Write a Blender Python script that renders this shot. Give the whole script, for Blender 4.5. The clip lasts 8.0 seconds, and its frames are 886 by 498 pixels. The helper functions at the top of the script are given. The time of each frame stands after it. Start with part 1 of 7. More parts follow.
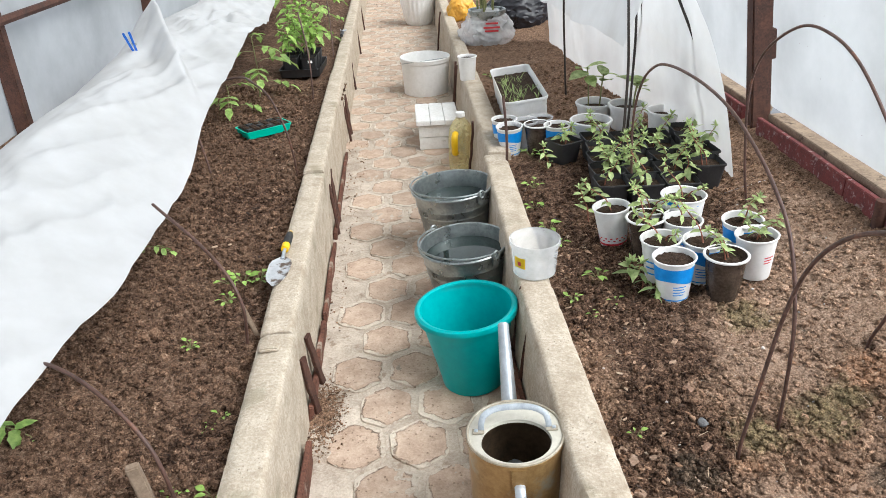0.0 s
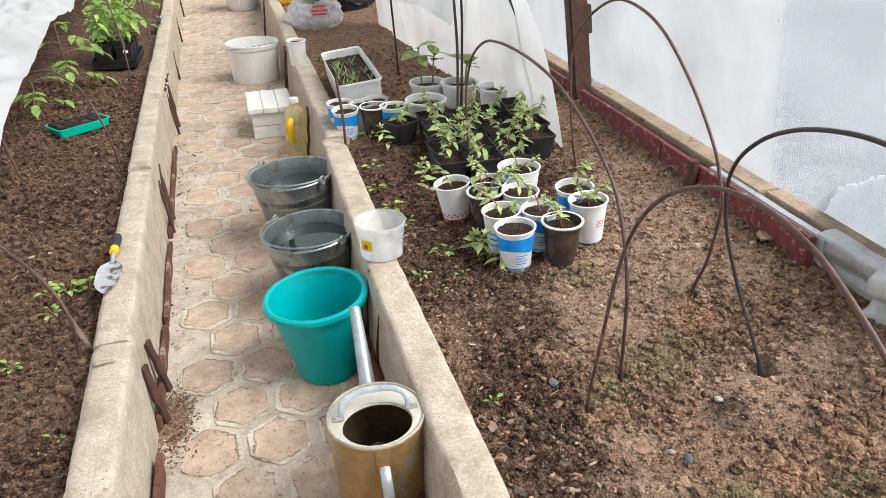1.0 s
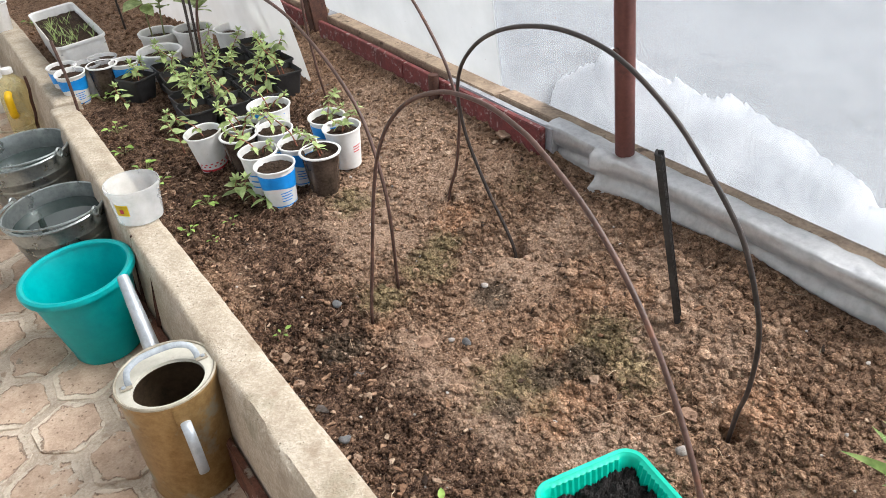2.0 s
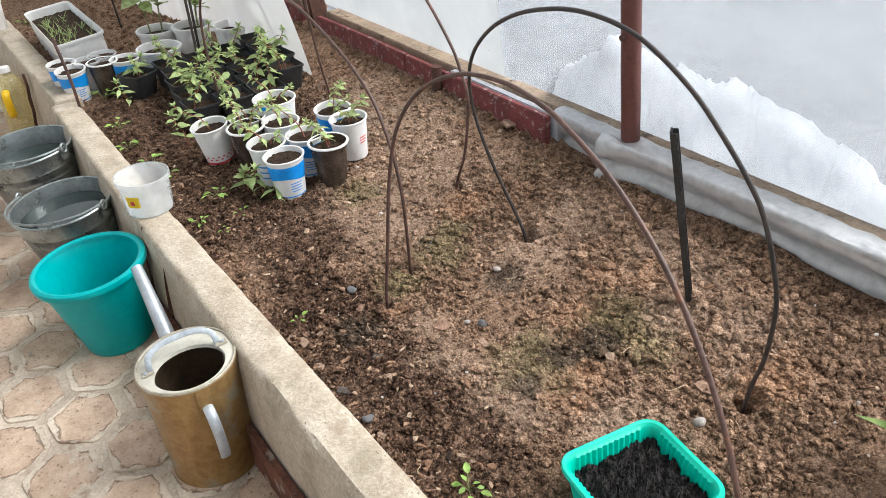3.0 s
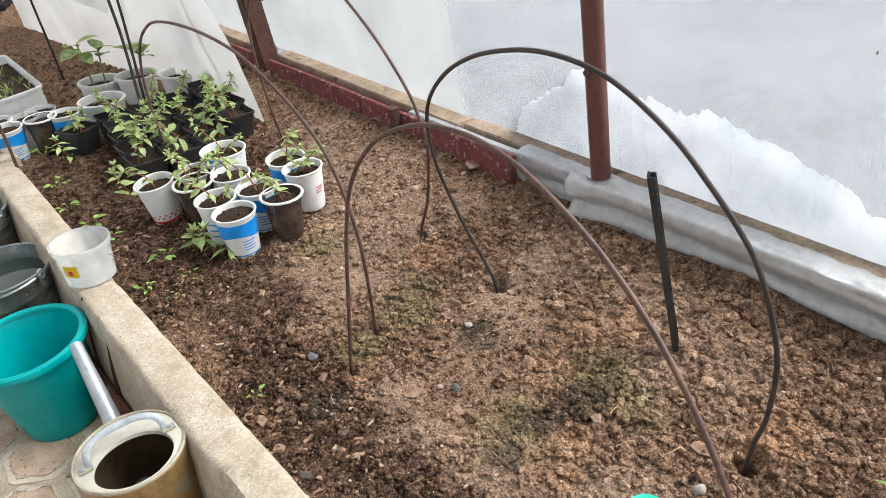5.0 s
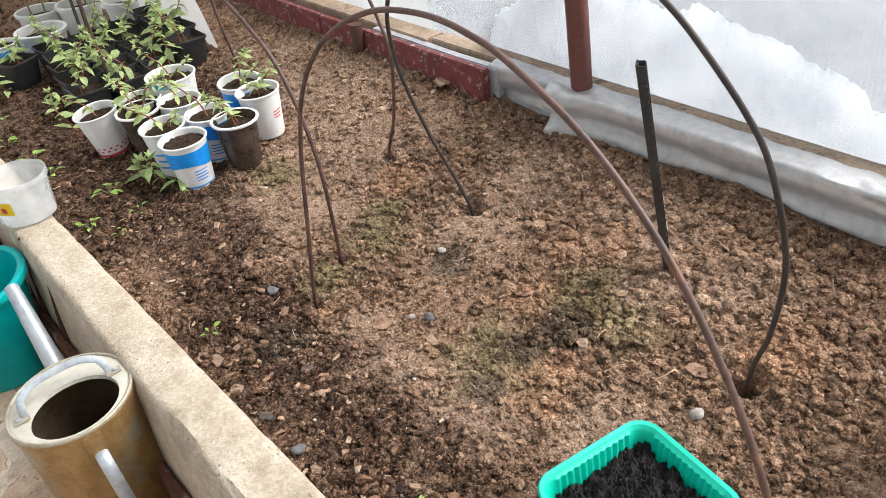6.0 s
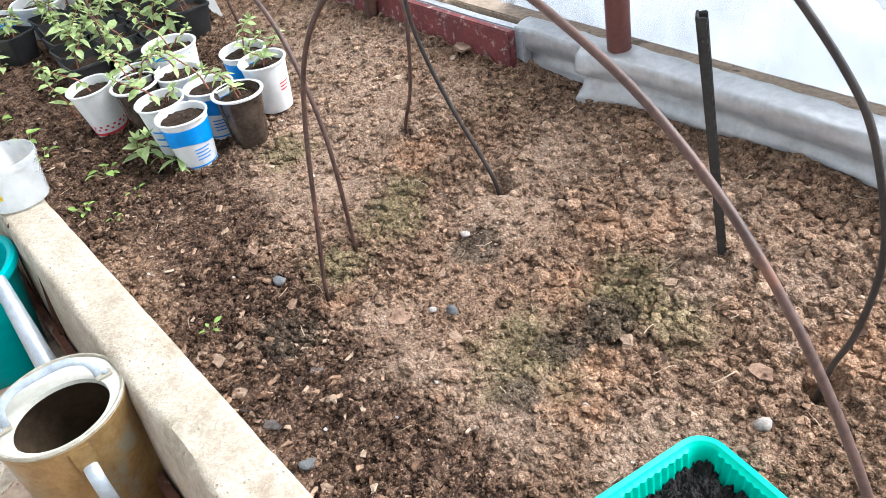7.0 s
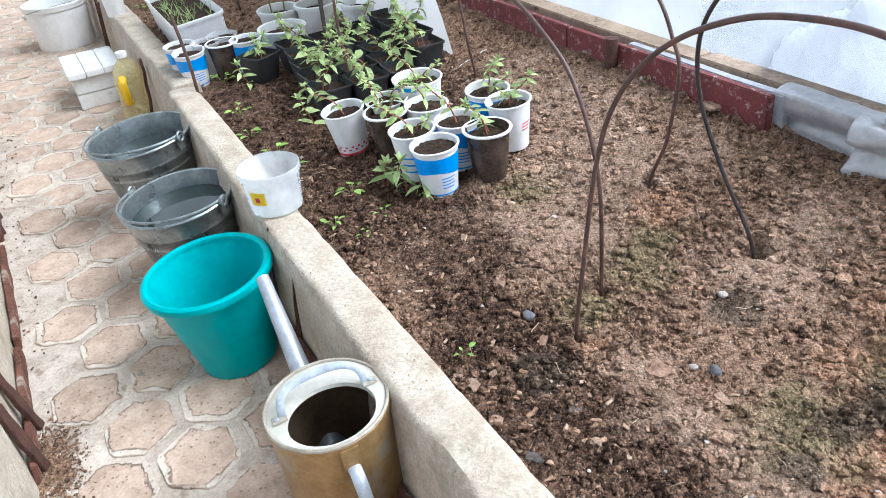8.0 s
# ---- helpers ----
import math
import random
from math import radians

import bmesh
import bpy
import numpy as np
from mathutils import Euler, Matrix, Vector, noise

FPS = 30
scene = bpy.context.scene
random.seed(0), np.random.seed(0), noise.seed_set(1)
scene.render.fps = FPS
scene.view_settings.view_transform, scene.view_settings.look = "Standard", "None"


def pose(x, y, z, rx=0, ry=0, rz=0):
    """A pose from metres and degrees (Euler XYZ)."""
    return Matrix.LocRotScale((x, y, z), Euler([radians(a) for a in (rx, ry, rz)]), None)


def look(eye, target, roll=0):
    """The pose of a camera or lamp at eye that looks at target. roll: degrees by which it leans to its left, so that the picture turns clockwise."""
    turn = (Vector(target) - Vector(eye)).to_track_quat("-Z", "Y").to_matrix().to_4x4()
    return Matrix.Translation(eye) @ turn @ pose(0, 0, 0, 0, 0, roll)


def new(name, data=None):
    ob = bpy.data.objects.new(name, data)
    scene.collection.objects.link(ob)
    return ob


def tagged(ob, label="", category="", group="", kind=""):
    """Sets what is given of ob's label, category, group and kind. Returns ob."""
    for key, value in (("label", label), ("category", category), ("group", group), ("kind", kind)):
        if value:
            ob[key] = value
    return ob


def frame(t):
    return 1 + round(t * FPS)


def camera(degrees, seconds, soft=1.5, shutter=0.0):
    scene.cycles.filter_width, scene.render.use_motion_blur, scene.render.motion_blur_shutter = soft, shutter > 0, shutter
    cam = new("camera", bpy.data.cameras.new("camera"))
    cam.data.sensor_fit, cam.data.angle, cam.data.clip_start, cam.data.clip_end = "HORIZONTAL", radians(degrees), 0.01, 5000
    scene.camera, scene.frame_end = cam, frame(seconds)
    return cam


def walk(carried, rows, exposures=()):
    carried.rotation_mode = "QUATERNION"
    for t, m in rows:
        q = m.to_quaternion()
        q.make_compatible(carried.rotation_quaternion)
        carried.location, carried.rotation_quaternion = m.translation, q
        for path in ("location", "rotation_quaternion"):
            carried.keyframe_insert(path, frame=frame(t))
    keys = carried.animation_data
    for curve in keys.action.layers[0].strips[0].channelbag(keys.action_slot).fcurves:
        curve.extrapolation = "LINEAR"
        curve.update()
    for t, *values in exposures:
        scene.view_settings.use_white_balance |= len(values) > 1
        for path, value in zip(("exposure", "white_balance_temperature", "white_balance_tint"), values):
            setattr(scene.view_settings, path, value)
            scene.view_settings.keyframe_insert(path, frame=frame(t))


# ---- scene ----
cam = camera(61.7, 8.0, soft=0.5)
PATH = [
    (0, (0.158, 0.175, 1.34), (0.195, 1.96, 0.438), -2.7),
    (0.5, (0.172, 0.175, 1.336), (0.321, 1.953, 0.433), -2.3),
    (1, (0.166, 0.185, 1.325), (0.6, 1.891, 0.375), -1.5),
    (1.5, (0.173, 0.135, 1.341), (0.902, 1.688, 0.314), -1.6),
    (2, (0.185, 0.099, 1.323), (1.092, 1.498, 0.218), -2.9),
    (2.2, (0.18, 0.093, 1.301), (1.14, 1.441, 0.179), -3.0),
    (3.5, (0.073, 0.101, 1.326), (0.992, 1.511, 0.244), -3.4),
    (4, (0.121, 0.093, 1.357), (1.036, 1.53, 0.309), -4.1),
    (4.2, (0.144, 0.111, 1.35), (1.082, 1.547, 0.322), -4.3),
    (5.3, (0.207, 0.228, 1.255), (1.255, 1.554, 0.185), -4.7),
    (5.5, (0.211, 0.235, 1.228), (1.263, 1.535, 0.131), -4.6),
    (6, (0.269, 0.27, 1.159), (1.28, 1.544, -0.005), -5.8),
    (6.5, (0.354, 0.364, 1.123), (1.321, 1.634, -0.082), -7.1),
    (7, (0.356, 0.384, 1.084), (1.291, 1.666, -0.134), -7.9),
    (7.5, (0.279, 0.423, 1.036), (1.176, 1.786, -0.12), -7.1),
    (8, (0.127, 0.519, 1.12), (0.851, 2.03, 0.029), -6.5),
]
walk(cam, [(t, look(eye, target, roll)) for t, eye, target, roll in PATH],
     exposures=[(0.0, 1.6, 6150, 8), (1.5, 1.6, 6400, 10), (3.5, 1.6, 6250, 8), (4.2, 1.6, 6250, 8), (5.5, 1.58, 6450, 8), (6.2, 1.75, 6400, 10), (7.0, 2.05, 5850, 7), (7.5, 2.08, 5650, 8), (8.0, 1.88, 5550, 8)])

# ---- light ----
world = bpy.data.worlds.new("overcast_sky")
scene.world = world
world.use_nodes = True
wn, wl = world.node_tree.nodes, world.node_tree.links
wbg = wn["Background"]
sky = wn.new("ShaderNodeTexSky")
sky.sky_type = 'NISHITA'
sky.sun_disc = False
sky.sun_elevation, sky.sun_rotation = radians(48), radians(120)
sky.dust_density, sky.air_density = 1.5, 1.0
grey = wn.new("ShaderNodeHueSaturation")
grey.inputs["Saturation"].default_value = 0.35
wl.new(sky.outputs[0], grey.inputs["Color"])
wl.new(grey.outputs[0], wbg.inputs[0])
wbg.inputs[1].default_value = 0.15
sun_data = bpy.data.lights.new("sun", 'SUN')
sun_data.energy, sun_data.angle, sun_data.color = 1.5, radians(40), (1.0, 0.98, 0.95)
sun = new("sun", sun_data)
sun.matrix_world = look((6, -3.5, 8), (0, 0, 0))

# ---- materials ----


def nodes_of(name):
    m = bpy.data.materials.new(name)
    m.use_nodes = True
    nt = m.node_tree
    return m, nt, nt.nodes, nt.links, nt.nodes["Principled BSDF"]


def noise_node(N, L, coord, scale, detail=6, rough=0.6):
    n = N.new("ShaderNodeTexNoise")
    n.inputs["Scale"].default_value = scale
    n.inputs["Detail"].default_value = detail
    n.inputs["Roughness"].default_value = rough
    L.new(coord, n.inputs["Vector"])
    return n


def ramp_node(N, L, fac, stops):
    r = N.new("ShaderNodeValToRGB")
    els = r.color_ramp.elements
    while len(els) < len(stops):
        els.new(0.5)
    for e, (p, c) in zip(els, stops):
        e.position, e.color = p, (c if len(c) == 4 else (*c, 1))
    L.new(fac, r.inputs[0])
    return r


def mix_node(N, L, fac, a, b, blend='MIX'):
    x = N.new("ShaderNodeMix")
    x.data_type, x.blend_type = 'RGBA', blend
    for sock, v in ((x.inputs[0], fac), (x.inputs[6], a), (x.inputs[7], b)):
        if isinstance(v, bpy.types.NodeSocket):
            L.new(v, sock)
        elif isinstance(v, (int, float)):
            sock.default_value = v
        else:
            sock.default_value = (*v, 1) if len(v) == 3 else v
    return x.outputs[2]


def surface(name, dark, light, rough=0.6, metal=0.0, scale=8.0, fine=60.0, bump=0.15, spots=None, spot_scale=14.0, spot_at=0.6, vary=0.0, island=False, depth=0.01, spec=0.5):
    """A mottled material: two noise scales between dark and light, optional stains, fine relief."""
    m, nt, N, L, bsdf = nodes_of(name)
    tc = N.new("ShaderNodeTexCoord").outputs["Object"]
    big = noise_node(N, L, tc, scale)
    small = noise_node(N, L, tc, fine, 4, 0.7)
    both = N.new("ShaderNodeMath")
    both.operation = 'MULTIPLY_ADD'
    L.new(small.outputs[0], both.inputs[0])
    both.inputs[1].default_value = 0.45
    half = N.new("ShaderNodeMath")
    half.operation = 'MULTIPLY'
    half.inputs[1].default_value = 0.55
    L.new(big.outputs[0], half.inputs[0])
    L.new(half.outputs[0], both.inputs[2])
    col = ramp_node(N, L, both.outputs[0], [(0.36, dark), (0.62, light)]).outputs[0]
    if spots:
        sp = noise_node(N, L, tc, spot_scale, 5, 0.65)
        mask = ramp_node(N, L, sp.outputs[0], [(spot_at, (0, 0, 0)), (spot_at + 0.09, (1, 1, 1))]).outputs[0]
        col = mix_node(N, L, mask, col, spots)
    if vary:
        if island:
            rnd = N.new("ShaderNodeNewGeometry").outputs["Random Per Island"]
        else:
            rnd = N.new("ShaderNodeObjectInfo").outputs["Random"]
        mr = N.new("ShaderNodeMapRange")
        mr.inputs[3].default_value, mr.inputs[4].default_value = 1 - vary, 1 + vary
        L.new(rnd, mr.inputs[0])
        hsv = N.new("ShaderNodeHueSaturation")
        L.new(mr.outputs[0], hsv.inputs["Value"])
        L.new(col, hsv.inputs["Color"])
        col = hsv.outputs[0]
    L.new(col, bsdf.inputs["Base Color"])
    rr = N.new("ShaderNodeMapRange")
    rr.inputs[3].default_value, rr.inputs[4].default_value = max(0.02, rough - 0.12), min(1, rough + 0.12)
    L.new(big.outputs[0], rr.inputs[0])
    L.new(rr.outputs[0], bsdf.inputs["Roughness"])
    bsdf.inputs["Metallic"].default_value = metal
    bsdf.inputs["Specular IOR Level"].default_value = spec
    if bump:
        b = N.new("ShaderNodeBump")
        b.inputs["Strength"].default_value, b.inputs["Distance"].default_value = bump, depth
        L.new(both.outputs[0], b.inputs["Height"])
        L.new(b.outputs[0], bsdf.inputs["Normal"])
    return m


def sheet_material(name, colour, clear, gloss=0.12, ribs=0.0, tint=None, scale=2.0, glow=0.55):
    """A thin pale sheet that lets light through: part clear, part milky."""
    m, nt, N, L, bsdf = nodes_of(name)
    out = N["Material Output"]
    tc = N.new("ShaderNodeTexCoord").outputs["Object"]
    n = noise_node(N, L, tc, scale, 6, 0.6)
    col = ramp_node(N, L, n.outputs[0], [(0.3, tint or [c * 0.86 for c in colour]), (0.65, colour)]).outputs[0]
    dif, tra, cle, glo = [N.new("ShaderNodeBsdf" + k) for k in ("Diffuse", "Translucent", "Transparent", "Glossy")]
    L.new(col, dif.inputs[0]), L.new(col, tra.inputs[0])
    glo.inputs["Roughness"].default_value = 0.25
    a, b, c = [N.new("ShaderNodeMixShader") for _ in range(3)]
    a.inputs[0].default_value = glow
    L.new(dif.outputs[0], a.inputs[1]), L.new(tra.outputs[0], a.inputs[2])
    b.inputs[0].default_value = clear
    L.new(a.outputs[0], b.inputs[1]), L.new(cle.outputs[0], b.inputs[2])
    fr = N.new("ShaderNodeFresnel")
    fr.inputs[0].default_value = 1.35
    mul = N.new("ShaderNodeMath")
    mul.operation = 'MULTIPLY'
    mul.inputs[1].default_value = gloss * 5
    mul.use_clamp = True
    L.new(fr.outputs[0], mul.inputs[0])
    L.new(mul.outputs[0], c.inputs[0])
    L.new(b.outputs[0], c.inputs[1]), L.new(glo.outputs[0], c.inputs[2])
    L.new(c.outputs[0], out.inputs[0])
    if ribs:
        w = N.new("ShaderNodeTexWave")
        w.bands_direction = 'Y'
        w.inputs["Scale"].default_value = ribs
        w.inputs["Distortion"].default_value = 0.0
        L.new(tc, w.inputs["Vector"])
        tone = mix_node(N, L, 1.0, col, ramp_node(N, L, w.outputs[0], [(0.15, (0.70, 0.705, 0.71)), (0.75, (1.09, 1.09, 1.09))]).outputs[0], 'MULTIPLY')
        L.new(tone, dif.inputs[0]), L.new(tone, tra.inputs[0])
    return m


def math_node(N, L, op, a, b=None, clamp=False):
    m = N.new("ShaderNodeMath")
    m.operation, m.use_clamp = op, clamp
    for sock, v in zip(m.inputs, (a, b)):
        if isinstance(v, bpy.types.NodeSocket):
            L.new(v, sock)
        elif v is not None:
            sock.default_value = v
    return m.outputs[0]


# where the bed is dusty, mossy, moist, black or sandy: x, y and reach of each spot
DUSTY = ((0.847, 1.801, 0.17), (0.972, 1.678, 0.17), (1.201, 1.872, 0.22), (1.182, 1.281, 0.12), (0.761, 1.146, 0.09), (0.818, 0.926, 0.12), (0.828, 1.262, 0.07), (1.234, 0.881, 0.08), (0.940, 0.716, 0.11), (1.368, 1.313, 0.13), (1.400, 0.986, 0.13), (1.329, 0.743, 0.11), (1.402, 1.673, 0.12), (1.239, 2.259, 0.2), (1.40, 2.05, 0.2), (1.36, 2.42, 0.16))
MOSSY = ((1.026, 1.467, 0.1), (0.866, 1.438, 0.08), (0.941, 0.999, 0.12), (1.154, 0.962, 0.11), (1.019, 1.877, 0.09), (1.145, 0.866, 0.08), (1.111, 1.521, 0.07), (1.429, 1.554, 0.1))
MOIST = ((0.95, 2.45, 0.30), (0.75, 1.76, 0.13), (0.674, 1.431, 0.14), (0.616, 1.224, 0.16), (0.607, 1.054, 0.16), (0.688, 2.113, 0.28), (0.683, 1.616, 0.08), (0.646, 0.902, 0.13), (0.684, 2.427, 0.34), (0.634, 2.887, 0.35), (0.863, 2.747, 0.3), (-0.379, 1.571, 0.12), (-0.385, 2.143, 0.1), (-0.556, 2.992, 0.2))
BLACK = ((1.072, 1.257, 0.06), (0.996, 0.968, 0.05), (1.079, 0.945, 0.06), (0.875, 0.943, 0.04), (0.694, 1.350, 0.07))
SANDY = ((1.195, 1.587, 0.075), (1.244, 1.072, 0.06), (1.322, 1.010, 0.07), (0.996, 0.890, 0.05), (1.100, 1.034, 0.06), (0.809, 1.352, 0.035), (0.921, 0.883, 0.06), (1.258, 0.610, 0.08))


def soil_material(crumb=False, wet=False):
    """Garden soil: moist dark crumbs, dry dusty crust, orange sandy spots, moss and pale specks. crumb: each loose lump has a tone of its own."""
    m, nt, N, L, bsdf = nodes_of(("wet_" if wet else "") + ("soil_crumbs" if crumb else "garden_soil"))
    tc = N.new("ShaderNodeTexCoord").outputs["Object"]
    n1 = noise_node(N, L, tc, 9.0, 9, 0.72).outputs[0]
    n2 = noise_node(N, L, tc, 34, 8, 0.66).outputs[0]
    n3 = noise_node(N, L, tc, 210, 6, 0.75).outputs[0]
    # cells of two sizes, bent by noise, stand for grains and crumbs
    bend = noise_node(N, L, tc, 60, 4, 0.6).outputs["Color"]
    shift = N.new("ShaderNodeVectorMath")
    shift.operation = 'MULTIPLY_ADD'
    L.new(bend, shift.inputs[0])
    shift.inputs[1].default_value = (0.016, 0.016, 0.016)
    L.new(tc, shift.inputs[2])
    cells = []
    for sc in (125, 330):
        vor = N.new("ShaderNodeTexVoronoi")
        vor.inputs["Scale"].default_value = sc
        L.new(shift.outputs[0], vor.inputs["Vector"])
        sep = N.new("ShaderNodeSeparateColor")
        L.new(vor.outputs["Color"], sep.inputs[0])
        cells.append((sep.outputs[0], vor.outputs["Distance"]))
    grain = math_node(N, L, 'ADD', math_node(N, L, 'MULTIPLY', n2, 0.62), math_node(N, L, 'MULTIPLY', cells[0][0], 0.17))
    grain = math_node(N, L, 'ADD', grain, math_node(N, L, 'MULTIPLY', cells[1][0], 0.18))

    def patches(spots):
        """A mask of soft spots, their edges broken up by noise."""
        total = None
        for (cx, cy, r) in spots:
            d = N.new("ShaderNodeVectorMath")
            d.operation = 'DISTANCE'
            L.new(tc, d.inputs[0])
            d.inputs[1].default_value = (cx, cy, 0.21)
            mr = N.new("ShaderNodeMapRange")
            mr.inputs[1].default_value, mr.inputs[2].default_value = r * 1.5, r * 0.2
            L.new(d.outputs["Value"], mr.inputs[0])
            total = mr.outputs[0] if total is None else math_node(N, L, 'MAXIMUM', total, mr.outputs[0])
        return total

    def mask(spots, noise_out, lo, hi, most=1.0, weight=0.5):
        f = math_node(N, L, 'ADD', math_node(N, L, 'MULTIPLY', patches(spots), weight), noise_out)
        return ramp_node(N, L, f, [(lo, (0, 0, 0)), (hi, (most, most, most))]).outputs[0]

    # lowest stops of base and moist are extra dark, painting in crevice shade
    base = ramp_node(N, L, grain, [(0.30, (0.050, 0.030, 0.020)), (0.42, (0.195, 0.115, 0.075)), (0.56, (0.335, 0.210, 0.140)), (0.72, (0.475, 0.325, 0.235))]).outputs[0]
    dusty = ramp_node(N, L, grain, [(0.30, (0.215, 0.133, 0.091)), (0.46, (0.375, 0.250, 0.178)), (0.70, (0.52, 0.378, 0.284))]).outputs[0]
    moist = ramp_node(N, L, grain, [(0.34, (0.018, 0.010, 0.007)), (0.48, (0.10, 0.057, 0.038)), (0.58, (0.20, 0.12, 0.08)), (0.74, (0.42, 0.285, 0.205))]).outputs[0]
    black = ramp_node(N, L, grain, [(0.36, (0.033, 0.024, 0.016)), (0.58, (0.155, 0.110, 0.080)), (0.74, (0.32, 0.24, 0.18))]).outputs[0]
    sandy = ramp_node(N, L, grain, [(0.30, (0.23, 0.122, 0.072)), (0.50, (0.40, 0.232, 0.145)), (0.72, (0.54, 0.365, 0.26))]).outputs[0]
    mossy = ramp_node(N, L, n3, [(0.35, (0.12, 0.096, 0.050)), (0.6, (0.265, 0.225, 0.118))]).outputs[0]
    if wet:
        base = ramp_node(N, L, grain, [(0.30, (0.022, 0.013, 0.009)), (0.43, (0.110, 0.063, 0.041)), (0.57, (0.214, 0.130, 0.087)), (0.73, (0.35, 0.245, 0.178))]).outputs[0]
    col = mix_node(N, L, mask(DUSTY, n1, 0.58, 0.88, 0.78), base, dusty)
    n4 = noise_node(N, L, tc, 12.0, 8, 0.75).outputs[0]
    col = mix_node(N, L, mask(MOIST, n4, 0.60, 0.86, 0.97, 0.75), col, moist)
    col = mix_node(N, L, mask(SANDY, n4, 0.66, 0.86, 0.9, 0.6), col, sandy)
    n5 = noise_node(N, L, tc, 21, 8, 0.78).outputs[0]
    col = mix_node(N, L, mask(MOSSY, n5, 0.70, 0.92, 0.62), col, mossy)
    col = mix_node(N, L, mask(BLACK, n5, 0.70, 0.90, 0.85, 0.6), col, black)
    fine = ramp_node(N, L, n3, [(0.35, (0.655, 0.665, 0.655)), (0.5, (0.965, 0.975, 0.960)), (0.65, (1.32, 1.33, 1.31))]).outputs[0]
    col = mix_node(N, L, 1.0, col, fine, 'MULTIPLY')
    if crumb:
        tone = N.new("ShaderNodeNewGeometry").outputs["Random Per Island"]
        col = mix_node(N, L, 1.0, col, ramp_node(N, L, tone, [(0.0, (0.72, 0.71, 0.70)), (0.55, (1.05, 1.04, 1.02)), (1.0, (1.42, 1.40, 1.36))]).outputs[0], 'MULTIPLY')
    else:
        speck = noise_node(N, L, tc, 330, 2, 0.5).outputs[0]
        col = mix_node(N, L, ramp_node(N, L, speck, [(0.69, (0, 0, 0)), (0.73, (0.8, 0.8, 0.8))]).outputs[0], col, (0.55, 0.46, 0.37))
    L.new(col, bsdf.inputs["Base Color"])
    bsdf.inputs["Roughness"].default_value = 0.95
    bsdf.inputs["Specular IOR Level"].default_value = 0.12
    h = math_node(N, L, 'ADD', math_node(N, L, 'MULTIPLY', n2, 0.55), math_node(N, L, 'MULTIPLY', n3, 0.22))
    h = math_node(N, L, 'SUBTRACT', h, math_node(N, L, 'MULTIPLY', cells[0][1], 0.95))
    h = math_node(N, L, 'SUBTRACT', h, math_node(N, L, 'MULTIPLY', cells[1][1], 0.45))
    b = N.new("ShaderNodeBump")
    b.inputs["Strength"].default_value, b.inputs["Distance"].default_value = 1.0, 0.0075
    L.new(h, b.inputs["Height"])
    L.new(b.outputs[0], bsdf.inputs["Normal"])
    return m


def chip_material():
    """Bark and wood chips, each of its own brown."""
    m, nt, N, L, bsdf = nodes_of("bark_chips")
    tc = N.new("ShaderNodeTexCoord").outputs["Object"]
    tone = N.new("ShaderNodeNewGeometry").outputs["Random Per Island"]
    col = ramp_node(N, L, tone, [(0.0, (0.045, 0.032, 0.026)), (0.25, (0.12, 0.07, 0.045)), (0.5, (0.25, 0.145, 0.09)), (0.75, (0.37, 0.24, 0.16)), (1.0, (0.50, 0.38, 0.28))]).outputs[0]
    n = noise_node(N, L, tc, 170, 6, 0.75).outputs[0]
    col = mix_node(N, L, 1.0, col, ramp_node(N, L, n, [(0.35, (0.6, 0.58, 0.56)), (0.65, (1.35, 1.33, 1.3))]).outputs[0], 'MULTIPLY')
    L.new(col, bsdf.inputs["Base Color"])
    bsdf.inputs["Roughness"].default_value = 0.9
    bsdf.inputs["Specular IOR Level"].default_value = 0.2
    b = N.new("ShaderNodeBump")
    b.inputs["Strength"].default_value, b.inputs["Distance"].default_value = 0.7, 0.004
    L.new(n, b.inputs["Height"])
    L.new(b.outputs[0], bsdf.inputs["Normal"])
    return m


def water_material():
    m, nt, N, L, bsdf = nodes_of("still_water")
    bsdf.inputs["Base Color"].default_value = (0.016, 0.025, 0.023, 1)
    bsdf.inputs["Roughness"].default_value = 0.01
    bsdf.inputs["IOR"].default_value = 1.33
    bsdf.inputs["Specular IOR Level"].default_value = 1.0
    return m


def clear_plastic(name, colour, milk, rough=0.15):
    m, nt, N, L, bsdf = nodes_of(name)
    out = N["Material Output"]
    bsdf.inputs["Base Color"].default_value = (*colour, 1)
    bsdf.inputs["Roughness"].default_value = rough
    tr = N.new("ShaderNodeBsdfTransparent")
    tr.inputs[0].default_value = (*[0.5 + 0.5 * c for c in colour], 1)
    tc = N.new("ShaderNodeTexCoord").outputs["Object"]
    n = noise_node(N, L, tc, 25, 5, 0.65)
    mr = N.new("ShaderNodeMapRange")
    mr.inputs[3].default_value, mr.inputs[4].default_value = milk * 0.6, milk * 1.4
    L.new(n.outputs[0], mr.inputs[0])
    mx = N.new("ShaderNodeMixShader")
    L.new(mr.outputs[0], mx.inputs[0])
    L.new(tr.outputs[0], mx.inputs[1]), L.new(bsdf.outputs[0], mx.inputs[2])
    L.new(mx.outputs[0], out.inputs[0])
    return m


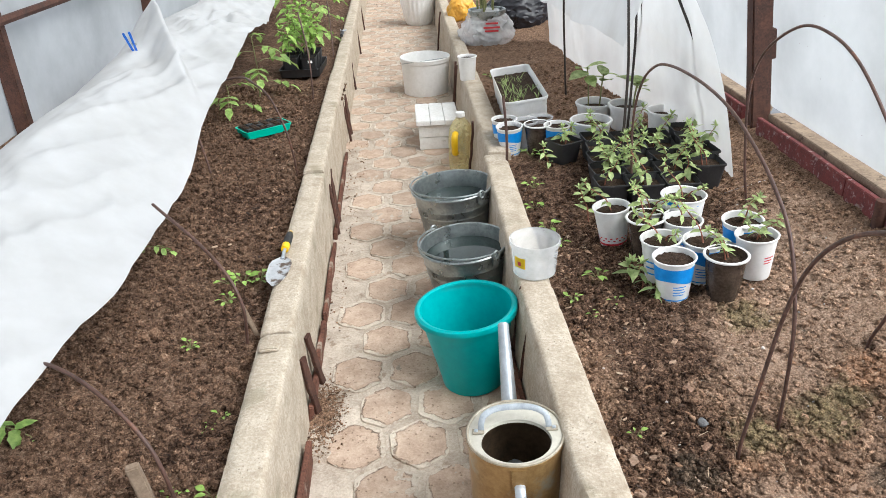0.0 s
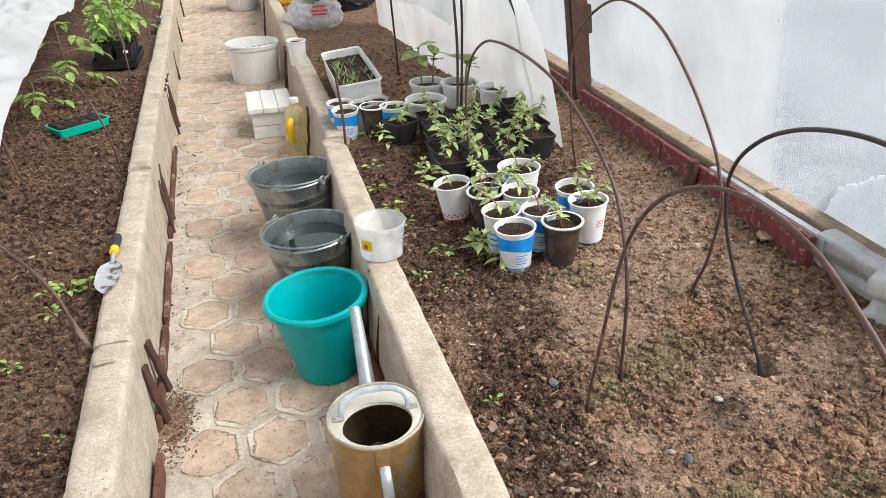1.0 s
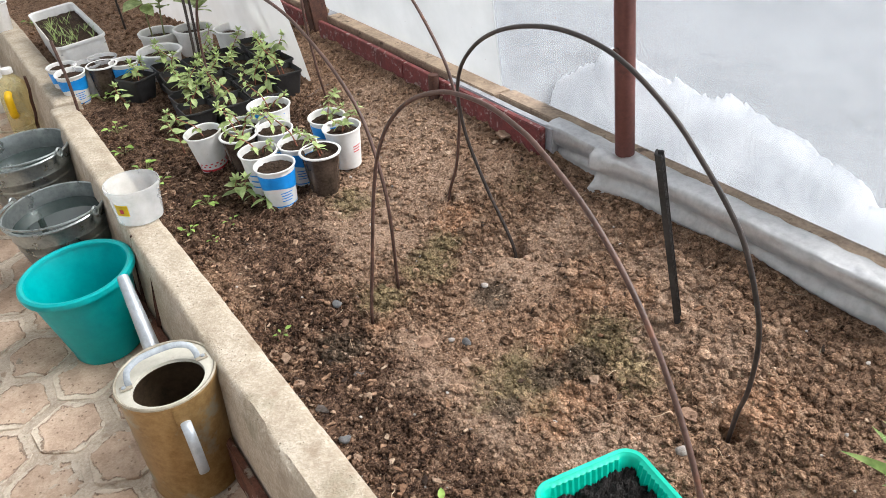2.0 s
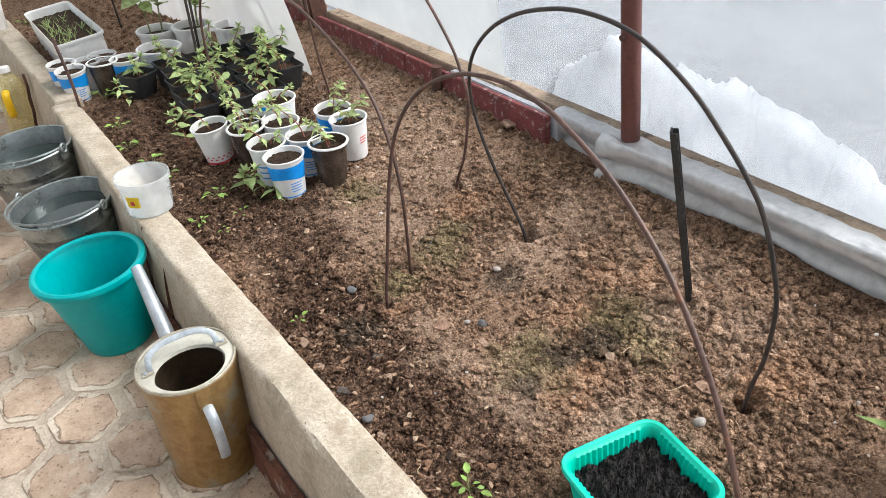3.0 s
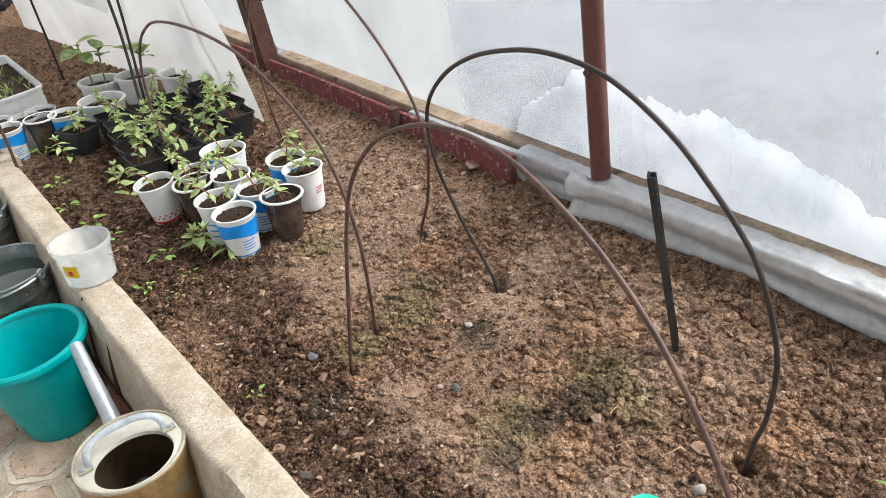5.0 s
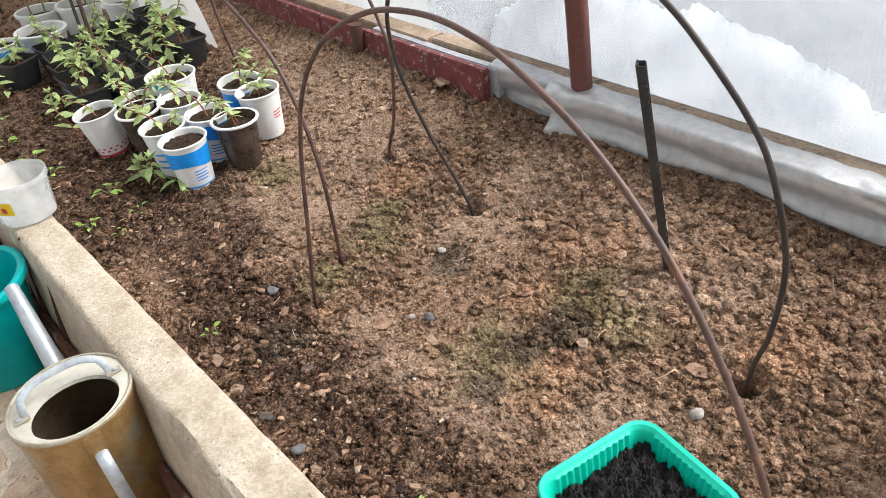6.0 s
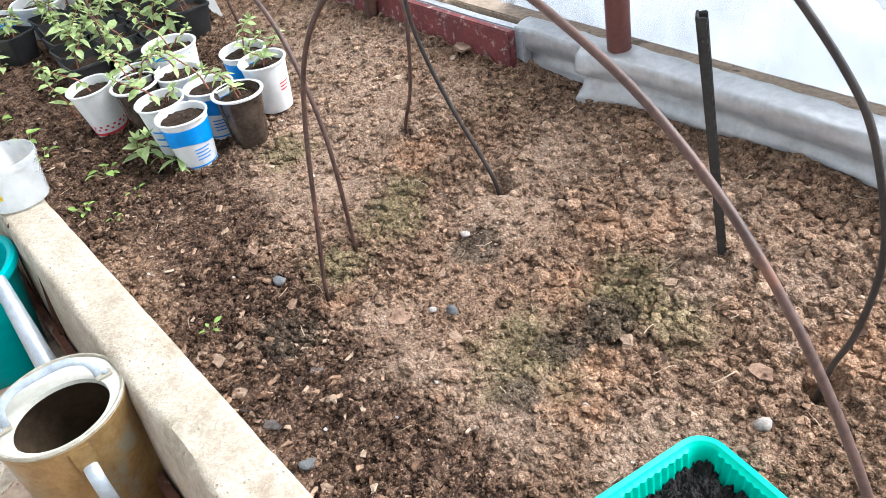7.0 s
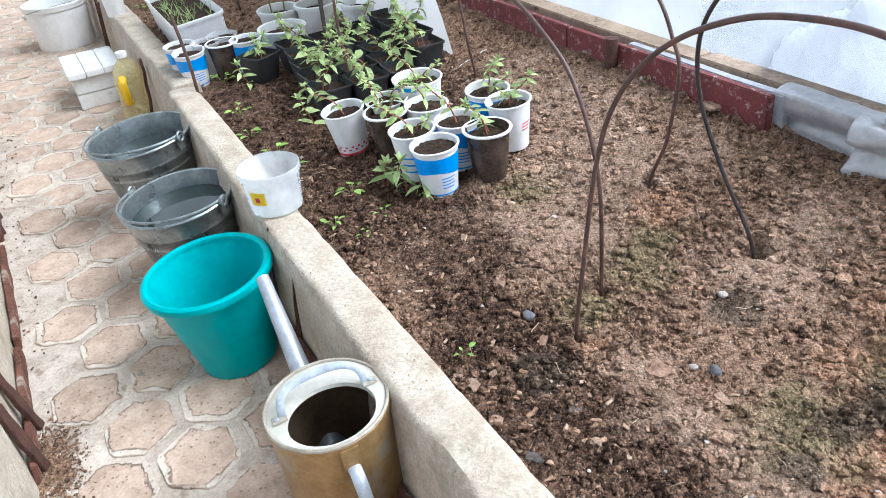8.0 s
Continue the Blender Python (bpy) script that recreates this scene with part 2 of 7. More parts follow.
def paver_material():
    """A worn clay paver: pitted top, a broken dark line round its edge and mortar smeared over its rim."""
    m, nt, N, L, bsdf = nodes_of("clay_paver")
    tc = N.new("ShaderNodeTexCoord").outputs["Object"]
    rnd = N.new("ShaderNodeObjectInfo").outputs["Random"]
    shift = N.new("ShaderNodeVectorMath")
    shift.operation = 'MULTIPLY_ADD'
    L.new(rnd, shift.inputs[0])
    shift.inputs[1].default_value = (17.0, 9.0, 5.0)
    L.new(tc, shift.inputs[2])
    at = shift.outputs[0]
    sep = N.new("ShaderNodeSeparateXYZ")
    L.new(tc, sep.inputs[0])
    ax, ay = [math_node(N, L, 'ABSOLUTE', sep.outputs[k]) for k in (0, 1)]
    flat_side = math_node(N, L, 'MULTIPLY', ax, 2 / PAVER_W)
    slant = math_node(N, L, 'ADD', math_node(N, L, 'MULTIPLY', ay, 2 / PAVER_L), math_node(N, L, 'MULTIPLY', ax, 0.92 / PAVER_W))
    rim = math_node(N, L, 'MAXIMUM', flat_side, slant)
    broad, fine = noise_node(N, L, at, 16, 6, 0.65).outputs[0], noise_node(N, L, at, 130, 5, 0.7).outputs[0]
    tone = math_node(N, L, 'ADD', math_node(N, L, 'MULTIPLY', broad, 0.6), math_node(N, L, 'MULTIPLY', fine, 0.4))
    col = ramp_node(N, L, tone, [(0.36, (0.35, 0.25, 0.183)), (0.50, (0.475, 0.355, 0.268)), (0.64, (0.59, 0.465, 0.365))]).outputs[0]
    vor = N.new("ShaderNodeTexVoronoi")
    vor.inputs["Scale"].default_value = 62
    L.new(at, vor.inputs["Vector"])
    pit = ramp_node(N, L, vor.outputs["Distance"], [(0.10, (1, 1, 1)), (0.22, (0, 0, 0))]).outputs[0]
    col = mix_node(N, L, math_node(N, L, 'MULTIPLY', pit, 0.55), col, (0.20, 0.13, 0.09))
    grime = noise_node(N, L, at, 26, 5, 0.7).outputs[0]
    col = mix_node(N, L, ramp_node(N, L, grime, [(0.58, (0, 0, 0)), (0.72, (0.6, 0.6, 0.6))]).outputs[0], col, (0.25, 0.185, 0.135))
    edge = math_node(N, L, 'ADD', rim, math_node(N, L, 'ADD', math_node(N, L, 'MULTIPLY', broad, 0.62), -0.10))
    edge = math_node(N, L, 'MULTIPLY', edge, 0.5)
    line = ramp_node(N, L, edge, [(0.530, (0, 0, 0)), (0.542, (0.75, 0.75, 0.75)), (0.552, (0.75, 0.75, 0.75)), (0.564, (0, 0, 0))]).outputs[0]
    smear = ramp_node(N, L, edge, [(0.548, (0, 0, 0)), (0.570, (1, 1, 1))]).outputs[0]
    paste = ramp_node(N, L, tone, [(0.36, (0.40, 0.33, 0.26)), (0.62, (0.63, 0.555, 0.46))]).outputs[0]
    col = mix_node(N, L, smear, col, paste)
    line = math_node(N, L, 'MULTIPLY', line, ramp_node(N, L, grime, [(0.40, (0, 0, 0)), (0.58, (1, 1, 1))]).outputs[0])
    col = mix_node(N, L, line, col, (0.17, 0.125, 0.095))
    mr = N.new("ShaderNodeMapRange")
    mr.inputs[3].default_value, mr.inputs[4].default_value = 0.88, 1.12
    L.new(rnd, mr.inputs[0])
    hsv = N.new("ShaderNodeHueSaturation")
    L.new(mr.outputs[0], hsv.inputs["Value"])
    L.new(col, hsv.inputs["Color"])
    L.new(hsv.outputs[0], bsdf.inputs["Base Color"])
    bsdf.inputs["Roughness"].default_value = 0.92
    bsdf.inputs["Specular IOR Level"].default_value = 0.2
    h = math_node(N, L, 'ADD', math_node(N, L, 'MULTIPLY', tone, 0.8), math_node(N, L, 'MULTIPLY', smear, 0.25))
    h = math_node(N, L, 'SUBTRACT', h, math_node(N, L, 'MULTIPLY', pit, 0.35))
    h = math_node(N, L, 'SUBTRACT', h, math_node(N, L, 'MULTIPLY', line, 0.5))
    b = N.new("ShaderNodeBump")
    b.inputs["Strength"].default_value, b.inputs["Distance"].default_value = 1.0, 0.006
    L.new(h, b.inputs["Height"])
    L.new(b.outputs[0], bsdf.inputs["Normal"])
    return m


def concrete_material():
    """Cast concrete: cream skin, brown worn patches, greenish damp stains and small pits."""
    m, nt, N, L, bsdf = nodes_of("kerb_concrete")
    tc = N.new("ShaderNodeTexCoord").outputs["Object"]
    broad, mid, fine = [noise_node(N, L, tc, sc, 7, 0.66).outputs[0] for sc in (3.2, 15, 120)]
    tone = math_node(N, L, 'ADD', math_node(N, L, 'MULTIPLY', mid, 0.55), math_node(N, L, 'MULTIPLY', fine, 0.45))
    col = ramp_node(N, L, tone, [(0.36, (0.37, 0.302, 0.225)), (0.50, (0.475, 0.402, 0.312)), (0.63, (0.60, 0.53, 0.43))]).outputs[0]
    worn = math_node(N, L, 'ADD', math_node(N, L, 'MULTIPLY', noise_node(N, L, tc, 8.5, 8, 0.72).outputs[0], 0.7), math_node(N, L, 'MULTIPLY', broad, 0.3))
    col = mix_node(N, L, ramp_node(N, L, worn, [(0.53, (0, 0, 0)), (0.62, (0.62, 0.62, 0.62))]).outputs[0], col, (0.30, 0.228, 0.160))
    damp = noise_node(N, L, tc, 5.0, 6, 0.6).outputs[0]
    col = mix_node(N, L, ramp_node(N, L, damp, [(0.60, (0, 0, 0)), (0.66, (0.5, 0.5, 0.5))]).outputs[0], col, (0.27, 0.24, 0.165))
    vor = N.new("ShaderNodeTexVoronoi")
    vor.inputs["Scale"].default_value = 75
    L.new(tc, vor.inputs["Vector"])
    pit = math_node(N, L, 'MULTIPLY', ramp_node(N, L, vor.outputs["Distance"], [(0.08, (1, 1, 1)), (0.2, (0, 0, 0))]).outputs[0], ramp_node(N, L, mid, [(0.48, (0, 0, 0)), (0.56, (1, 1, 1))]).outputs[0])
    col = mix_node(N, L, math_node(N, L, 'MULTIPLY', pit, 0.6), col, (0.20, 0.155, 0.11))
    L.new(col, bsdf.inputs["Base Color"])
    bsdf.inputs["Roughness"].default_value = 0.92
    bsdf.inputs["Specular IOR Level"].default_value = 0.2
    h = math_node(N, L, 'SUBTRACT', math_node(N, L, 'ADD', tone, math_node(N, L, 'MULTIPLY', worn, -0.5)), math_node(N, L, 'MULTIPLY', pit, 0.4))
    b = N.new("ShaderNodeBump")
    b.inputs["Strength"].default_value, b.inputs["Distance"].default_value = 1.0, 0.007
    L.new(h, b.inputs["Height"])
    L.new(b.outputs[0], bsdf.inputs["Normal"])
    return m


def leaf_material(name, dark, light):
    m, nt, N, L, bsdf = nodes_of(name)
    out = N["Material Output"]
    tc = N.new("ShaderNodeTexCoord").outputs["Object"]
    n = noise_node(N, L, tc, 45, 4, 0.6)
    col = ramp_node(N, L, n.outputs[0], [(0.35, dark), (0.65, light)]).outputs[0]
    rnd = math_node(N, L, 'FRACT', math_node(N, L, 'ADD', N.new("ShaderNodeNewGeometry").outputs["Random Per Island"], N.new("ShaderNodeObjectInfo").outputs["Random"]))
    mr = N.new("ShaderNodeMapRange")
    mr.inputs[3].default_value, mr.inputs[4].default_value = 0.75, 1.4
    L.new(rnd, mr.inputs[0])
    hsv = N.new("ShaderNodeHueSaturation")
    L.new(mr.outputs[0], hsv.inputs["Value"])
    L.new(col, hsv.inputs["Color"])
    L.new(hsv.outputs[0], bsdf.inputs["Base Color"])
    bsdf.inputs["Roughness"].default_value = 0.55
    tl = N.new("ShaderNodeBsdfTranslucent")
    L.new(hsv.outputs[0], tl.inputs[0])
    mx = N.new("ShaderNodeMixShader")
    mx.inputs[0].default_value = 0.35
    L.new(bsdf.outputs[0], mx.inputs[1]), L.new(tl.outputs[0], mx.inputs[2])
    L.new(mx.outputs[0], out.inputs[0])
    return m


PX, PY = 0.1899, 0.1797  # spacing of the pavers
PAVER_W, PAVER_L = PX - 0.026, PY * 1.333 - 0.034
SOIL = soil_material()
CRUMB = soil_material(True)
WET_SOIL, WET_CRUMB = soil_material(False, True), soil_material(True, True)
CHIP = chip_material()
PEBBLE = surface("pebbles", (0.25, 0.22, 0.2), (0.55, 0.5, 0.45), 0.8, scale=40, fine=200, bump=0.3, vary=0.5, island=True, depth=0.002)
STRAW = surface("dry_roots", (0.26, 0.18, 0.12), (0.50, 0.38, 0.26), 0.85, scale=30, fine=150, bump=0.2, vary=0.4, island=True, depth=0.001)
BARK = surface("pine_bark", (0.15, 0.085, 0.057), (0.35, 0.225, 0.155), 0.9, scale=45, fine=220, bump=0.8, depth=0.004, spec=0.2)
PALE_CHIP = surface("pale_wood_chip", (0.17, 0.105, 0.07), (0.37, 0.26, 0.185), 0.9, scale=45, fine=240, bump=0.8, depth=0.004, spec=0.2)
DARK_CHIP = surface("dark_wood_chip", (0.05, 0.042, 0.038), (0.16, 0.135, 0.12), 0.9, scale=45, fine=240, bump=0.6, depth=0.003, spec=0.2)
STONE_DARK = surface("dark_stone", (0.07, 0.07, 0.075), (0.17, 0.165, 0.16), 0.75, scale=60, fine=260, bump=0.4, depth=0.002)
STONE_PALE = surface("pale_stone", (0.24, 0.205, 0.18), (0.46, 0.41, 0.37), 0.85, scale=60, fine=260, bump=0.5, depth=0.002)
POTTING = surface("potting_soil", (0.012, 0.008, 0.006), (0.085, 0.055, 0.037), 0.95, scale=90, fine=300, bump=1.0, depth=0.01, spec=0.15)
BLACK_PEAT = surface("black_peat", (0.006, 0.005, 0.005), (0.035, 0.03, 0.028), 0.9, scale=50, fine=220, bump=0.9, depth=0.006, spec=0.3)
CONCRETE = concrete_material()
MORTAR = surface("pale_mortar", (0.33, 0.265, 0.205), (0.60, 0.52, 0.43), 0.92, scale=10, fine=120, bump=0.8, spots=(0.31, 0.235, 0.175), spot_scale=17, spot_at=0.58, depth=0.008, spec=0.2)
PAVER = paver_material()
RED_BOARD = surface("peeling_red_paint", (0.075, 0.015, 0.014), (0.185, 0.037, 0.034), 0.8, scale=14, fine=120, bump=0.6, spots=(0.30, 0.22, 0.20), spot_scale=44, spot_at=0.57, depth=0.004)
OLD_BOARD = surface("rotten_red_board", (0.055, 0.026, 0.019), (0.19, 0.085, 0.058), 0.9, scale=14, fine=110, bump=0.7, spots=(0.3, 0.25, 0.2), spot_scale=16, spot_at=0.58, depth=0.006, spec=0.2)
PALE_METAL = surface("pale_sheet_metal", (0.26, 0.26, 0.275), (0.44, 0.44, 0.455), 0.6, 0.2, scale=8, fine=60, bump=0.1, depth=0.002)
WOOD = surface("weathered_wood", (0.17, 0.118, 0.08), (0.36, 0.27, 0.19), 0.85, scale=14, fine=90, bump=0.4, spots=(0.09, 0.06, 0.04), spot_scale=22, spot_at=0.6, depth=0.003)
RUST = surface("rusty_steel", (0.030, 0.014, 0.010), (0.115, 0.050, 0.033), 0.8, 0.2, scale=18, fine=140, bump=0.4, spots=(0.17, 0.09, 0.055), spot_scale=22, spot_at=0.66, depth=0.003)
# near-black wood: the shade of the gap under the sill, put into colour
GAP_WOOD = surface("shaded_gap_wood", (0.035, 0.025, 0.019), (0.095, 0.068, 0.05), 0.9, scale=14, fine=90, bump=0.5, spots=(0.14, 0.11, 0.085), spot_scale=20, spot_at=0.62, depth=0.003)
RED_STEEL = surface("red_oxide_steel", (0.075, 0.024, 0.019), (0.135, 0.046, 0.035), 0.55, 0.1, scale=9, fine=90, bump=0.2, spots=(0.05, 0.022, 0.018), spot_scale=14, spot_at=0.6, depth=0.002)
ROD = surface("brown_rod", (0.046, 0.024, 0.018), (0.125, 0.066, 0.050), 0.5, 0.1, scale=14, fine=120, bump=0.2, spots=(0.17, 0.075, 0.045), spot_scale=16, spot_at=0.58, depth=0.001)
# darker copy of ROD, with the look of a backlit rod put into its colour
BACKLIT_ROD = surface("backlit_rod", (0.016, 0.012, 0.011), (0.050, 0.036, 0.030), 0.5, 0.1, scale=14, fine=120, bump=0.2, spots=(0.07, 0.04, 0.028), spot_scale=16, spot_at=0.6, depth=0.001)
GALV = surface("galvanised_steel", (0.22, 0.245, 0.24), (0.43, 0.46, 0.452), 0.30, 0.86, scale=14, fine=60, bump=0.08, spots=(0.24, 0.25, 0.24), spot_scale=24, spot_at=0.6, depth=0.002)
STAKE_STEEL = surface("blackened_steel", (0.018, 0.017, 0.017), (0.055, 0.05, 0.047), 0.45, 0.4, scale=10, fine=110, bump=0.3, spots=(0.16, 0.14, 0.12), spot_scale=30, spot_at=0.64, depth=0.002)
TEAL = surface("teal_plastic", (0.0, 0.285, 0.295), (0.002, 0.365, 0.37), 0.32, scale=4, fine=40, bump=0.03, depth=0.001, spec=0.3)
GREEN_PLASTIC = surface("green_plastic", (0.0, 0.44, 0.30), (0.005, 0.54, 0.385), 0.4, scale=4, fine=60, bump=0.04, depth=0.001)
CAN_BODY = surface("tarnished_brass_paint", (0.19, 0.105, 0.034), (0.36, 0.235, 0.10), 0.34, 0.5, scale=7, fine=60, bump=0.12, spots=(0.27, 0.25, 0.19), spot_scale=9, spot_at=0.56, depth=0.002)
CAN_TOP = surface("cream_enamel", (0.43, 0.405, 0.34), (0.55, 0.525, 0.45), 0.55, 0.0, scale=9, fine=70, bump=0.08, spots=(0.33, 0.27, 0.19), spot_scale=20, spot_at=0.66, depth=0.002, spec=0.3)
CAN_RIM = surface("worn_tin_rim", (0.26, 0.225, 0.165), (0.44, 0.40, 0.32), 0.5, 0.2, scale=25, fine=90, bump=0.1, depth=0.002)
HANDLE_GREY = surface("grey_strap", (0.24, 0.27, 0.30), (0.42, 0.455, 0.485), 0.5, 0.15, scale=25, fine=90, bump=0.1, depth=0.002)
TROWEL = surface("soil_stained_steel", (0.42, 0.43, 0.44), (0.62, 0.63, 0.64), 0.4, 0.4, scale=20, fine=90, bump=0.1, spots=(0.13, 0.09, 0.065), spot_scale=28, spot_at=0.5, depth=0.002)
CAN_IN = surface("dark_rusty_inside", (0.05, 0.034, 0.02), (0.15, 0.10, 0.058), 0.7, 0.2, scale=12, fine=60, bump=0.2, depth=0.002)
ALU = surface("dull_aluminium", (0.33, 0.36, 0.39), (0.52, 0.56, 0.60), 0.4, 0.6, scale=16, fine=80, bump=0.1, depth=0.002)
WHITE_PLASTIC = surface("white_plastic", (0.70, 0.69, 0.66), (0.84, 0.83, 0.81), 0.42, scale=6, fine=60, bump=0.05, spots=(0.50, 0.44, 0.37), spot_scale=26, spot_at=0.69, depth=0.001)
WHITE_PAINT = surface("white_painted_wood", (0.62, 0.6, 0.56), (0.8, 0.79, 0.76), 0.6, scale=10, fine=90, bump=0.25, spots=(0.42, 0.37, 0.31), spot_scale=18, spot_at=0.66, depth=0.003)
BLUE_PRINT = surface("blue_print", (0.005, 0.22, 0.66), (0.02, 0.33, 0.82), 0.4, scale=12, fine=80, bump=0.03, depth=0.001)
RED_PRINT = surface("red_print", (0.5, 0.02, 0.03), (0.65, 0.05, 0.06), 0.4, scale=12, fine=80, bump=0.03, depth=0.001)
BLACK_PLASTIC = surface("black_plastic", (0.012, 0.012, 0.013), (0.035, 0.034, 0.034), 0.45, scale=10, fine=90, bump=0.08, spots=(0.09, 0.07, 0.055), spot_scale=20, spot_at=0.64, depth=0.001)
DARK_CUP = surface("soil_filled_clear_cup", (0.02, 0.014, 0.011), (0.085, 0.06, 0.045), 0.22, scale=22, fine=120, bump=0.1, depth=0.001)
YELLOW = surface("yellow_plastic", (0.72, 0.42, 0.0), (0.85, 0.55, 0.01), 0.4, scale=8, fine=60, bump=0.03, depth=0.001)
BLUE_PEG = surface("blue_plastic", (0.005, 0.08, 0.4), (0.01, 0.13, 0.55), 0.4, scale=8, fine=60, bump=0.03, depth=0.001)
ORANGE = surface("orange_plastic_bag", (0.7, 0.32, 0.03), (0.85, 0.48, 0.08), 0.4, scale=8, fine=40, bump=0.2, depth=0.003)
DARK_BAG = surface("black_bag", (0.006, 0.006, 0.009), (0.03, 0.03, 0.036), 0.3, scale=8, fine=30, bump=0.3, depth=0.006)
FOIL = surface("grey_film", (0.36, 0.355, 0.35), (0.54, 0.533, 0.525), 0.38, 0.55, scale=5, fine=40, bump=0.12, spots=(0.36, 0.34, 0.32), spot_scale=9, spot_at=0.64, depth=0.003)
BLACK_GRIP = surface("black_rubber", (0.012, 0.012, 0.012), (0.04, 0.04, 0.04), 0.6, scale=20, fine=120, bump=0.1, depth=0.001)
# the grey tint paints soft shading over the snow's evenly lit face
SNOW = sheet_material("soft_shaded_snow", (0.90, 0.905, 0.91), 0.0, 0.0, scale=8.0, tint=(0.65, 0.665, 0.68), glow=0.65)
# kept dark grey so that the panel above the snow looks greyer than the snow
GREY_GROUND = surface("dark_grey_ground", (0.09, 0.09, 0.093), (0.19, 0.19, 0.193), 0.85, scale=0.8, fine=9, bump=0.3, depth=0.03)
FABRIC = sheet_material("white_fleece", (0.64, 0.645, 0.65), 0.0, 0.0, scale=5.0, tint=(0.56, 0.56, 0.555), glow=0.3)
# FABRIC again, paler and more translucent to brighten the backlit curtain
FABRIC_BACKLIT = sheet_material("backlit_white_fleece", (0.86, 0.865, 0.87), 0.12, 0.0, scale=5.0, tint=(0.76, 0.76, 0.755), glow=0.55)
PANEL = sheet_material("twin_wall_panel", (0.60, 0.625, 0.64), 0.76, 0.015, ribs=31.0, scale=1.6, tint=(0.42, 0.44, 0.46))
PANEL_OLD = sheet_material("dusty_twin_wall_panel", (0.60, 0.612, 0.615), 0.14, 0.03, scale=2.2, tint=(0.46, 0.468, 0.47))
WATER = water_material()
TUB_CLEAR = clear_plastic("cloudy_plastic", (0.82, 0.82, 0.81), 0.33)
OIL_BOTTLE = clear_plastic("yellowish_plastic", (0.88, 0.79, 0.45), 0.28)
BAG_CLEAR = clear_plastic("thin_white_bag", (0.90, 0.90, 0.90), 0.45, 0.25)
STEM = surface("green_stem", (0.13, 0.14, 0.05), (0.24, 0.24, 0.09), 0.6, scale=30, fine=120, bump=0.1, depth=0.001)
RED_STEM = surface("reddish_stem", (0.2, 0.06, 0.035), (0.34, 0.13, 0.08), 0.6, scale=30, fine=120, bump=0.1, depth=0.001)
LEAF = leaf_material("fresh_leaf", (0.22, 0.30, 0.10), (0.47, 0.56, 0.25))
LEAF_DEEP = leaf_material("tomato_leaf", (0.16, 0.28, 0.06), (0.38, 0.52, 0.15))
LEAF_YOUNG = leaf_material("sprout_leaf", (0.17, 0.30, 0.05), (0.38, 0.55, 0.14))
PETAL = surface("yellow_petals", (0.8, 0.5, 0.02), (0.9, 0.66, 0.08), 0.6, scale=30, fine=100, bump=0.1, depth=0.001)

PATH_Z = -0.11  # level of the pavers

# ---- building helpers ----
rng = random.Random(7)


def mesh_from(name, verts, faces, smooth=True):
    me = bpy.data.meshes.new(name)
    me.from_pydata([tuple(v) for v in verts], [], [tuple(f) for f in faces])
    if smooth:
        me.shade_smooth()
    me.update()
    return me


def link(name, data, material, parent=None, label="", flat=False):
    """A mesh object, under a parent if there is one. data: a bmesh, a mesh or (verts, faces)."""
    if isinstance(data, bmesh.types.BMesh):
        me = bpy.data.meshes.new(name)
        bmesh.ops.recalc_face_normals(data, faces=data.faces[:])
        data.to_mesh(me)
        data.free()
        if not flat:
            me.shade_smooth()
            me.set_sharp_from_angle(angle=radians(40))
    elif isinstance(data, tuple):
        me = mesh_from(name, *data, smooth=not flat)
    else:
        me = data
    if material is not None and not me.materials:
        me.materials.append(material)
    ob = new(name, me)
    if parent is not None:
        ob.parent = parent
    if label:
        ob["label"] = label
    return ob


def part(name, data, material, parent, label="", flat=False):
    return link(name, data, material, parent, label, flat)


def thing(name, label, category, group="", at=(0, 0, 0), turn=0.0, kind=""):
    ob = new(name)
    ob.empty_display_size = 0.05
    ob.matrix_basis = pose(*at, 0, 0, turn)
    return tagged(ob, label, category, group, kind)


def lathe(profile, seg=40, closed=False, wobble=0.0, seed=0):
    """Verts and faces of a turned shape; profile: (radius, height) from one end to the other."""
    verts, faces = [], []
    rg = random.Random(seed)
    ph = rg.random() * 6
    n = len(profile)
    for i in range(seg):
        a = 2 * math.pi * i / seg
        k = 1 + wobble * math.sin(2 * a + ph) + wobble * 0.5 * math.sin(3 * a + ph * 2)
        for r, z in profile:
            verts.append((r * k * math.cos(a), r * k * math.sin(a), z))
    for i in range(seg):
        j = (i + 1) % seg
        for p in range(n if closed else n - 1):
            q = (p + 1) % n
            quad = [i * n + p, j * n + p, j * n + q, i * n + q]
            faces.append(quad)
    bm = bmesh.new()
    vs = [bm.verts.new(v) for v in verts]
    for f in faces:
        try:
            bm.faces.new([vs[k] for k in f])
        except ValueError:
            pass
    bmesh.ops.remove_doubles(bm, verts=bm.verts[:], dist=1e-5)
    return bm


def spline(points, steps=8):
    """A smooth line through points."""
    pts = [Vector(p) for p in points]
    out = []
    for i in range(len(pts) - 1):
        a, b, c, d = pts[max(i - 1, 0)], pts[i], pts[i + 1], pts[min(i + 2, len(pts) - 1)]
        for s in range(steps):
            t = s / steps
            out.append(0.5 * ((2 * b) + (c - a) * t + (2 * a - 5 * b + 4 * c - d) * t * t + (3 * b - a - 3 * c + d) * t ** 3))
    out.append(pts[-1])
    return out


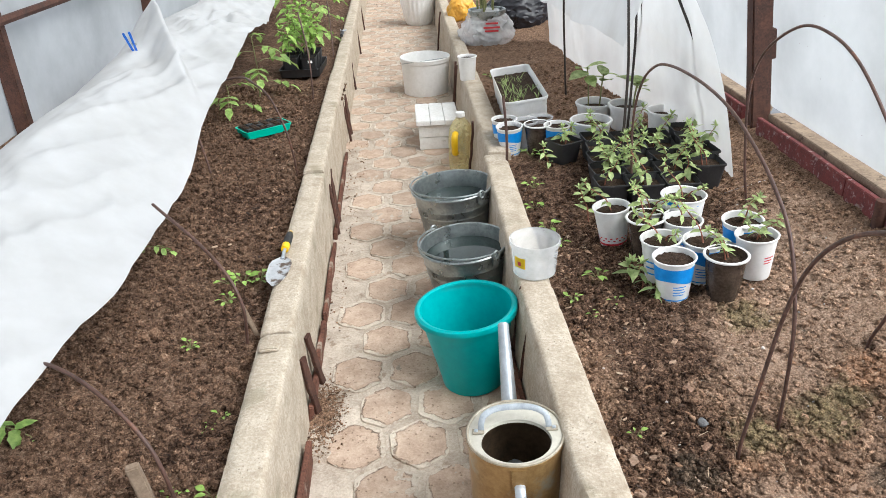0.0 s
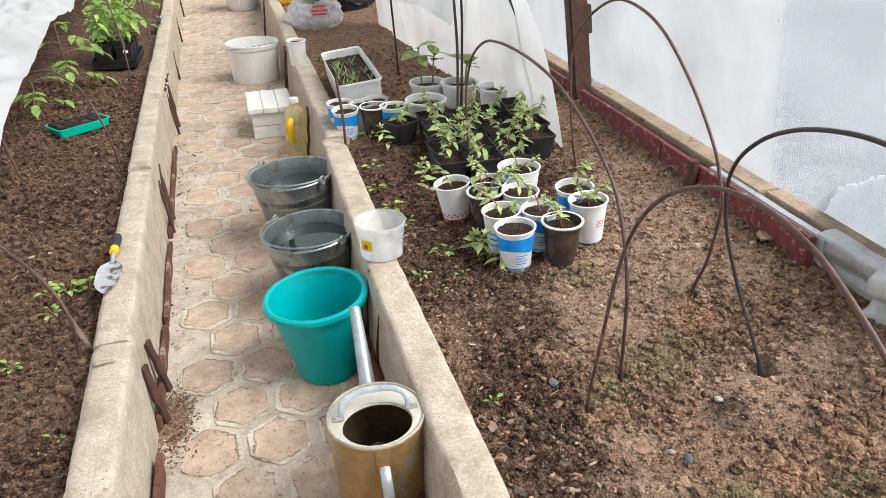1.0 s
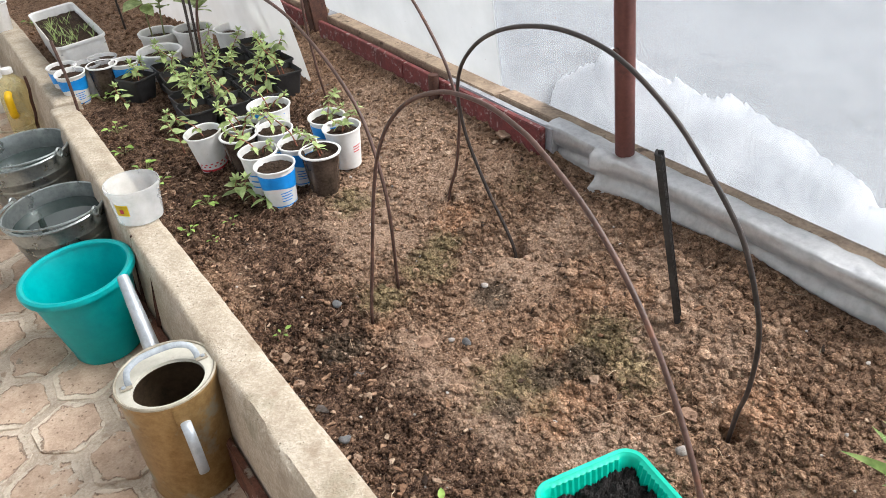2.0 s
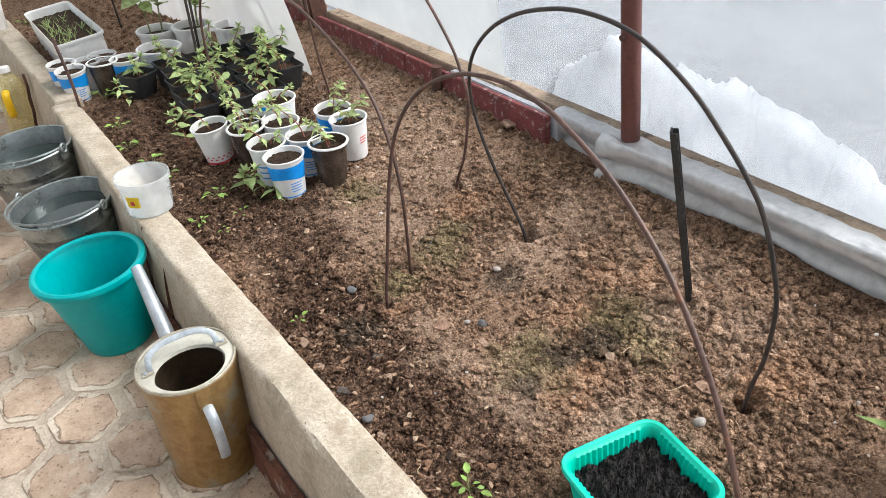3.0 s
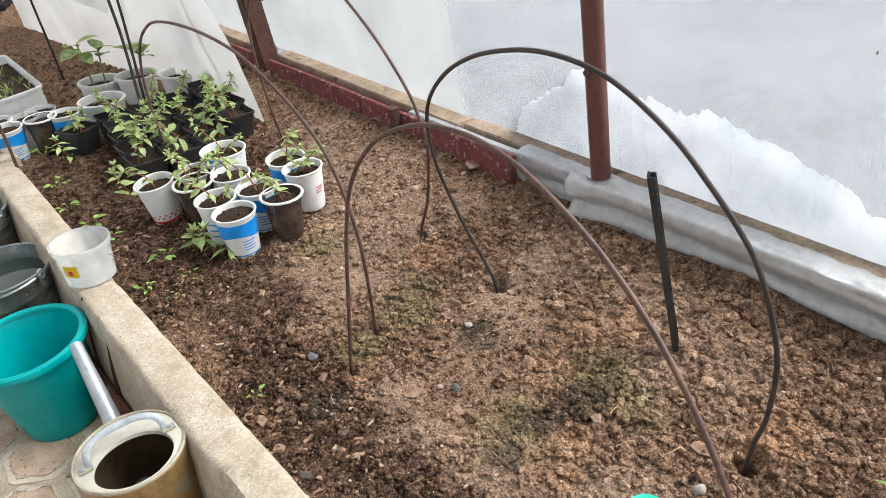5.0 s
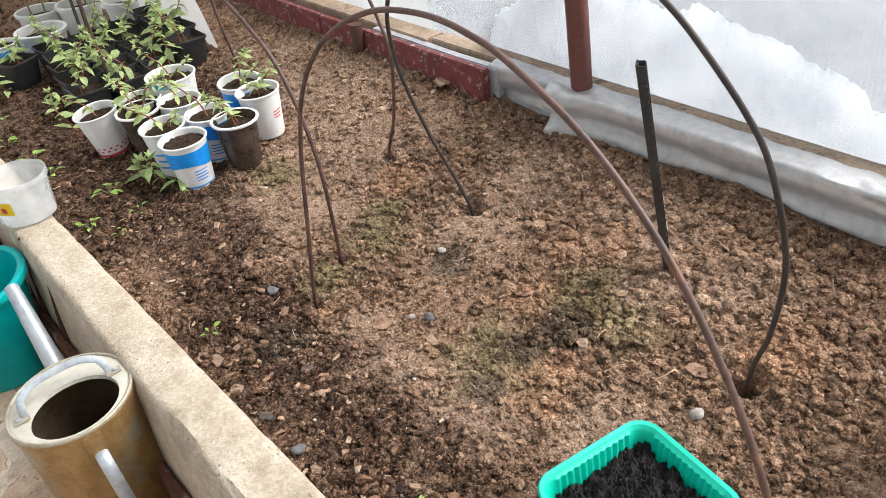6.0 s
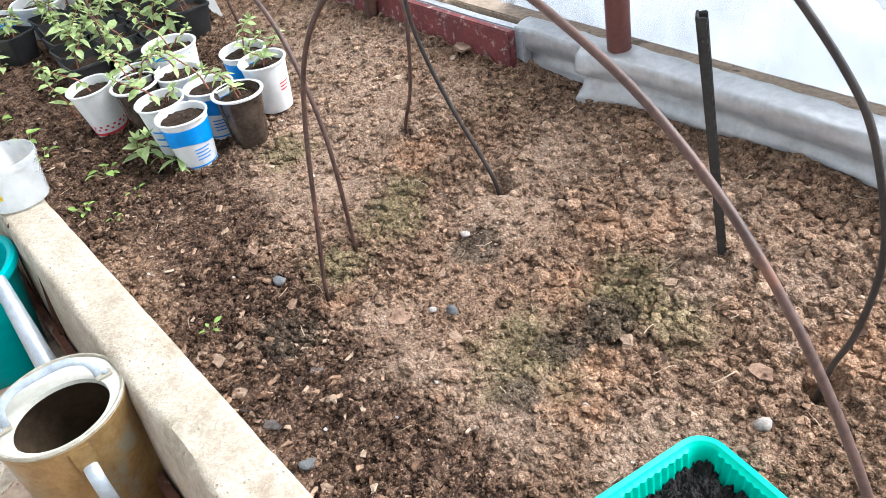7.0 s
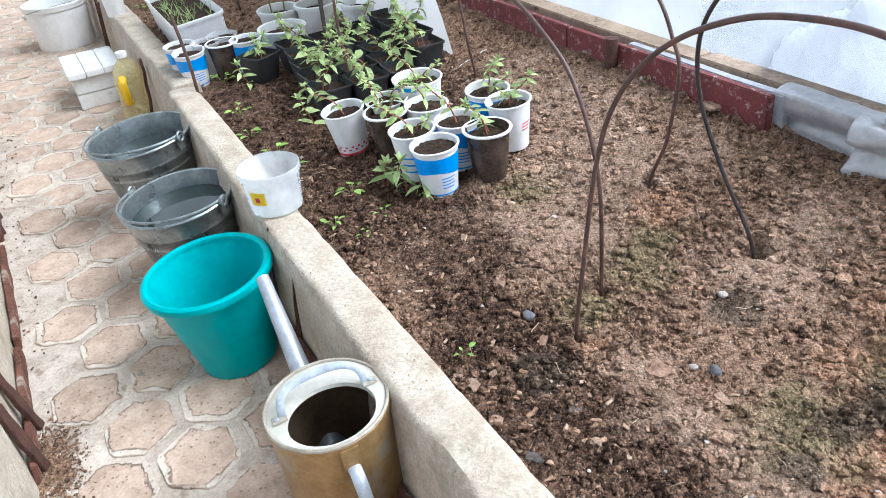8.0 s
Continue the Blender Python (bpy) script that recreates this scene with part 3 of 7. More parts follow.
def tube_data(points, radius, seg=8, flat=1.0):
    """Verts and faces of a round bar along points; radius: one number or one for each point."""
    pts = [Vector(p) for p in points]
    rad = radius if isinstance(radius, (list, tuple)) else [radius] * len(pts)
    verts, faces = [], []
    t0 = (pts[1] - pts[0]).normalized()
    side = t0.cross(Vector((0, 0, 1)))
    if side.length < 0.05:
        side = t0.cross(Vector((1, 0, 0)))
    side.normalize()
    for i, p in enumerate(pts):
        t = (pts[min(i + 1, len(pts) - 1)] - pts[max(i - 1, 0)]).normalized()
        side = (side - t * side.dot(t)).normalized()
        up = t.cross(side)
        for k in range(seg):
            a = 2 * math.pi * k / seg
            verts.append(p + side * (rad[i] * math.cos(a)) + up * (rad[i] * flat * math.sin(a)))
    for i in range(len(pts) - 1):
        for k in range(seg):
            l = (k + 1) % seg
            faces.append((i * seg + k, i * seg + l, (i + 1) * seg + l, (i + 1) * seg + k))
    faces.append(tuple(range(seg))[::-1])
    faces.append(tuple((len(pts) - 1) * seg + k for k in range(seg)))
    return [tuple(v) for v in verts], faces


def tube(points, radius, seg=8, flat=1.0):
    v, f = tube_data(points, radius, seg, flat)
    bm = bmesh.new()
    vs = [bm.verts.new(x) for x in v]
    for q in f:
        bm.faces.new([vs[k] for k in q])
    return bm


def box(sx, sy, sz, at=(0, 0, 0), bevel=0.004, cuts=0, rough=0.0, seed=0):
    """A box with worn edges, its base's middle at at."""
    bm = bmesh.new()
    bmesh.ops.create_cube(bm, size=1)
    for v in bm.verts:
        v.co = Vector((v.co.x * sx + at[0], v.co.y * sy + at[1], (v.co.z + 0.5) * sz + at[2]))
    if bevel:
        bmesh.ops.bevel(bm, geom=bm.edges[:], offset=bevel, segments=2, affect='EDGES')
    if cuts:
        bmesh.ops.subdivide_edges(bm, edges=bm.edges[:], cuts=cuts, use_grid_fill=True)
    if rough:
        for v in bm.verts:
            v.co += rough * noise.noise_vector(v.co * 14 + Vector((seed, 0, 0)))
    return bm


def rounded_rect(w, d, r, n=5):
    pts = []
    for cx, cy, a0 in ((w / 2 - r, d / 2 - r, 0), (-w / 2 + r, d / 2 - r, 90), (-w / 2 + r, -d / 2 + r, 180), (w / 2 - r, -d / 2 + r, 270)):
        for i in range(n + 1):
            a = radians(a0 + 90 * i / n)
            pts.append((cx + r * math.cos(a), cy + r * math.sin(a)))
    return pts


def loft(rings, cap_first=False, cap_last=False):
    """A skin through rings of equally many points."""
    bm = bmesh.new()
    rows = [[bm.verts.new(p) for p in ring] for ring in rings]
    n = len(rows[0])
    for a, b in zip(rows, rows[1:]):
        for k in range(n):
            l = (k + 1) % n
            bm.faces.new((a[k], a[l], b[l], b[k]))
    if cap_first:
        bm.faces.new(rows[0])
    if cap_last:
        bm.faces.new(rows[-1])
    return bm


def fbm(x, y, z=0.0, octaves=4):
    return noise.fractal(Vector((x, y, z)), 1.0, 2.1, octaves)


# holes that the rods have worn in the bed
HOLES = ((1.226, 1.356, 0.026), (1.183, 0.632, 0.028), (0.809, 1.389, 0.012), (0.926, 1.458, 0.012), (1.236, 1.669, 0.012))


def crumbly(x, y):
    """1 where the soil is loose and lumpy, 0 where it is trodden to dust."""
    c = min(1.0, max(0.0, 0.62 + 1.2 * fbm(x * 3.1, y * 3.1, 21.0, 2)))
    if x > 0:
        for cx, cy, r in DUSTY:
            d2 = ((x - cx) ** 2 + (y - cy) ** 2) / (r * r)
            if d2 < 4:
                c *= 1 - 0.85 * math.exp(-d2)
    return c


def soil_top(x, y, r):
    """The highest soil within r of a place."""
    return max(soil_z(x + r * math.cos(a), y + r * math.sin(a)) for a in (0.3, 1.9, 3.4, 5.0))


def soil_z(x, y, fine=True):
    if x > 0:
        z = 0.180 + 0.06 * (x - 0.57) + 0.16 * max(0.0, x - 1.1) + 0.022 * min(1.0, max(0.0, (y - 1.5) / 0.5))
        # heaped up against the red boards
        z += 0.02 * min(1.0, max(0.0, (x - 1.30) / 0.2)) ** 1.5 * min(1.0, max(0.0, (y - 1.48) / 0.2))
        if y > 2.35:
            z -= 0.015 * min(1, (y - 2.35) / 0.3) * max(0, 1 - max(0, x - 1.15) / 0.3)
        # a shallow trough dug towards the wall
        tx, ty = x - 1.315, y - 1.25
        along, across = tx * 0.80 - ty * 0.6, tx * 0.6 + ty * 0.80
        z -= 0.05 * math.exp(-(along / 0.09) ** 2 - (across / 0.03) ** 2)
        for hx, hy, r in HOLES:
            d2 = (x - hx) ** 2 + (y - hy) ** 2
            if d2 < 9 * r * r:
                z -= 0.06 * math.exp(-(d2 / (r * r)) ** 2)
    else:
        z = 0.17 + 0.05 * max(0, -x - 0.6)
    if fine:
        z += 0.012 * fbm(x * 4, y * 4, 1.0, 3)
        crumb = crumbly(x, y)
        for sc, big, small in ((22, 0.0095, 0.0018), (50, 0.0085, 0.0012), (120, 0.0050, 0.0010)):
            bend = noise.noise_vector(Vector((x * sc * 0.8, y * sc * 0.8, sc)))
            d, p = noise.voronoi(Vector((x * sc + 0.9 * bend.x, y * sc + 0.9 * bend.y, 3.0)))
            # only some of the cells stand up as lumps
            tall = max(0.0, math.sin(p[0].x * 12.99 + p[0].y * 78.23)) ** 0.7
            z += (big * crumb + small * (1 - crumb)) * (tall * min(1.0, (d[1] - d[0]) * 2.6) - 0.3)
        z += 0.011 * fbm(x * 17, y * 17, 5.0, 4) * (0.4 + 0.6 * crumb) + 0.0045 * fbm(x * 75, y * 75, 9.0, 3) * (0.3 + 0.7 * crumb)
    return z


# ---- the shell of the greenhouse ----
WALL_R, WALL_L, EAVE, RIDGE, Y0, Y1 = 1.645, -1.92, 1.95, 2.55, -2.2, 13.0
LEAN = 0.13  # the side walls lean inwards by this much for each metre of height


def wall_x(z, off=0.0):
    return WALL_R - LEAN * (z - 0.40) + off


def slab(name, corners, thick, material, label, category, shadow=True):
    """A flat sheet of some thickness through four corners."""
    a, b, c, d = [Vector(p) for p in corners]
    n = (b - a).cross(d - a).normalized() * thick
    bm = bmesh.new()
    lo = [bm.verts.new(p) for p in (a, b, c, d)]
    hi = [bm.verts.new(p + n) for p in (a, b, c, d)]
    bm.faces.new(lo[::-1]), bm.faces.new(hi)
    for k in range(4):
        l = (k + 1) % 4
        bm.faces.new((lo[k], lo[l], hi[l], hi[k]))
    ob = link(name, bm, material, flat=True)
    ob.visible_shadow = shadow
    return tagged(ob, label, category, kind="structure")


SEAM = 1.945
TOP_R, TOP_L = wall_x(EAVE), -1.82
Z0 = 0.405
slab("wall_east", [(wall_x(Z0), Y0, Z0), (wall_x(Z0), SEAM, Z0), (TOP_R, SEAM, EAVE), (TOP_R, Y0, EAVE)], 0.008, PANEL, "ribbed translucent polycarbonate wall panel with snow behind", "wall", False)
slab("wall_east_far", [(wall_x(Z0, -0.006), SEAM - 0.01, Z0), (wall_x(Z0, -0.006), Y1, Z0), (TOP_R - 0.006, Y1, EAVE), (TOP_R - 0.006, SEAM - 0.01, EAVE)], 0.005, PANEL_OLD, "dusty milky polycarbonate wall panel", "wall", False)
slab("wall_west", [(WALL_L, Y0, 0.2), (WALL_L, Y1, 0.2), (TOP_L, Y1, EAVE), (TOP_L, Y0, EAVE)], -0.008, PANEL_OLD, "dusty milky polycarbonate wall panels", "wall", False)
slab("wall_north", [(WALL_L, Y1, 0), (WALL_R, Y1, 0), (TOP_R, Y1, RIDGE), (TOP_L, Y1, RIDGE)], -0.008, PANEL_OLD, "milky polycarbonate end wall", "wall", False)
slab("wall_south", [(WALL_L, Y0, 0), (WALL_R, Y0, 0), (TOP_R, Y0, RIDGE), (TOP_L, Y0, RIDGE)], 0.008, PANEL_OLD, "milky polycarbonate end wall", "wall", False)
slab("ceiling", [(TOP_R, Y0, EAVE), (TOP_R, Y1, EAVE), (0, Y1, RIDGE), (0, Y0, RIDGE)], 0.008, PANEL_OLD, "translucent roof sheet", "ceiling", False)
slab("ceiling_west", [(0, Y0, RIDGE), (0, Y1, RIDGE), (TOP_L, Y1, EAVE), (TOP_L, Y0, EAVE)], 0.008, PANEL_OLD, "translucent roof sheet", "ceiling", False)

ICO = bmesh.new()
bmesh.ops.create_icosphere(ICO, subdivisions=1, radius=1.0)
ICO.verts.ensure_lookup_table()
ICO_V = np.array([v.co[:] for v in ICO.verts])
ICO_F = np.array([[v.index for v in f.verts] for f in ICO.faces])
ICO.free()
ICO = bmesh.new()
bmesh.ops.create_icosphere(ICO, subdivisions=2, radius=1.0)
ICO.verts.ensure_lookup_table()
LUMP_V = np.array([v.co[:] for v in ICO.verts])
LUMP_F = np.array([[v.index for v in f.verts] for f in ICO.faces])
ICO.free()

# outdoors: dark grey ground to the horizon, and a bank of snow heaped against the wall
link("ground", mesh_from("ground", [(-400, -400, -0.16), (400, -400, -0.16), (400, 400, -0.16), (-400, 400, -0.16)], [(0, 1, 2, 3)]), GREY_GROUND)
tagged(bpy.data.objects["ground"], "dark grey ground outside the greenhouse", "ground", kind="structure")


CREST = ((-2.2, 0.50), (0.60, 0.49), (0.68, 0.50), (0.704, 0.481), (0.743, 0.52), (0.789, 0.555), (0.854, 0.564), (0.913, 0.588), (0.956, 0.596), (1.017, 0.611), (1.056, 0.619), (1.085, 0.63), (1.14, 0.60), (1.175, 0.591), (1.229, 0.608), (1.302, 0.609), (1.36, 0.639), (1.42, 0.646), (1.471, 0.651), (1.51, 0.61), (1.55, 0.575), (1.648, 0.514), (1.687, 0.484), (1.72, 0.42), (1.78, 0.30), (1.85, 0.1), (1.92, -0.05), (6.0, -0.08))


puff_rng = random.Random(31)
PUFFS = []
for k in range(420):
    py, pr = puff_rng.uniform(0.2, 1.9), 0.005 + 0.026 * puff_rng.random() ** 2.2
    PUFFS.append((py, float(np.interp(py, [c[0] for c in CREST], [c[1] for c in CREST])) - pr * puff_rng.uniform(0.5, 1.1), pr))


def snow_crest(y):
    """Height of the heaped snow along the wall: round clumps side by side."""
    z = float(np.interp(y, [c[0] for c in CREST], [c[1] for c in CREST])) - 0.02
    for py, pz, pr in PUFFS:
        if abs(y - py) < pr:
            z = max(z, pz + math.sqrt(pr * pr - (y - py) ** 2))
    return z + 0.020 * abs(fbm(y * 30, 3.1, 0, 3)) + 0.003 * fbm(y * 160, 7.7, 0, 2)


def snow_bank():
    """A bank pressed against the panel."""
    verts, faces = [], []
    ys = np.concatenate([np.linspace(-2.2, 0.35, 60), np.linspace(0.36, 2.0, 800), np.linspace(2.02, 6.0, 20)])
    m = 60
    for y in ys:
        top = snow_crest(y)
        for k in range(m):
            s = k / (m - 1)
            if s < 0.75:
                q = s / 0.75
                z = q * top
                x = wall_x(z, 0.014) + 0.002 + 0.012 * q ** 12 + 0.030 * max(0, fbm(y * 6, z * 6, 2, 3)) + 0.016 * max(0, fbm(y * 20, z * 20, 5, 3))
            else:
                q = (s - 0.75) / 0.25
                x = wall_x(top, 0.03) + 0.4 * q
                z = top * (1 - q ** 1.5) - 0.12 * q
            verts.append((x, y, max(z, -0.18)))
    for i in range(len(ys) - 1):
        for k in range(m - 1):
            faces.append((i * m + k, (i + 1) * m + k, (i + 1) * m + k + 1, i * m + k + 1))
    return mesh_from("snow_bank", verts, faces)


tagged(link("snow_bank", snow_bank(), SNOW), "white snow heaped against the outside of the panel wall", "snow", kind="structure")

def panel_specks(count, seed):
    """Small specks of dirt stuck to the inside of the panels."""
    rs = np.random.RandomState(seed)
    V, F = [], []
    for k in range(count):
        y, z, r = rs.uniform(0.3, 3.0), rs.uniform(0.42, 1.1), 0.0008 + 0.0018 * rs.rand() ** 3
        v = ICO_V * r * np.array([0.4, rs.uniform(0.6, 1.2), rs.uniform(0.8, 2.2)]) * (1 + 0.5 * (rs.rand(len(ICO_V), 1) - 0.5)) + np.array([wall_x(z, -0.007), y, z])
        b = len(V)
        V += v.tolist()
        F += (ICO_F + b).tolist()
    return mesh_from("panel_specks", V, F, smooth=False)


tagged(link("panel_specks", panel_specks(40, 12), OLD_BOARD), "small brown specks of dirt on the wall panels", "dirt", kind="stuff")

# steel frame: posts, eave rails and rafters
def post(x, y, radius, material, label, z0=0.1, square=False, plate=False):
    t = thing("post", label, "post", "frame posts", at=(x, y, z0))
    t.matrix_basis = pose(x, y, z0, 0, -7.4 if x > 0 else 0.0, 0)
    if square:
        part("column", box(radius * 2, radius * 1.6, EAVE + 0.1 - z0, bevel=0.006, cuts=0), material, t)
    else:
        part("column", tube([(0, 0, 0), (0, 0, 0.6), (0, 0, EAVE + 0.1 - z0)], radius, 14), material, t)
    if plate:
        part("hinge_plate", box(0.022, 0.03, 0.12, at=(radius + 0.012, 0.0, 0.62 - z0), bevel=0.003), RUST, t, "rusty steel hinge plate")
    else:
        part("bolt", tube([(-radius - 0.01, 0.0, 0.62), (-radius + 0.004, 0, 0.62)], 0.008, 6), RUST, t)
    return t


RUSTY = "rusty square steel post by the panel wall"
post(1.595, 3.13, 0.040, RUST, RUSTY, square=True, plate=True)
post(1.62, 1.328, 0.026, RED_STEEL, "red-oxide painted round steel post by the panel wall")
post(1.62, -0.9, 0.026, RED_STEEL, "red-oxide painted round steel post by the panel wall")
post(1.595, 5.4, 0.047, RUST, RUSTY, square=True)
for y in (1.4, 3.92, 6.1, 8.8):
    post(-1.865, y, 0.037, RUST, "rusty square steel post beside the fleece-covered bed", square=True)


def rail(name, a, b, w, label):
    return tagged(link(name, tube([a, tuple((Vector(a) + Vector(b)) / 2), b], w, 6), RUST, flat=True), label, "beam", "frame rails", kind="structure")


EX = TOP_R - 0.05
for x in (EX, TOP_L + 0.05):
    rail("trim", (x, Y0, EAVE - 0.02), (x, Y1, EAVE - 0.02), 0.03, "rusty steel eave rail")
rail("trim", (-1.83, Y0, 0.80), (-1.83, Y1, 0.80), 0.022, "rusty steel wall rail")
rail("trim", (0, Y0, RIDGE - 0.05), (0, Y1, RIDGE - 0.05), 0.03, "rusty steel ridge rail")
for y in (-0.9, 1.38, 3.2, 5.4, 8.0, 10.2):
    for x in (EX, TOP_L + 0.05):
        rail("trim", (x, y, EAVE - 0.03), (0, y, RIDGE - 0.05), 0.025, "rusty steel rafter")

# ---- beds ----


def bed(name, x0, x1, y0, y1, step, label, skew=0.0, material=SOIL):
    xs = np.arange(x0, x1 + step * 0.5, step)
    ys = np.arange(y0, y1 + step * 0.5, step)
    verts = [(x + skew * y, y, soil_z(x + skew * y, y)) for y in ys for x in xs]
    n = len(xs)
    faces = [(j * n + i, j * n + i + 1, (j + 1) * n + i + 1, (j + 1) * n + i) for j in range(len(ys) - 1) for i in range(n - 1)]
    return tagged(link(name, mesh_from(name, verts, faces), material), label, "soil", kind="structure")


KERB_R, KERB_L = -0.015, -0.028  # the kerbs swing to the west by this much for each metre
bed("soil_bed", 0.52, 1.60, 0.45, 1.95, 0.0034, "loose brown garden soil with bark, stones and moss", KERB_R)
bed("soil_bed_middle", 0.52, 1.62, 1.948, 2.65, 0.0048, "loose brown garden soil round the cups", KERB_R)
bed("soil_bed_near", 0.52, 1.60, 0.25, 0.452, 0.008, "loose brown garden soil", KERB_R)
bed("soil_bed_far", 0.52, 1.68, 2.65, 9.0, 0.02, "loose dark garden soil behind the pots", KERB_R)
bed("soil_bed_end", 0.52, 1.58, -2.2, 0.25, 0.04, "loose brown garden soil", KERB_R)
bed("soil_bed_west", -0.95, -0.206, 0.9, 4.4, 0.0055, "loose moist dark brown garden soil", KERB_L, WET_SOIL)
bed("soil_bed_west_wall", -1.88, -0.95, 0.9, 4.4, 0.04, "loose moist dark brown garden soil under the fleece", KERB_L, WET_SOIL)
bed("soil_bed_west_far", -1.80, -0.206, 4.4, 10.5, 0.03, "loose moist dark brown garden soil", KERB_L, WET_SOIL)
bed("soil_bed_west_end", -1.88, -0.206, -2.2, 0.9, 0.05, "loose moist dark brown garden soil", KERB_L, WET_SOIL)


def scatter(name, count, area, size, flatness, material, label, seed, where=None, jag=0.35, sink=0.3, shape=None, power=4, level=None):
    """Many small lumps lying on the bed, in one mesh."""
    rs = np.random.RandomState(seed)
    SV, SF = shape or (ICO_V, ICO_F)
    verts, faces, base = [], [], 0
    x0, x1, y0, y1 = area
    made = 0
    while made < count:
        x, y = rs.uniform(x0, x1), rs.uniform(y0, y1)
        if where is not None and rs.rand() > where(x, y):
            continue
        s = size[0] + (size[1] - size[0]) * rs.rand() ** power
        v = SV * (1 + jag * (rs.rand(len(SV), 1) - 0.5) * 2)
        f1, f2 = 0.6 + 0.8 * rs.rand(), flatness * (0.7 + 0.6 * rs.rand())
        v = v * np.array([1.0, f1, f2]) * s
        a, tilt = rs.uniform(0, 2 * np.pi), rs.normal(0, 0.35)
        ca, sa, ct, st = np.cos(a), np.sin(a), np.cos(tilt), np.sin(tilt)
        v = v @ np.array([[1, 0, 0], [0, ct, -st], [0, st, ct]]).T @ np.array([[ca, -sa, 0], [sa, ca, 0], [0, 0, 1]]).T
        v += np.array([x, y, (soil_z(x, y) if level is None else level) + s * f2 * (1 - 2 * sink)])
        verts.append(v)
        faces.append(SF + base)
        base += len(v)
        made += 1
    me = mesh_from(name, np.concatenate(verts).tolist(), np.concatenate(faces).tolist(), smooth=False)
    return tagged(link(name, me, material), label, name.replace("_", " "), kind="stuff")


def chips(name, count, area, size, material, label, seed, where=None):
    """Flat angular splinters lying at odd angles on the bed, in one mesh."""
    rs = np.random.RandomState(seed)
    verts, faces, base, made = [], [], 0, 0
    x0, x1, y0, y1 = area
    while made < count:
        x, y = rs.uniform(x0, x1), rs.uniform(y0, y1)
        if where is not None and rs.rand() > where(x, y):
            continue
        s = size[0] + (size[1] - size[0]) * rs.rand() ** 4
        k = rs.randint(5, 8)
        a = np.sort(rs.uniform(0, 2 * np.pi, k) * 0.35 + np.arange(k) * 2 * np.pi / k * 0.9)
        r = rs.uniform(0.7, 1.1, k)
        ring = np.stack([r * np.cos(a), r * np.sin(a) * rs.uniform(0.3, 0.75), np.zeros(k)], 1) * s
        th = s * rs.uniform(0.12, 0.3)
        v = np.concatenate([ring, ring * np.array([0.9, 0.85, 1]) + np.array([0, 0, th]) + rs.uniform(-0.08, 0.08, (k, 3)) * s])
        turn = (Matrix.Rotation(rs.uniform(0, 6.28), 3, 'Z') @ Matrix.Rotation(rs.normal(0, 0.3), 3, 'X') @ Matrix.Rotation(rs.normal(0, 0.22), 3, 'Y'))
        v = v @ np.array(turn).T + np.array([x, y, (soil_top(x, y, 0.6 * s) + soil_z(x, y)) / 2 + 0.0015])
        verts += v.tolist()
        faces.append([base + k + i for i in range(k)])
        faces += [[base + i, base + (i + 1) % k, base + k + (i + 1) % k, base + k + i] for i in range(k)]
        base += 2 * k
        made += 1
    return tagged(link(name, mesh_from(name, verts, faces, smooth=False), material), label, name.replace("_", " "), kind="stuff")


def by_kerb(x, y):
    return 0.16 + 0.84 * math.exp(-((x - 0.60) / 0.15) ** 2) + (0.15 if x > 1.2 else 0)


def loose(x, y):
    for hx, hy, r in HOLES:
        if (x - hx) ** 2 + (y - hy) ** 2 < 1.4 * r * r:
            return 0.0
    return 0.12 + 0.88 * crumbly(x, y)


def root_bits(count, area, seed):
    """Thin dry roots and straws lying on the bed, in one mesh."""
    r = random.Random(seed)
    V, F = [], []
    for k in range(count):
        x, y, a = r.uniform(area[0], area[1]), r.uniform(area[2], area[3]), r.uniform(0, 6.28)
        l, bow = r.uniform(0.012, 0.045), r.uniform(-0.5, 0.5)
        pts = []
        for i in range(5):
            u = i / 4 - 0.5
            px, py = x + l * (u * math.cos(a) - bow * u * u * math.sin(a)), y + l * (u * math.sin(a) + bow * u * u * math.cos(a))
            pts.append((px, py, soil_z(px, py, False) + 0.008 + 0.004 * r.random()))
        v, f = tube_data(spline(pts, 2), r.uniform(0.0005, 0.001), 4)
        b = len(V)
        V += v
        F += [tuple(q + b for q in g) for g in f]
    return tagged(link("root_bits", mesh_from("root_bits", V, F), STRAW), "thin dry roots and straws lying on the soil", "roots", kind="stuff")


scatter("soil_clods", 22000, (0.54, 1.54, 0.4, 2.0), (0.0012, 0.0095), 0.8, CRUMB, "crumbly brown soil clods lying on the bed", 3, loose, 0.45, 0.3, None, 3)
scatter("soil_clods", 900, (1.02, 1.52, 0.45, 1.25), (0.004, 0.0145), 0.75, CRUMB, "rounded soil lumps lying close together on the bed", 23, lambda x, y: min(1.0, 0.15 + 1.6 * max(0.0, x - 1.0)) * (1.0 if y < 1.0 else 0.5), 0.2, 0.3, (LUMP_V, LUMP_F), 2)
scatter("soil_clods", 1100, (0.54, 1.53, 0.4, 2.4), (0.004, 0.016), 0.7, CRUMB, "large soil lumps lying on the bed", 13, loose, 0.22, 0.3, (LUMP_V, LUMP_F), 2)
scatter("soil_clods", 7000, (0.54, 1.50, 1.97, 2.9), (0.0014, 0.0085), 0.8, CRUMB, "crumbly brown soil clods round the cups", 24, None, 0.45, 0.3, None, 3)
scatter("soil_clods", 3500, (0.54, 1.53, 2.8, 5.0), (0.003, 0.013), 0.75, CRUMB, "crumbly dark soil clods between the pots", 4, None, 0.45)
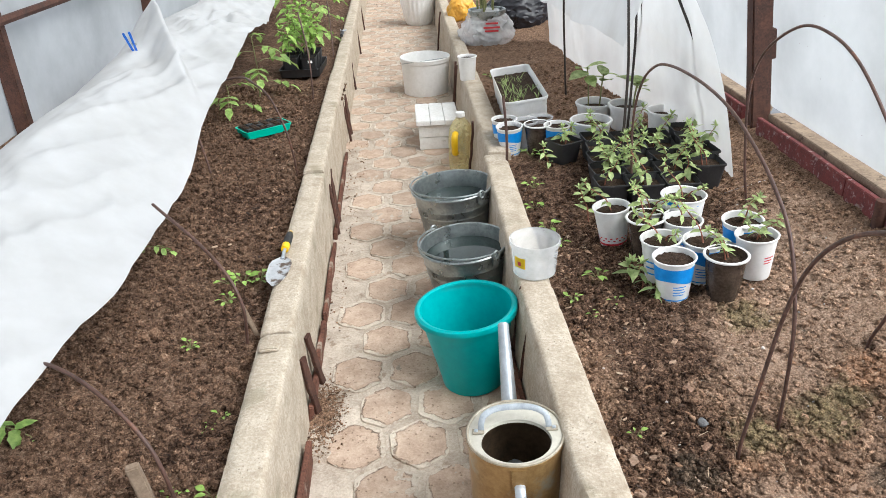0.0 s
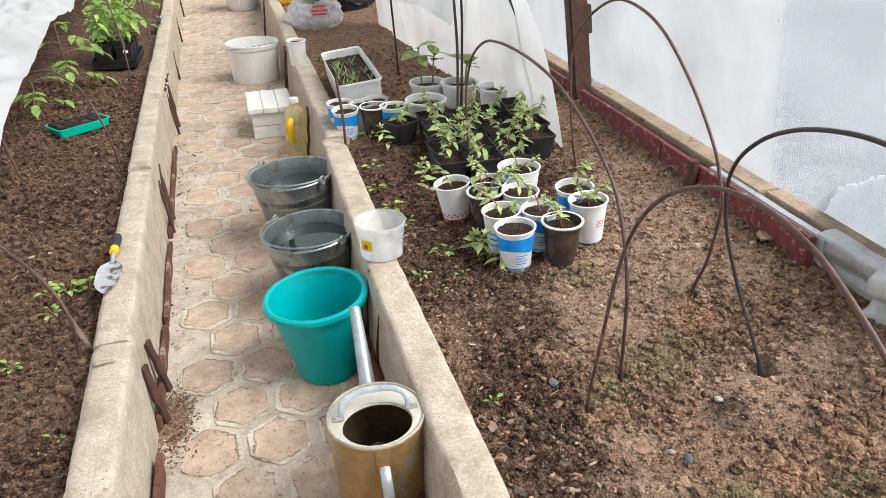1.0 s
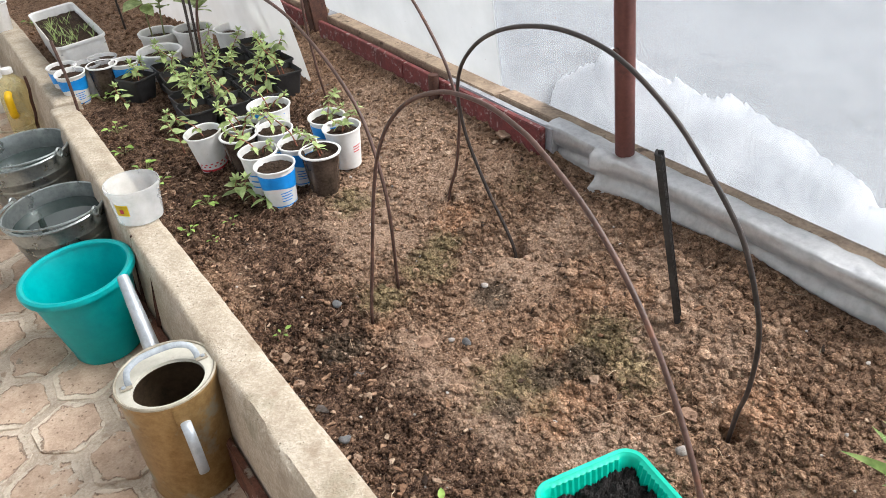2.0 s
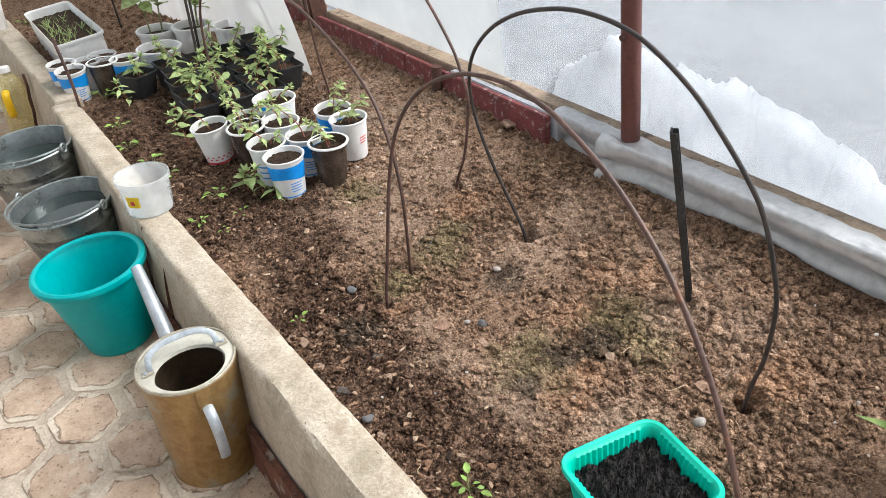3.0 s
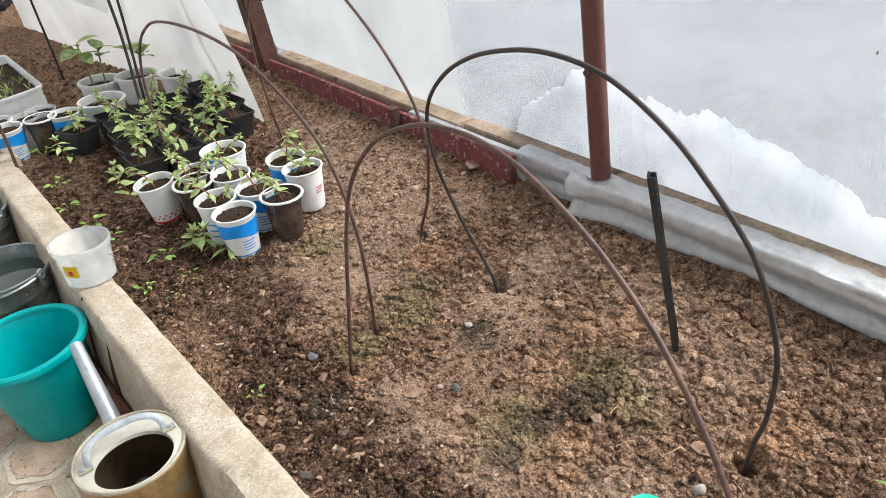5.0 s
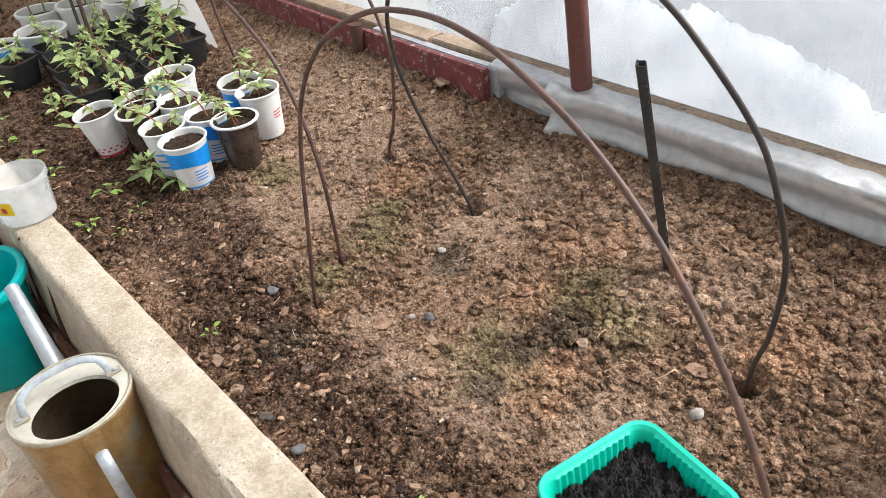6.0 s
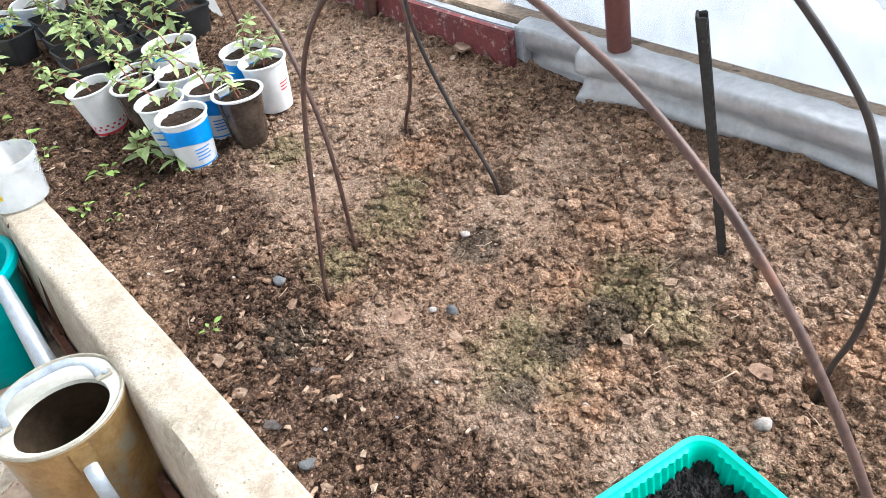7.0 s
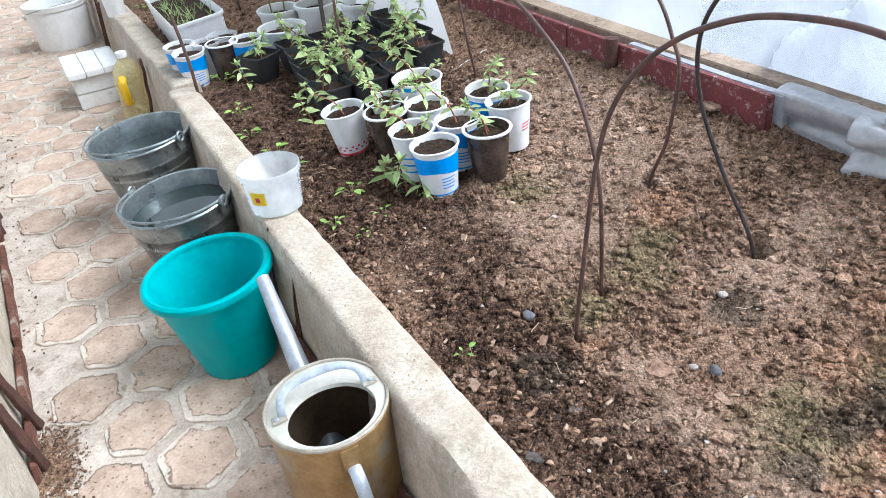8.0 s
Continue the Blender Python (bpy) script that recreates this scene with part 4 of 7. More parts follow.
scatter("soil_clods", 15000, (-1.06, -0.31, 1.0, 4.9), (0.0018, 0.011), 0.8, WET_CRUMB, "crumbly moist soil clods on the bed", 5, None, 0.4, 0.25, None, 2.5)
scatter("soil_clods", 1100, (-1.06, -0.31, 1.0, 4.9), (0.005, 0.019), 0.75, WET_CRUMB, "large soil lumps lying on the bed", 15, None, 0.25, 0.3, (LUMP_V, LUMP_F), 2)
chips("bark_chips", 2600, (0.54, 1.53, 0.4, 2.5), (0.003, 0.016), CHIP, "flat brown bark and wood chips on the soil", 6, by_kerb)
chips("bark_chips", 420, (-1.0, -0.34, 1.0, 4.3), (0.003, 0.017), CHIP, "flat brown bark and wood chips on the soil", 8)
scatter("pebbles", 260, (0.54, 1.53, 0.35, 2.6), (0.0012, 0.006), 0.7, PEBBLE, "small pale and grey pebbles on the soil", 7, None, 0.2)
root_bits(110, (0.56, 1.52, 0.5, 2.3), 17)


def lying_piece(name, x, y, length, width, thick, turn, material, label, cat, jag=0.25, rise=0.2):
    """A single larger splinter or stone lying on the bed."""
    r = random.Random(int(x * 7919 + y * 104729))
    bm = bmesh.new()
    bmesh.ops.create_cube(bm, size=1.0)
    bmesh.ops.subdivide_edges(bm, edges=bm.edges[:], cuts=2, use_grid_fill=True)
    stone = name == "stone"
    for v in bm.verts:
        p = v.co.copy()
        if stone:
            p = p.normalized() * 0.56
        else:
            p.x *= 1 - 0.35 * abs(p.y)
        p = Vector((p.x * length, p.y * width, p.z * thick))
        n = noise.noise_vector(p * 55 + Vector((x * 31, y * 17, 0)))
        v.co = p + Vector((n.x * length * jag * 0.5, n.y * width * jag, n.z * thick * jag * 1.5))
    ob = link(name, bm, material, flat=not stone)
    ob.matrix_basis = pose(x, y, soil_top(x, y, length * 0.35) + thick * rise, r.uniform(-14, 14), r.uniform(-10, 10), turn)
    return tagged(ob, label, cat, "pieces lying on the soil")


BARK_L, CHIP_L, DARKCHIP_L = "reddish brown piece of bark on the soil", "pale brown wood chip lying on the soil", "dark grey wood chip lying on the soil"
for kind, x, y, l, w, turn in (
        ("b", 0.744, 1.418, 0.042, 0.024, 35), ("b", 0.766, 1.603, 0.036, 0.026, 120), ("b", 0.853, 1.230, 0.05, 0.034, -25), ("b", 1.140, 0.706, 0.055, 0.028, 110), ("b", 1.373, 1.056, 0.042, 0.02, 80), ("b", 1.281, 1.153, 0.045, 0.03, 15),
        ("c", 0.627, 1.401, 0.032, 0.012, 5), ("c", 0.559, 1.425, 0.034, 0.022, 40), ("c", 0.576, 1.398, 0.034, 0.02, 95), ("c", 0.559, 1.236, 0.035, 0.02, 120), ("c", 0.568, 1.309, 0.034, 0.022, -40),
        ("c", 0.889, 1.111, 0.034, 0.018, 75), ("c", 1.062, 0.894, 0.04, 0.018, 35), ("c", 0.725, 1.255, 0.018, 0.01, 90), ("c", 0.983, 1.254, 0.045, 0.012, 40), ("c", 0.569, 1.041, 0.05, 0.016, 95),
        ("d", 0.690, 1.239, 0.036, 0.018, 10), ("d", 0.571, 1.200, 0.04, 0.018, 115)):
    lab, matl = {"b": (BARK_L, BARK), "c": (CHIP_L, PALE_CHIP), "d": (DARKCHIP_L, DARK_CHIP)}[kind]
    lying_piece("wood_chip", x, y, l * 0.8, w * 0.72, w * 0.3, turn, matl, lab, "wood chip", 0.7, 0.0)
for x, y, l, matl, lab in ((0.761, 1.485, 0.026, STONE_DARK, "dark grey stone half sunk in the soil"), (0.571, 1.095, 0.026, STONE_DARK, "dark grey stone half sunk in the soil"), (0.928, 1.164, 0.022, STONE_DARK, "blue-grey stone half sunk in the soil"), (0.907, 1.195, 0.016, STONE_PALE, "small pale round stone on the soil"), (1.079, 1.295, 0.017, STONE_PALE, "pinkish pale stone on the soil"), (1.062, 0.658, 0.024, STONE_PALE, "whitish stone lying on the soil")):
    lying_piece("stone", x, y, l, l * 0.75, l * 0.6, x * 300, matl, lab, "stone", 0.3, 0.25)
lying_piece("dry_leaf", 1.497, 1.745, 0.05, 0.03, 0.006, 60, PALE_CHIP, "curled dry brown leaf against the red board", "dry leaf", 0.6, 2.5)

# ---- kerbs ----


def kerb(y0, y1, xa, xb, top, label, seed, skew, batter=0.0, bend=0.0):
    """A cast concrete length from xa (path side) to xb (bed side)."""
    n = max(4, int((y1 - y0) / 0.02))
    w = xb - xa
    prof = []
    for z in (-0.03, 0.05, 0.12, 0.18, 0.215):
        prof.append((batter * z / 0.25, z / 0.25))
    prof += [(batter + 0.02, 0.955), (batter + 0.06, 0.985), (batter + 0.11, 0.998), (batter + 0.2, 1.0), (0.45, 1.002), (0.6, 1.0), (0.8, 0.998), (0.9, 0.985), (0.97, 0.955)]
    for z in (0.2, 0.1, -0.03):
        prof.append((1.0, z / 0.25))
    rings = []
    for i in range(n + 1):
        y = y0 + (y1 - y0) * i / n
        end = min(i, n - i)
        ring = []
        for s, h in prof:
            x, z = xa + w * s + skew * (y - 1.93) + bend * max(0.0, y - 2.1), (h * top if h > 0.9 else PATH_Z + (top - PATH_Z) * h)
            k = 0.003 * fbm(x * 7 + seed, y * 7, z * 7, 3) + 0.0022 * fbm(x * 38, y * 38 + seed, z * 38, 3)
            nx = -1 if s <= batter else (1 if s > 0.97 else 0)
            if h > 0.9:
                z += k - (0.006 if end == 0 else 0)
            x += k * nx * (1 if w > 0 else -1)
            # chipped arrises
            if h > 0.9 and (s < batter + 0.08 or s > 0.85):
                c = max(0, fbm(y * 9 + seed, s * 3, 2, 3) - 0.12)
                z -= 0.016 * c
            ring.append((x, y, z))
        rings.append(ring)
    bm = loft(rings, True, True)
    ob = link("kerb", bm, CONCRETE)
    return tagged(ob, label, "kerb", "path kerbs", kind="structure")


KLAB = "rough cast concrete kerb between path and bed"
for a, b, xa, xb, top, bend in ((-2.2, 3.30, 0.404, 0.530, 0.222, 0.014), (3.306, 4.60, 0.440, 0.570, 0.232, 0.0), (4.606, 7.3, 0.452, 0.57, 0.224, 0.0), (7.306, 12.9, 0.455, 0.57, 0.222, 0.0)):
    kerb(a, b, xa, xb, top, KLAB, a * 3.1, KERB_R, 0.15, bend)
for a, b, xa, xb, top in ((-2.2, 1.93, -0.228, -0.328, 0.224), (1.937, 3.18, -0.234, -0.330, 0.226), (3.187, 5.05, -0.238, -0.330, 0.236), (5.056, 6.7, -0.236, -0.328, 0.226), (6.706, 12.9, -0.236, -0.328, 0.23)):
    kerb(a, b, xa, xb, top, KLAB, a * 2.3 + 40, KERB_L)

lump = link("mortar_lump", box(0.05, 0.036, 0.012, bevel=0.004, cuts=3, rough=0.008, seed=5), CONCRETE)
lump.location = (-0.285, 1.845, 0.2255)
tagged(lump, "loose flat piece of mortar lying on the kerb", "mortar")

# ---- path ----


def mortar_bed():
    xs = np.linspace(0, 1, 84)
    ys = np.concatenate([np.linspace(-2.2, 0.9, 60), np.linspace(0.91, 3.6, 300), np.linspace(3.62, 12.9, 300)])
    n = len(xs)
    edge = [(KERB_L * (y - 1.93) - 0.26, KERB_R * (y - 1.93) + 0.485) for y in ys]
    verts = [(x, y, PATH_Z - 0.0005 + 0.006 * fbm(x * 8, y * 8, 0, 3) + 0.004 * fbm(x * 40, y * 40, 5, 3)) for y, (w, e) in zip(ys, edge) for x in (w + (e - w) * xs)]
    faces = [(j * n + i, j * n + i + 1, (j + 1) * n + i + 1, (j + 1) * n + i) for j in range(len(ys) - 1) for i in range(n - 1)]
    return mesh_from("path_bed", verts, faces)


path = tagged(link("path", mortar_bed(), MORTAR), "garden path of hexagonal clay pavers in pale mortar", "path", kind="structure")

scatter("loose_dirt", 3600, (-0.240, -0.095, 1.70, 2.24), (0.0010, 0.0045), 0.6, CRUMB, "loose crumbs of earth spilled on the path edge", 41, lambda x, y: math.exp(-((x + 0.20) / 0.045) ** 2 - ((y - 1.98) / 0.10) ** 2), 0.4, 0.3, None, 3, PATH_Z + 0.002)
scatter("loose_dirt", 500, (-0.301, -0.171, 2.38, 4.63), (0.0015, 0.006), 0.6, CRUMB, "loose crumbs of earth along the path edge", 42, None, 0.4, 0.3, None, 3, PATH_Z + 0.002)
scatter("loose_dirt", 260, (0.354, 0.432, 0.96, 2.37), (0.0015, 0.006), 0.6, CRUMB, "loose crumbs of earth along the path edge", 43, None, 0.4, 0.3, None, 3, PATH_Z + 0.002)

# ---- boards along the kerbs' feet ----
for y0, y1, x, h, swing in ((0.3, 1.72, 0.396, 0.13, KERB_R), (1.74, 3.1, 0.398, 0.12, KERB_R), (-0.6, 1.78, -0.212, 0.085, KERB_L), (1.95, 2.45, -0.222, 0.05, KERB_L), (2.5, 3.1, -0.222, 0.045, KERB_L), (3.2, 4.3, -0.224, 0.04, KERB_L)):
    ob = link("formwork_board", box(0.016, y1 - y0, h, at=(0, 0, 0), bevel=0.003, cuts=5, rough=0.008, seed=y0), OLD_BOARD)
    ym = (y0 + y1) / 2
    ob.matrix_basis = pose(x + swing * (ym - 1.93), ym, PATH_Z - 0.006, 0, 0, -math.degrees(swing))
    tagged(ob, "narrow rotten reddish board at the foot of the kerb", "board", "formwork boards")


def peg_stake(x, y, h, lean_x, lean_y, flat, turn):
    if flat:
        bm = box(0.026, 0.012, h, bevel=0.0015, cuts=5, rough=0.008, seed=y)
    else:
        bm = tube([(0, 0, 0), (0.002, 0, h * 0.5), (0, 0, h)], 0.008, 6)
    ob = link("steel_stake", bm, RUST)
    ob.matrix_basis = pose(x, y, PATH_Z - 0.008, lean_y, lean_x, 0) @ pose(0, 0, 0, 0, 0, turn)
    return tagged(ob, "rusty steel stake leaning against the kerb", "stake", "kerb stakes")


for x, y, h, lx, ly, fl, tu in (
        (-0.207, 1.986, 0.225, -5.2, 5.5, True, 65), (-0.209, 2.141, 0.230, -5.0, 14.0, True, 75), (-0.250, 3.255, 0.241, -7, -14, False, 0), (-0.260, 3.393, 0.263, -6, -10, True, 70),
        (-0.284, 4.586, 0.263, -8, -8, False, 0), (-0.291, 4.727, 0.263, -6, -6, True, 70), (-0.334, 5.848, 0.241, -5, 0, True, 80), (-0.367, 7.107, 0.263, -5, 4, False, 0), (-0.398, 8.327, 0.263, -5, 4, False, 0),
        (0.392, 1.969, 0.295, 7, 4, True, 80), (0.395, 2.104, 0.337, 6, -3, True, 70), (0.395, 2.215, 0.323, 6, 3, False, 0), (0.390, 3.798, 0.337, 4, 0, True, 80), (0.370, 4.985, 0.351, 5, 0, True, 80), (0.371, 5.101, 0.351, 5, 0, False, 0), (0.336, 6.930, 0.379, 5, 0, True, 80)):
    peg_stake(x, y, h, lx, ly, fl, tu)

# ---- foot of the right wall ----
def plank(name, y0, y1, x, z, w, h, material, label, seed, cat="board"):
    ob = link(name, box(w, y1 - y0, h, bevel=0.003, cuts=2, rough=0.003, seed=seed), material)
    ob.location = (x, (y0 + y1) / 2, z)
    return tagged(ob, label, cat, "wall boards")


RED_LABEL = "long board with peeling dark red paint at the wall foot"
plank("red_board", 1.596, 2.36, 1.526, 0.22, 0.022, 0.188, RED_BOARD, RED_LABEL, 1)
plank("red_board", 2.365, 3.05, 1.529, 0.22, 0.022, 0.186, RED_BOARD, RED_LABEL, 2)
plank("red_board", 3.21, 5.3, 1.529, 0.22, 0.022, 0.186, RED_BOARD, RED_LABEL, 5)
plank("red_board", 5.5, 9.0, 1.529, 0.22, 0.022, 0.186, RED_BOARD, RED_LABEL, 8)
plank("pale_strip", 1.58, 2.12, 1.560, 0.22, 0.028, 0.186, PALE_METAL, "pale grey sheet-metal strip behind the red board", 6, "strip")
plank("sill", -2.1, 1.885, 1.620, 0.332, 0.066, 0.080, WOOD, "weathered wooden sill plank under the panels", 3)
plank("sill", 1.895, 3.07, 1.608, 0.384, 0.074, 0.027, WOOD, "weathered wooden sill plank under the panels", 4)
plank("sill", 3.19, 5.3, 1.608, 0.384, 0.074, 0.027, WOOD, "weathered wooden sill plank under the panels", 7)
# added boards, coloured dark to stand in for the shaded gap under the sill
for y0, y1, k in ((1.895, 3.07, 11), (3.19, 5.3, 12)):
    plank("gap_filler_board", y0, y1, 1.590, 0.2, 0.030, 0.186, GAP_WOOD, "added dark board standing in for the shaded gap behind the red board", k)
link("board_peg", tube([(1.498, 2.13, 0.2), (1.498, 2.13, 0.43)], 0.019, 10), RUST)
tagged(bpy.data.objects["board_peg"], "short rusty pipe stump holding the red board", "stake")


def film_sheet(y0, y1, out, seed, lip):
    """A length of slack film: a narrow flange on the sill, a rounded edge, and a creased face hanging down into the soil."""
    n = max(40, int((y1 - y0) / 0.006))
    m = 34
    verts, faces = [], []
    for i in range(n + 1):
        y = y0 + (y1 - y0) * i / n
        end = math.exp(-((y1 - y) / 0.07) ** 2) if lip else 0.0
        top = 0.417 + 0.003 * fbm(y * 6, seed, 3, 3)
        crease1, crease2 = 0.30 + 0.22 * fbm(y * 1.3, seed, 1, 2), 0.66 + 0.2 * fbm(y * 1.7, seed + 5, 1, 2)
        for k in range(m):
            s = k / (m - 1)
            if s < 0.28:
                u = s / 0.28
                x = 1.606 - 0.012 * abs(fbm(y * 9, seed, 7, 3)) - 0.056 * u
                z = top + 0.003 * math.sin(u * math.pi) - 0.006 * u + 0.007 * fbm(y * 7 + 3 * u, u * 2, seed, 3) * u
            else:
                u = (s - 0.28) / 0.72
                x = 1.550 - 0.007 * math.sin(min(1, u * 8) * math.pi / 2) + 0.028 * min(1, u * 1.5)
                z = top - 0.006 - (top - 0.225) * u ** 0.9
                fold = 0.024 * max(0.0, 1 - abs(u - crease1) / 0.17) + 0.018 * max(0.0, 1 - abs(u - crease2) / 0.12) + 0.010 * abs(fbm(y * 3.3 + u * 2.5, u * 5, seed + 8, 3)) - 0.010 * abs(fbm(y * 5 + u * 4, u * 7, seed, 3)) + 0.006 * fbm(y * 11 - u * 9, u * 3, seed + 2, 2)
                x += fold * min(1, u * 4) * (1 - 0.6 * u * u)
            # crumpled outwards at its end
            x -= out * min(1, s * 4) + end * (0.036 * min(1, s * 3) + 0.018 * math.sin(13 * s + 40 * y) * s)
            z += end * (0.010 * math.sin(22 * s + 30 * y) * (1 - s) + 0.008 * fbm(y * 30, s * 8, 3, 2))
            verts.append((x, y, z))
    w = m
    for i in range(n):
        for k in range(w - 1):
            faces.append((i * w + k, (i + 1) * w + k, (i + 1) * w + k + 1, i * w + k + 1))
    return mesh_from("film_sheet", verts, faces)


film = thing("wall_film", "crumpled silvery grey film covering the wall foot", "film", at=(0, 0, 0))
for y0, y1, out, seed, lip in ((-2.1, 1.385, 0.012, 2.0, True), (1.33, 1.615, 0.0, 9.0, False)):
    ob = part("film_sheet", film_sheet(y0, y1, out, seed, lip), FOIL, film)
    sol = ob.modifiers.new("thickness", 'SOLIDIFY')
    sol.thickness = 0.002

# ---- hoops ----
HOOP_LABEL = "bent brown plastic-coated steel hoop stuck in the soil"


def hoop(points, radius=0.0044, label=HOOP_LABEL, cat="hoop", group="bed hoops", material=None):
    ob = link("hoop", tube(spline(points, 10), radius, 10), material or ROD)
    return tagged(ob, label, cat, group)


hoop([(0.812, 1.401, 0.1), (0.812, 1.401, 0.195), (0.832, 1.407, 0.334), (0.852, 1.412, 0.472), (0.862, 1.409, 0.542), (0.870, 1.397, 0.609), (0.877, 1.368, 0.672), (0.882, 1.324, 0.726), (0.884, 1.269, 0.769), (0.884, 1.207, 0.802), (0.883, 1.142, 0.826), (0.880, 1.073, 0.839), (0.876, 1.003, 0.844), (0.870, 0.934, 0.839), (0.864, 0.865, 0.824), (0.848, 0.736, 0.775), (0.829, 0.618, 0.701), (0.808, 0.518, 0.605), (0.787, 0.437, 0.493), (0.772, 0.385, 0.37), (0.765, 0.365, 0.25), (0.765, 0.362, 0.12)])
# this hoop's backlit darkness comes from its material colour
hoop([(1.222, 1.355, 0.139), (1.222, 1.355, 0.239), (1.191, 1.434, 0.404), (1.164, 1.477, 0.538), (1.139, 1.471, 0.650), (1.116, 1.424, 0.738), (1.093, 1.336, 0.817), (1.073, 1.234, 0.874), (1.057, 1.131, 0.910), (1.046, 1.029, 0.930), (1.039, 0.928, 0.929), (1.038, 0.852, 0.908), (1.044, 0.771, 0.859), (1.051, 0.715, 0.807), (1.062, 0.659, 0.741), (1.072, 0.625, 0.683), (1.093, 0.598, 0.582), (1.112, 0.590, 0.495), (1.141, 0.603, 0.366), (1.165, 0.626, 0.268), (1.180, 0.640, 0.150)], material=BACKLIT_ROD, label="bent steel hoop stuck in the soil, coloured dark as if backlit")
hoop([(1.236, 1.671, 0.158), (1.236, 1.671, 0.258), (1.236, 1.628, 0.377), (1.236, 1.608, 0.535), (1.236, 1.635, 0.606), (1.236, 1.682, 0.677), (1.238, 1.804, 0.784), (1.24, 1.969, 0.884), (1.24, 2.122, 0.924), (1.24, 2.275, 0.916), (1.24, 2.444, 0.83), (1.24, 2.531, 0.723), (1.24, 2.542, 0.588), (1.255, 2.53, 0.40), (1.28, 2.53, 0.25), (1.28, 2.53, 0.16)])
hoop([(0.93, 1.472, 0.12), (0.93, 1.472, 0.211), (0.93, 1.488, 0.44), (0.93, 1.563, 0.607), (0.93, 1.676, 0.691), (0.93, 1.818, 0.749), (0.93, 1.969, 0.787), (0.93, 2.176, 0.8), (0.93, 2.417, 0.787), (0.93, 2.58, 0.749), (0.93, 2.718, 0.654), (0.93, 2.783, 0.491), (0.93, 2.738, 0.241), (0.93, 2.73, 0.14)])
# rods under the fleece
for pts in ([(1.321, 2.951, 0.152), (1.321, 2.952, 0.312), (1.289, 3.054, 0.562), (1.236, 3.191, 0.782), (1.162, 3.332, 0.962), (1.050, 3.495, 1.012)],
            [(0.952, 3.022, 0.152), (0.965, 3.024, 0.362), (0.975, 3.050, 0.612), (0.965, 3.052, 0.797), (0.978, 3.154, 0.962), (1.050, 3.495, 1.012)],
            [(1.046, 3.271, 0.152), (1.058, 3.281, 0.412), (1.077, 3.337, 0.732), (1.072, 3.405, 0.942), (1.096, 3.592, 1.012)],
            [(1.299, 3.920, 0.152), (1.273, 3.889, 0.412), (1.227, 3.741, 0.662), (1.166, 3.660, 0.912), (1.096, 3.592, 1.012)],
            [(0.973, 4.243, 0.152), (0.958, 4.242, 0.412), (0.925, 4.137, 0.652), (0.910, 4.081, 0.862)]):
    hoop(pts, 0.0055, material=BACKLIT_ROD, label="thin dark rod holding up the white fleece", cat="rod", group="fleece rods")
hoop([(0.516, 3.224, 0.132), (0.518, 3.228, 0.312), (0.508, 3.268, 0.487)], 0.006, "thin grey steel rod stuck in the soil by the kerb", "rod", "")

# the square stake in the bed
stake = thing("stake", "dark folded sheet-metal stake leaning in the soil", "stake", at=(1.326, 0.888, 0.18))
stake.matrix_basis = pose(1.326, 0.888, 0.18, -0.3, -16.7, 0) @ pose(0, 0, 0, 0, 0, 30)
part("web", box(0.016, 0.004, 0.56, bevel=0.001, cuts=2, rough=0.001, seed=3), STAKE_STEEL, stake)
for sx in (-1, 1):
    part("flange", box(0.005, 0.013, 0.558, at=(sx * 0.0072, -0.0055, 0), bevel=0.0015, cuts=2, rough=0.001, seed=sx), STAKE_STEEL, stake)

# ---- things on the path ----


def bucket_handle(r, z, fall, turn, thick, sag=1.0):
    """A wire bail lying down on the rim: half a ring from ear to ear."""
    pts = []
    for i in range(17):
        a = math.pi * i / 16
        d = Vector((r * math.cos(a), -r * 1.0 * math.sin(a) * math.cos(fall), z + r * math.sin(a) * math.sin(fall)))
        pts.append(Matrix.Rotation(turn, 3, 'Z') @ d)
    return tube(pts, thick, 8)


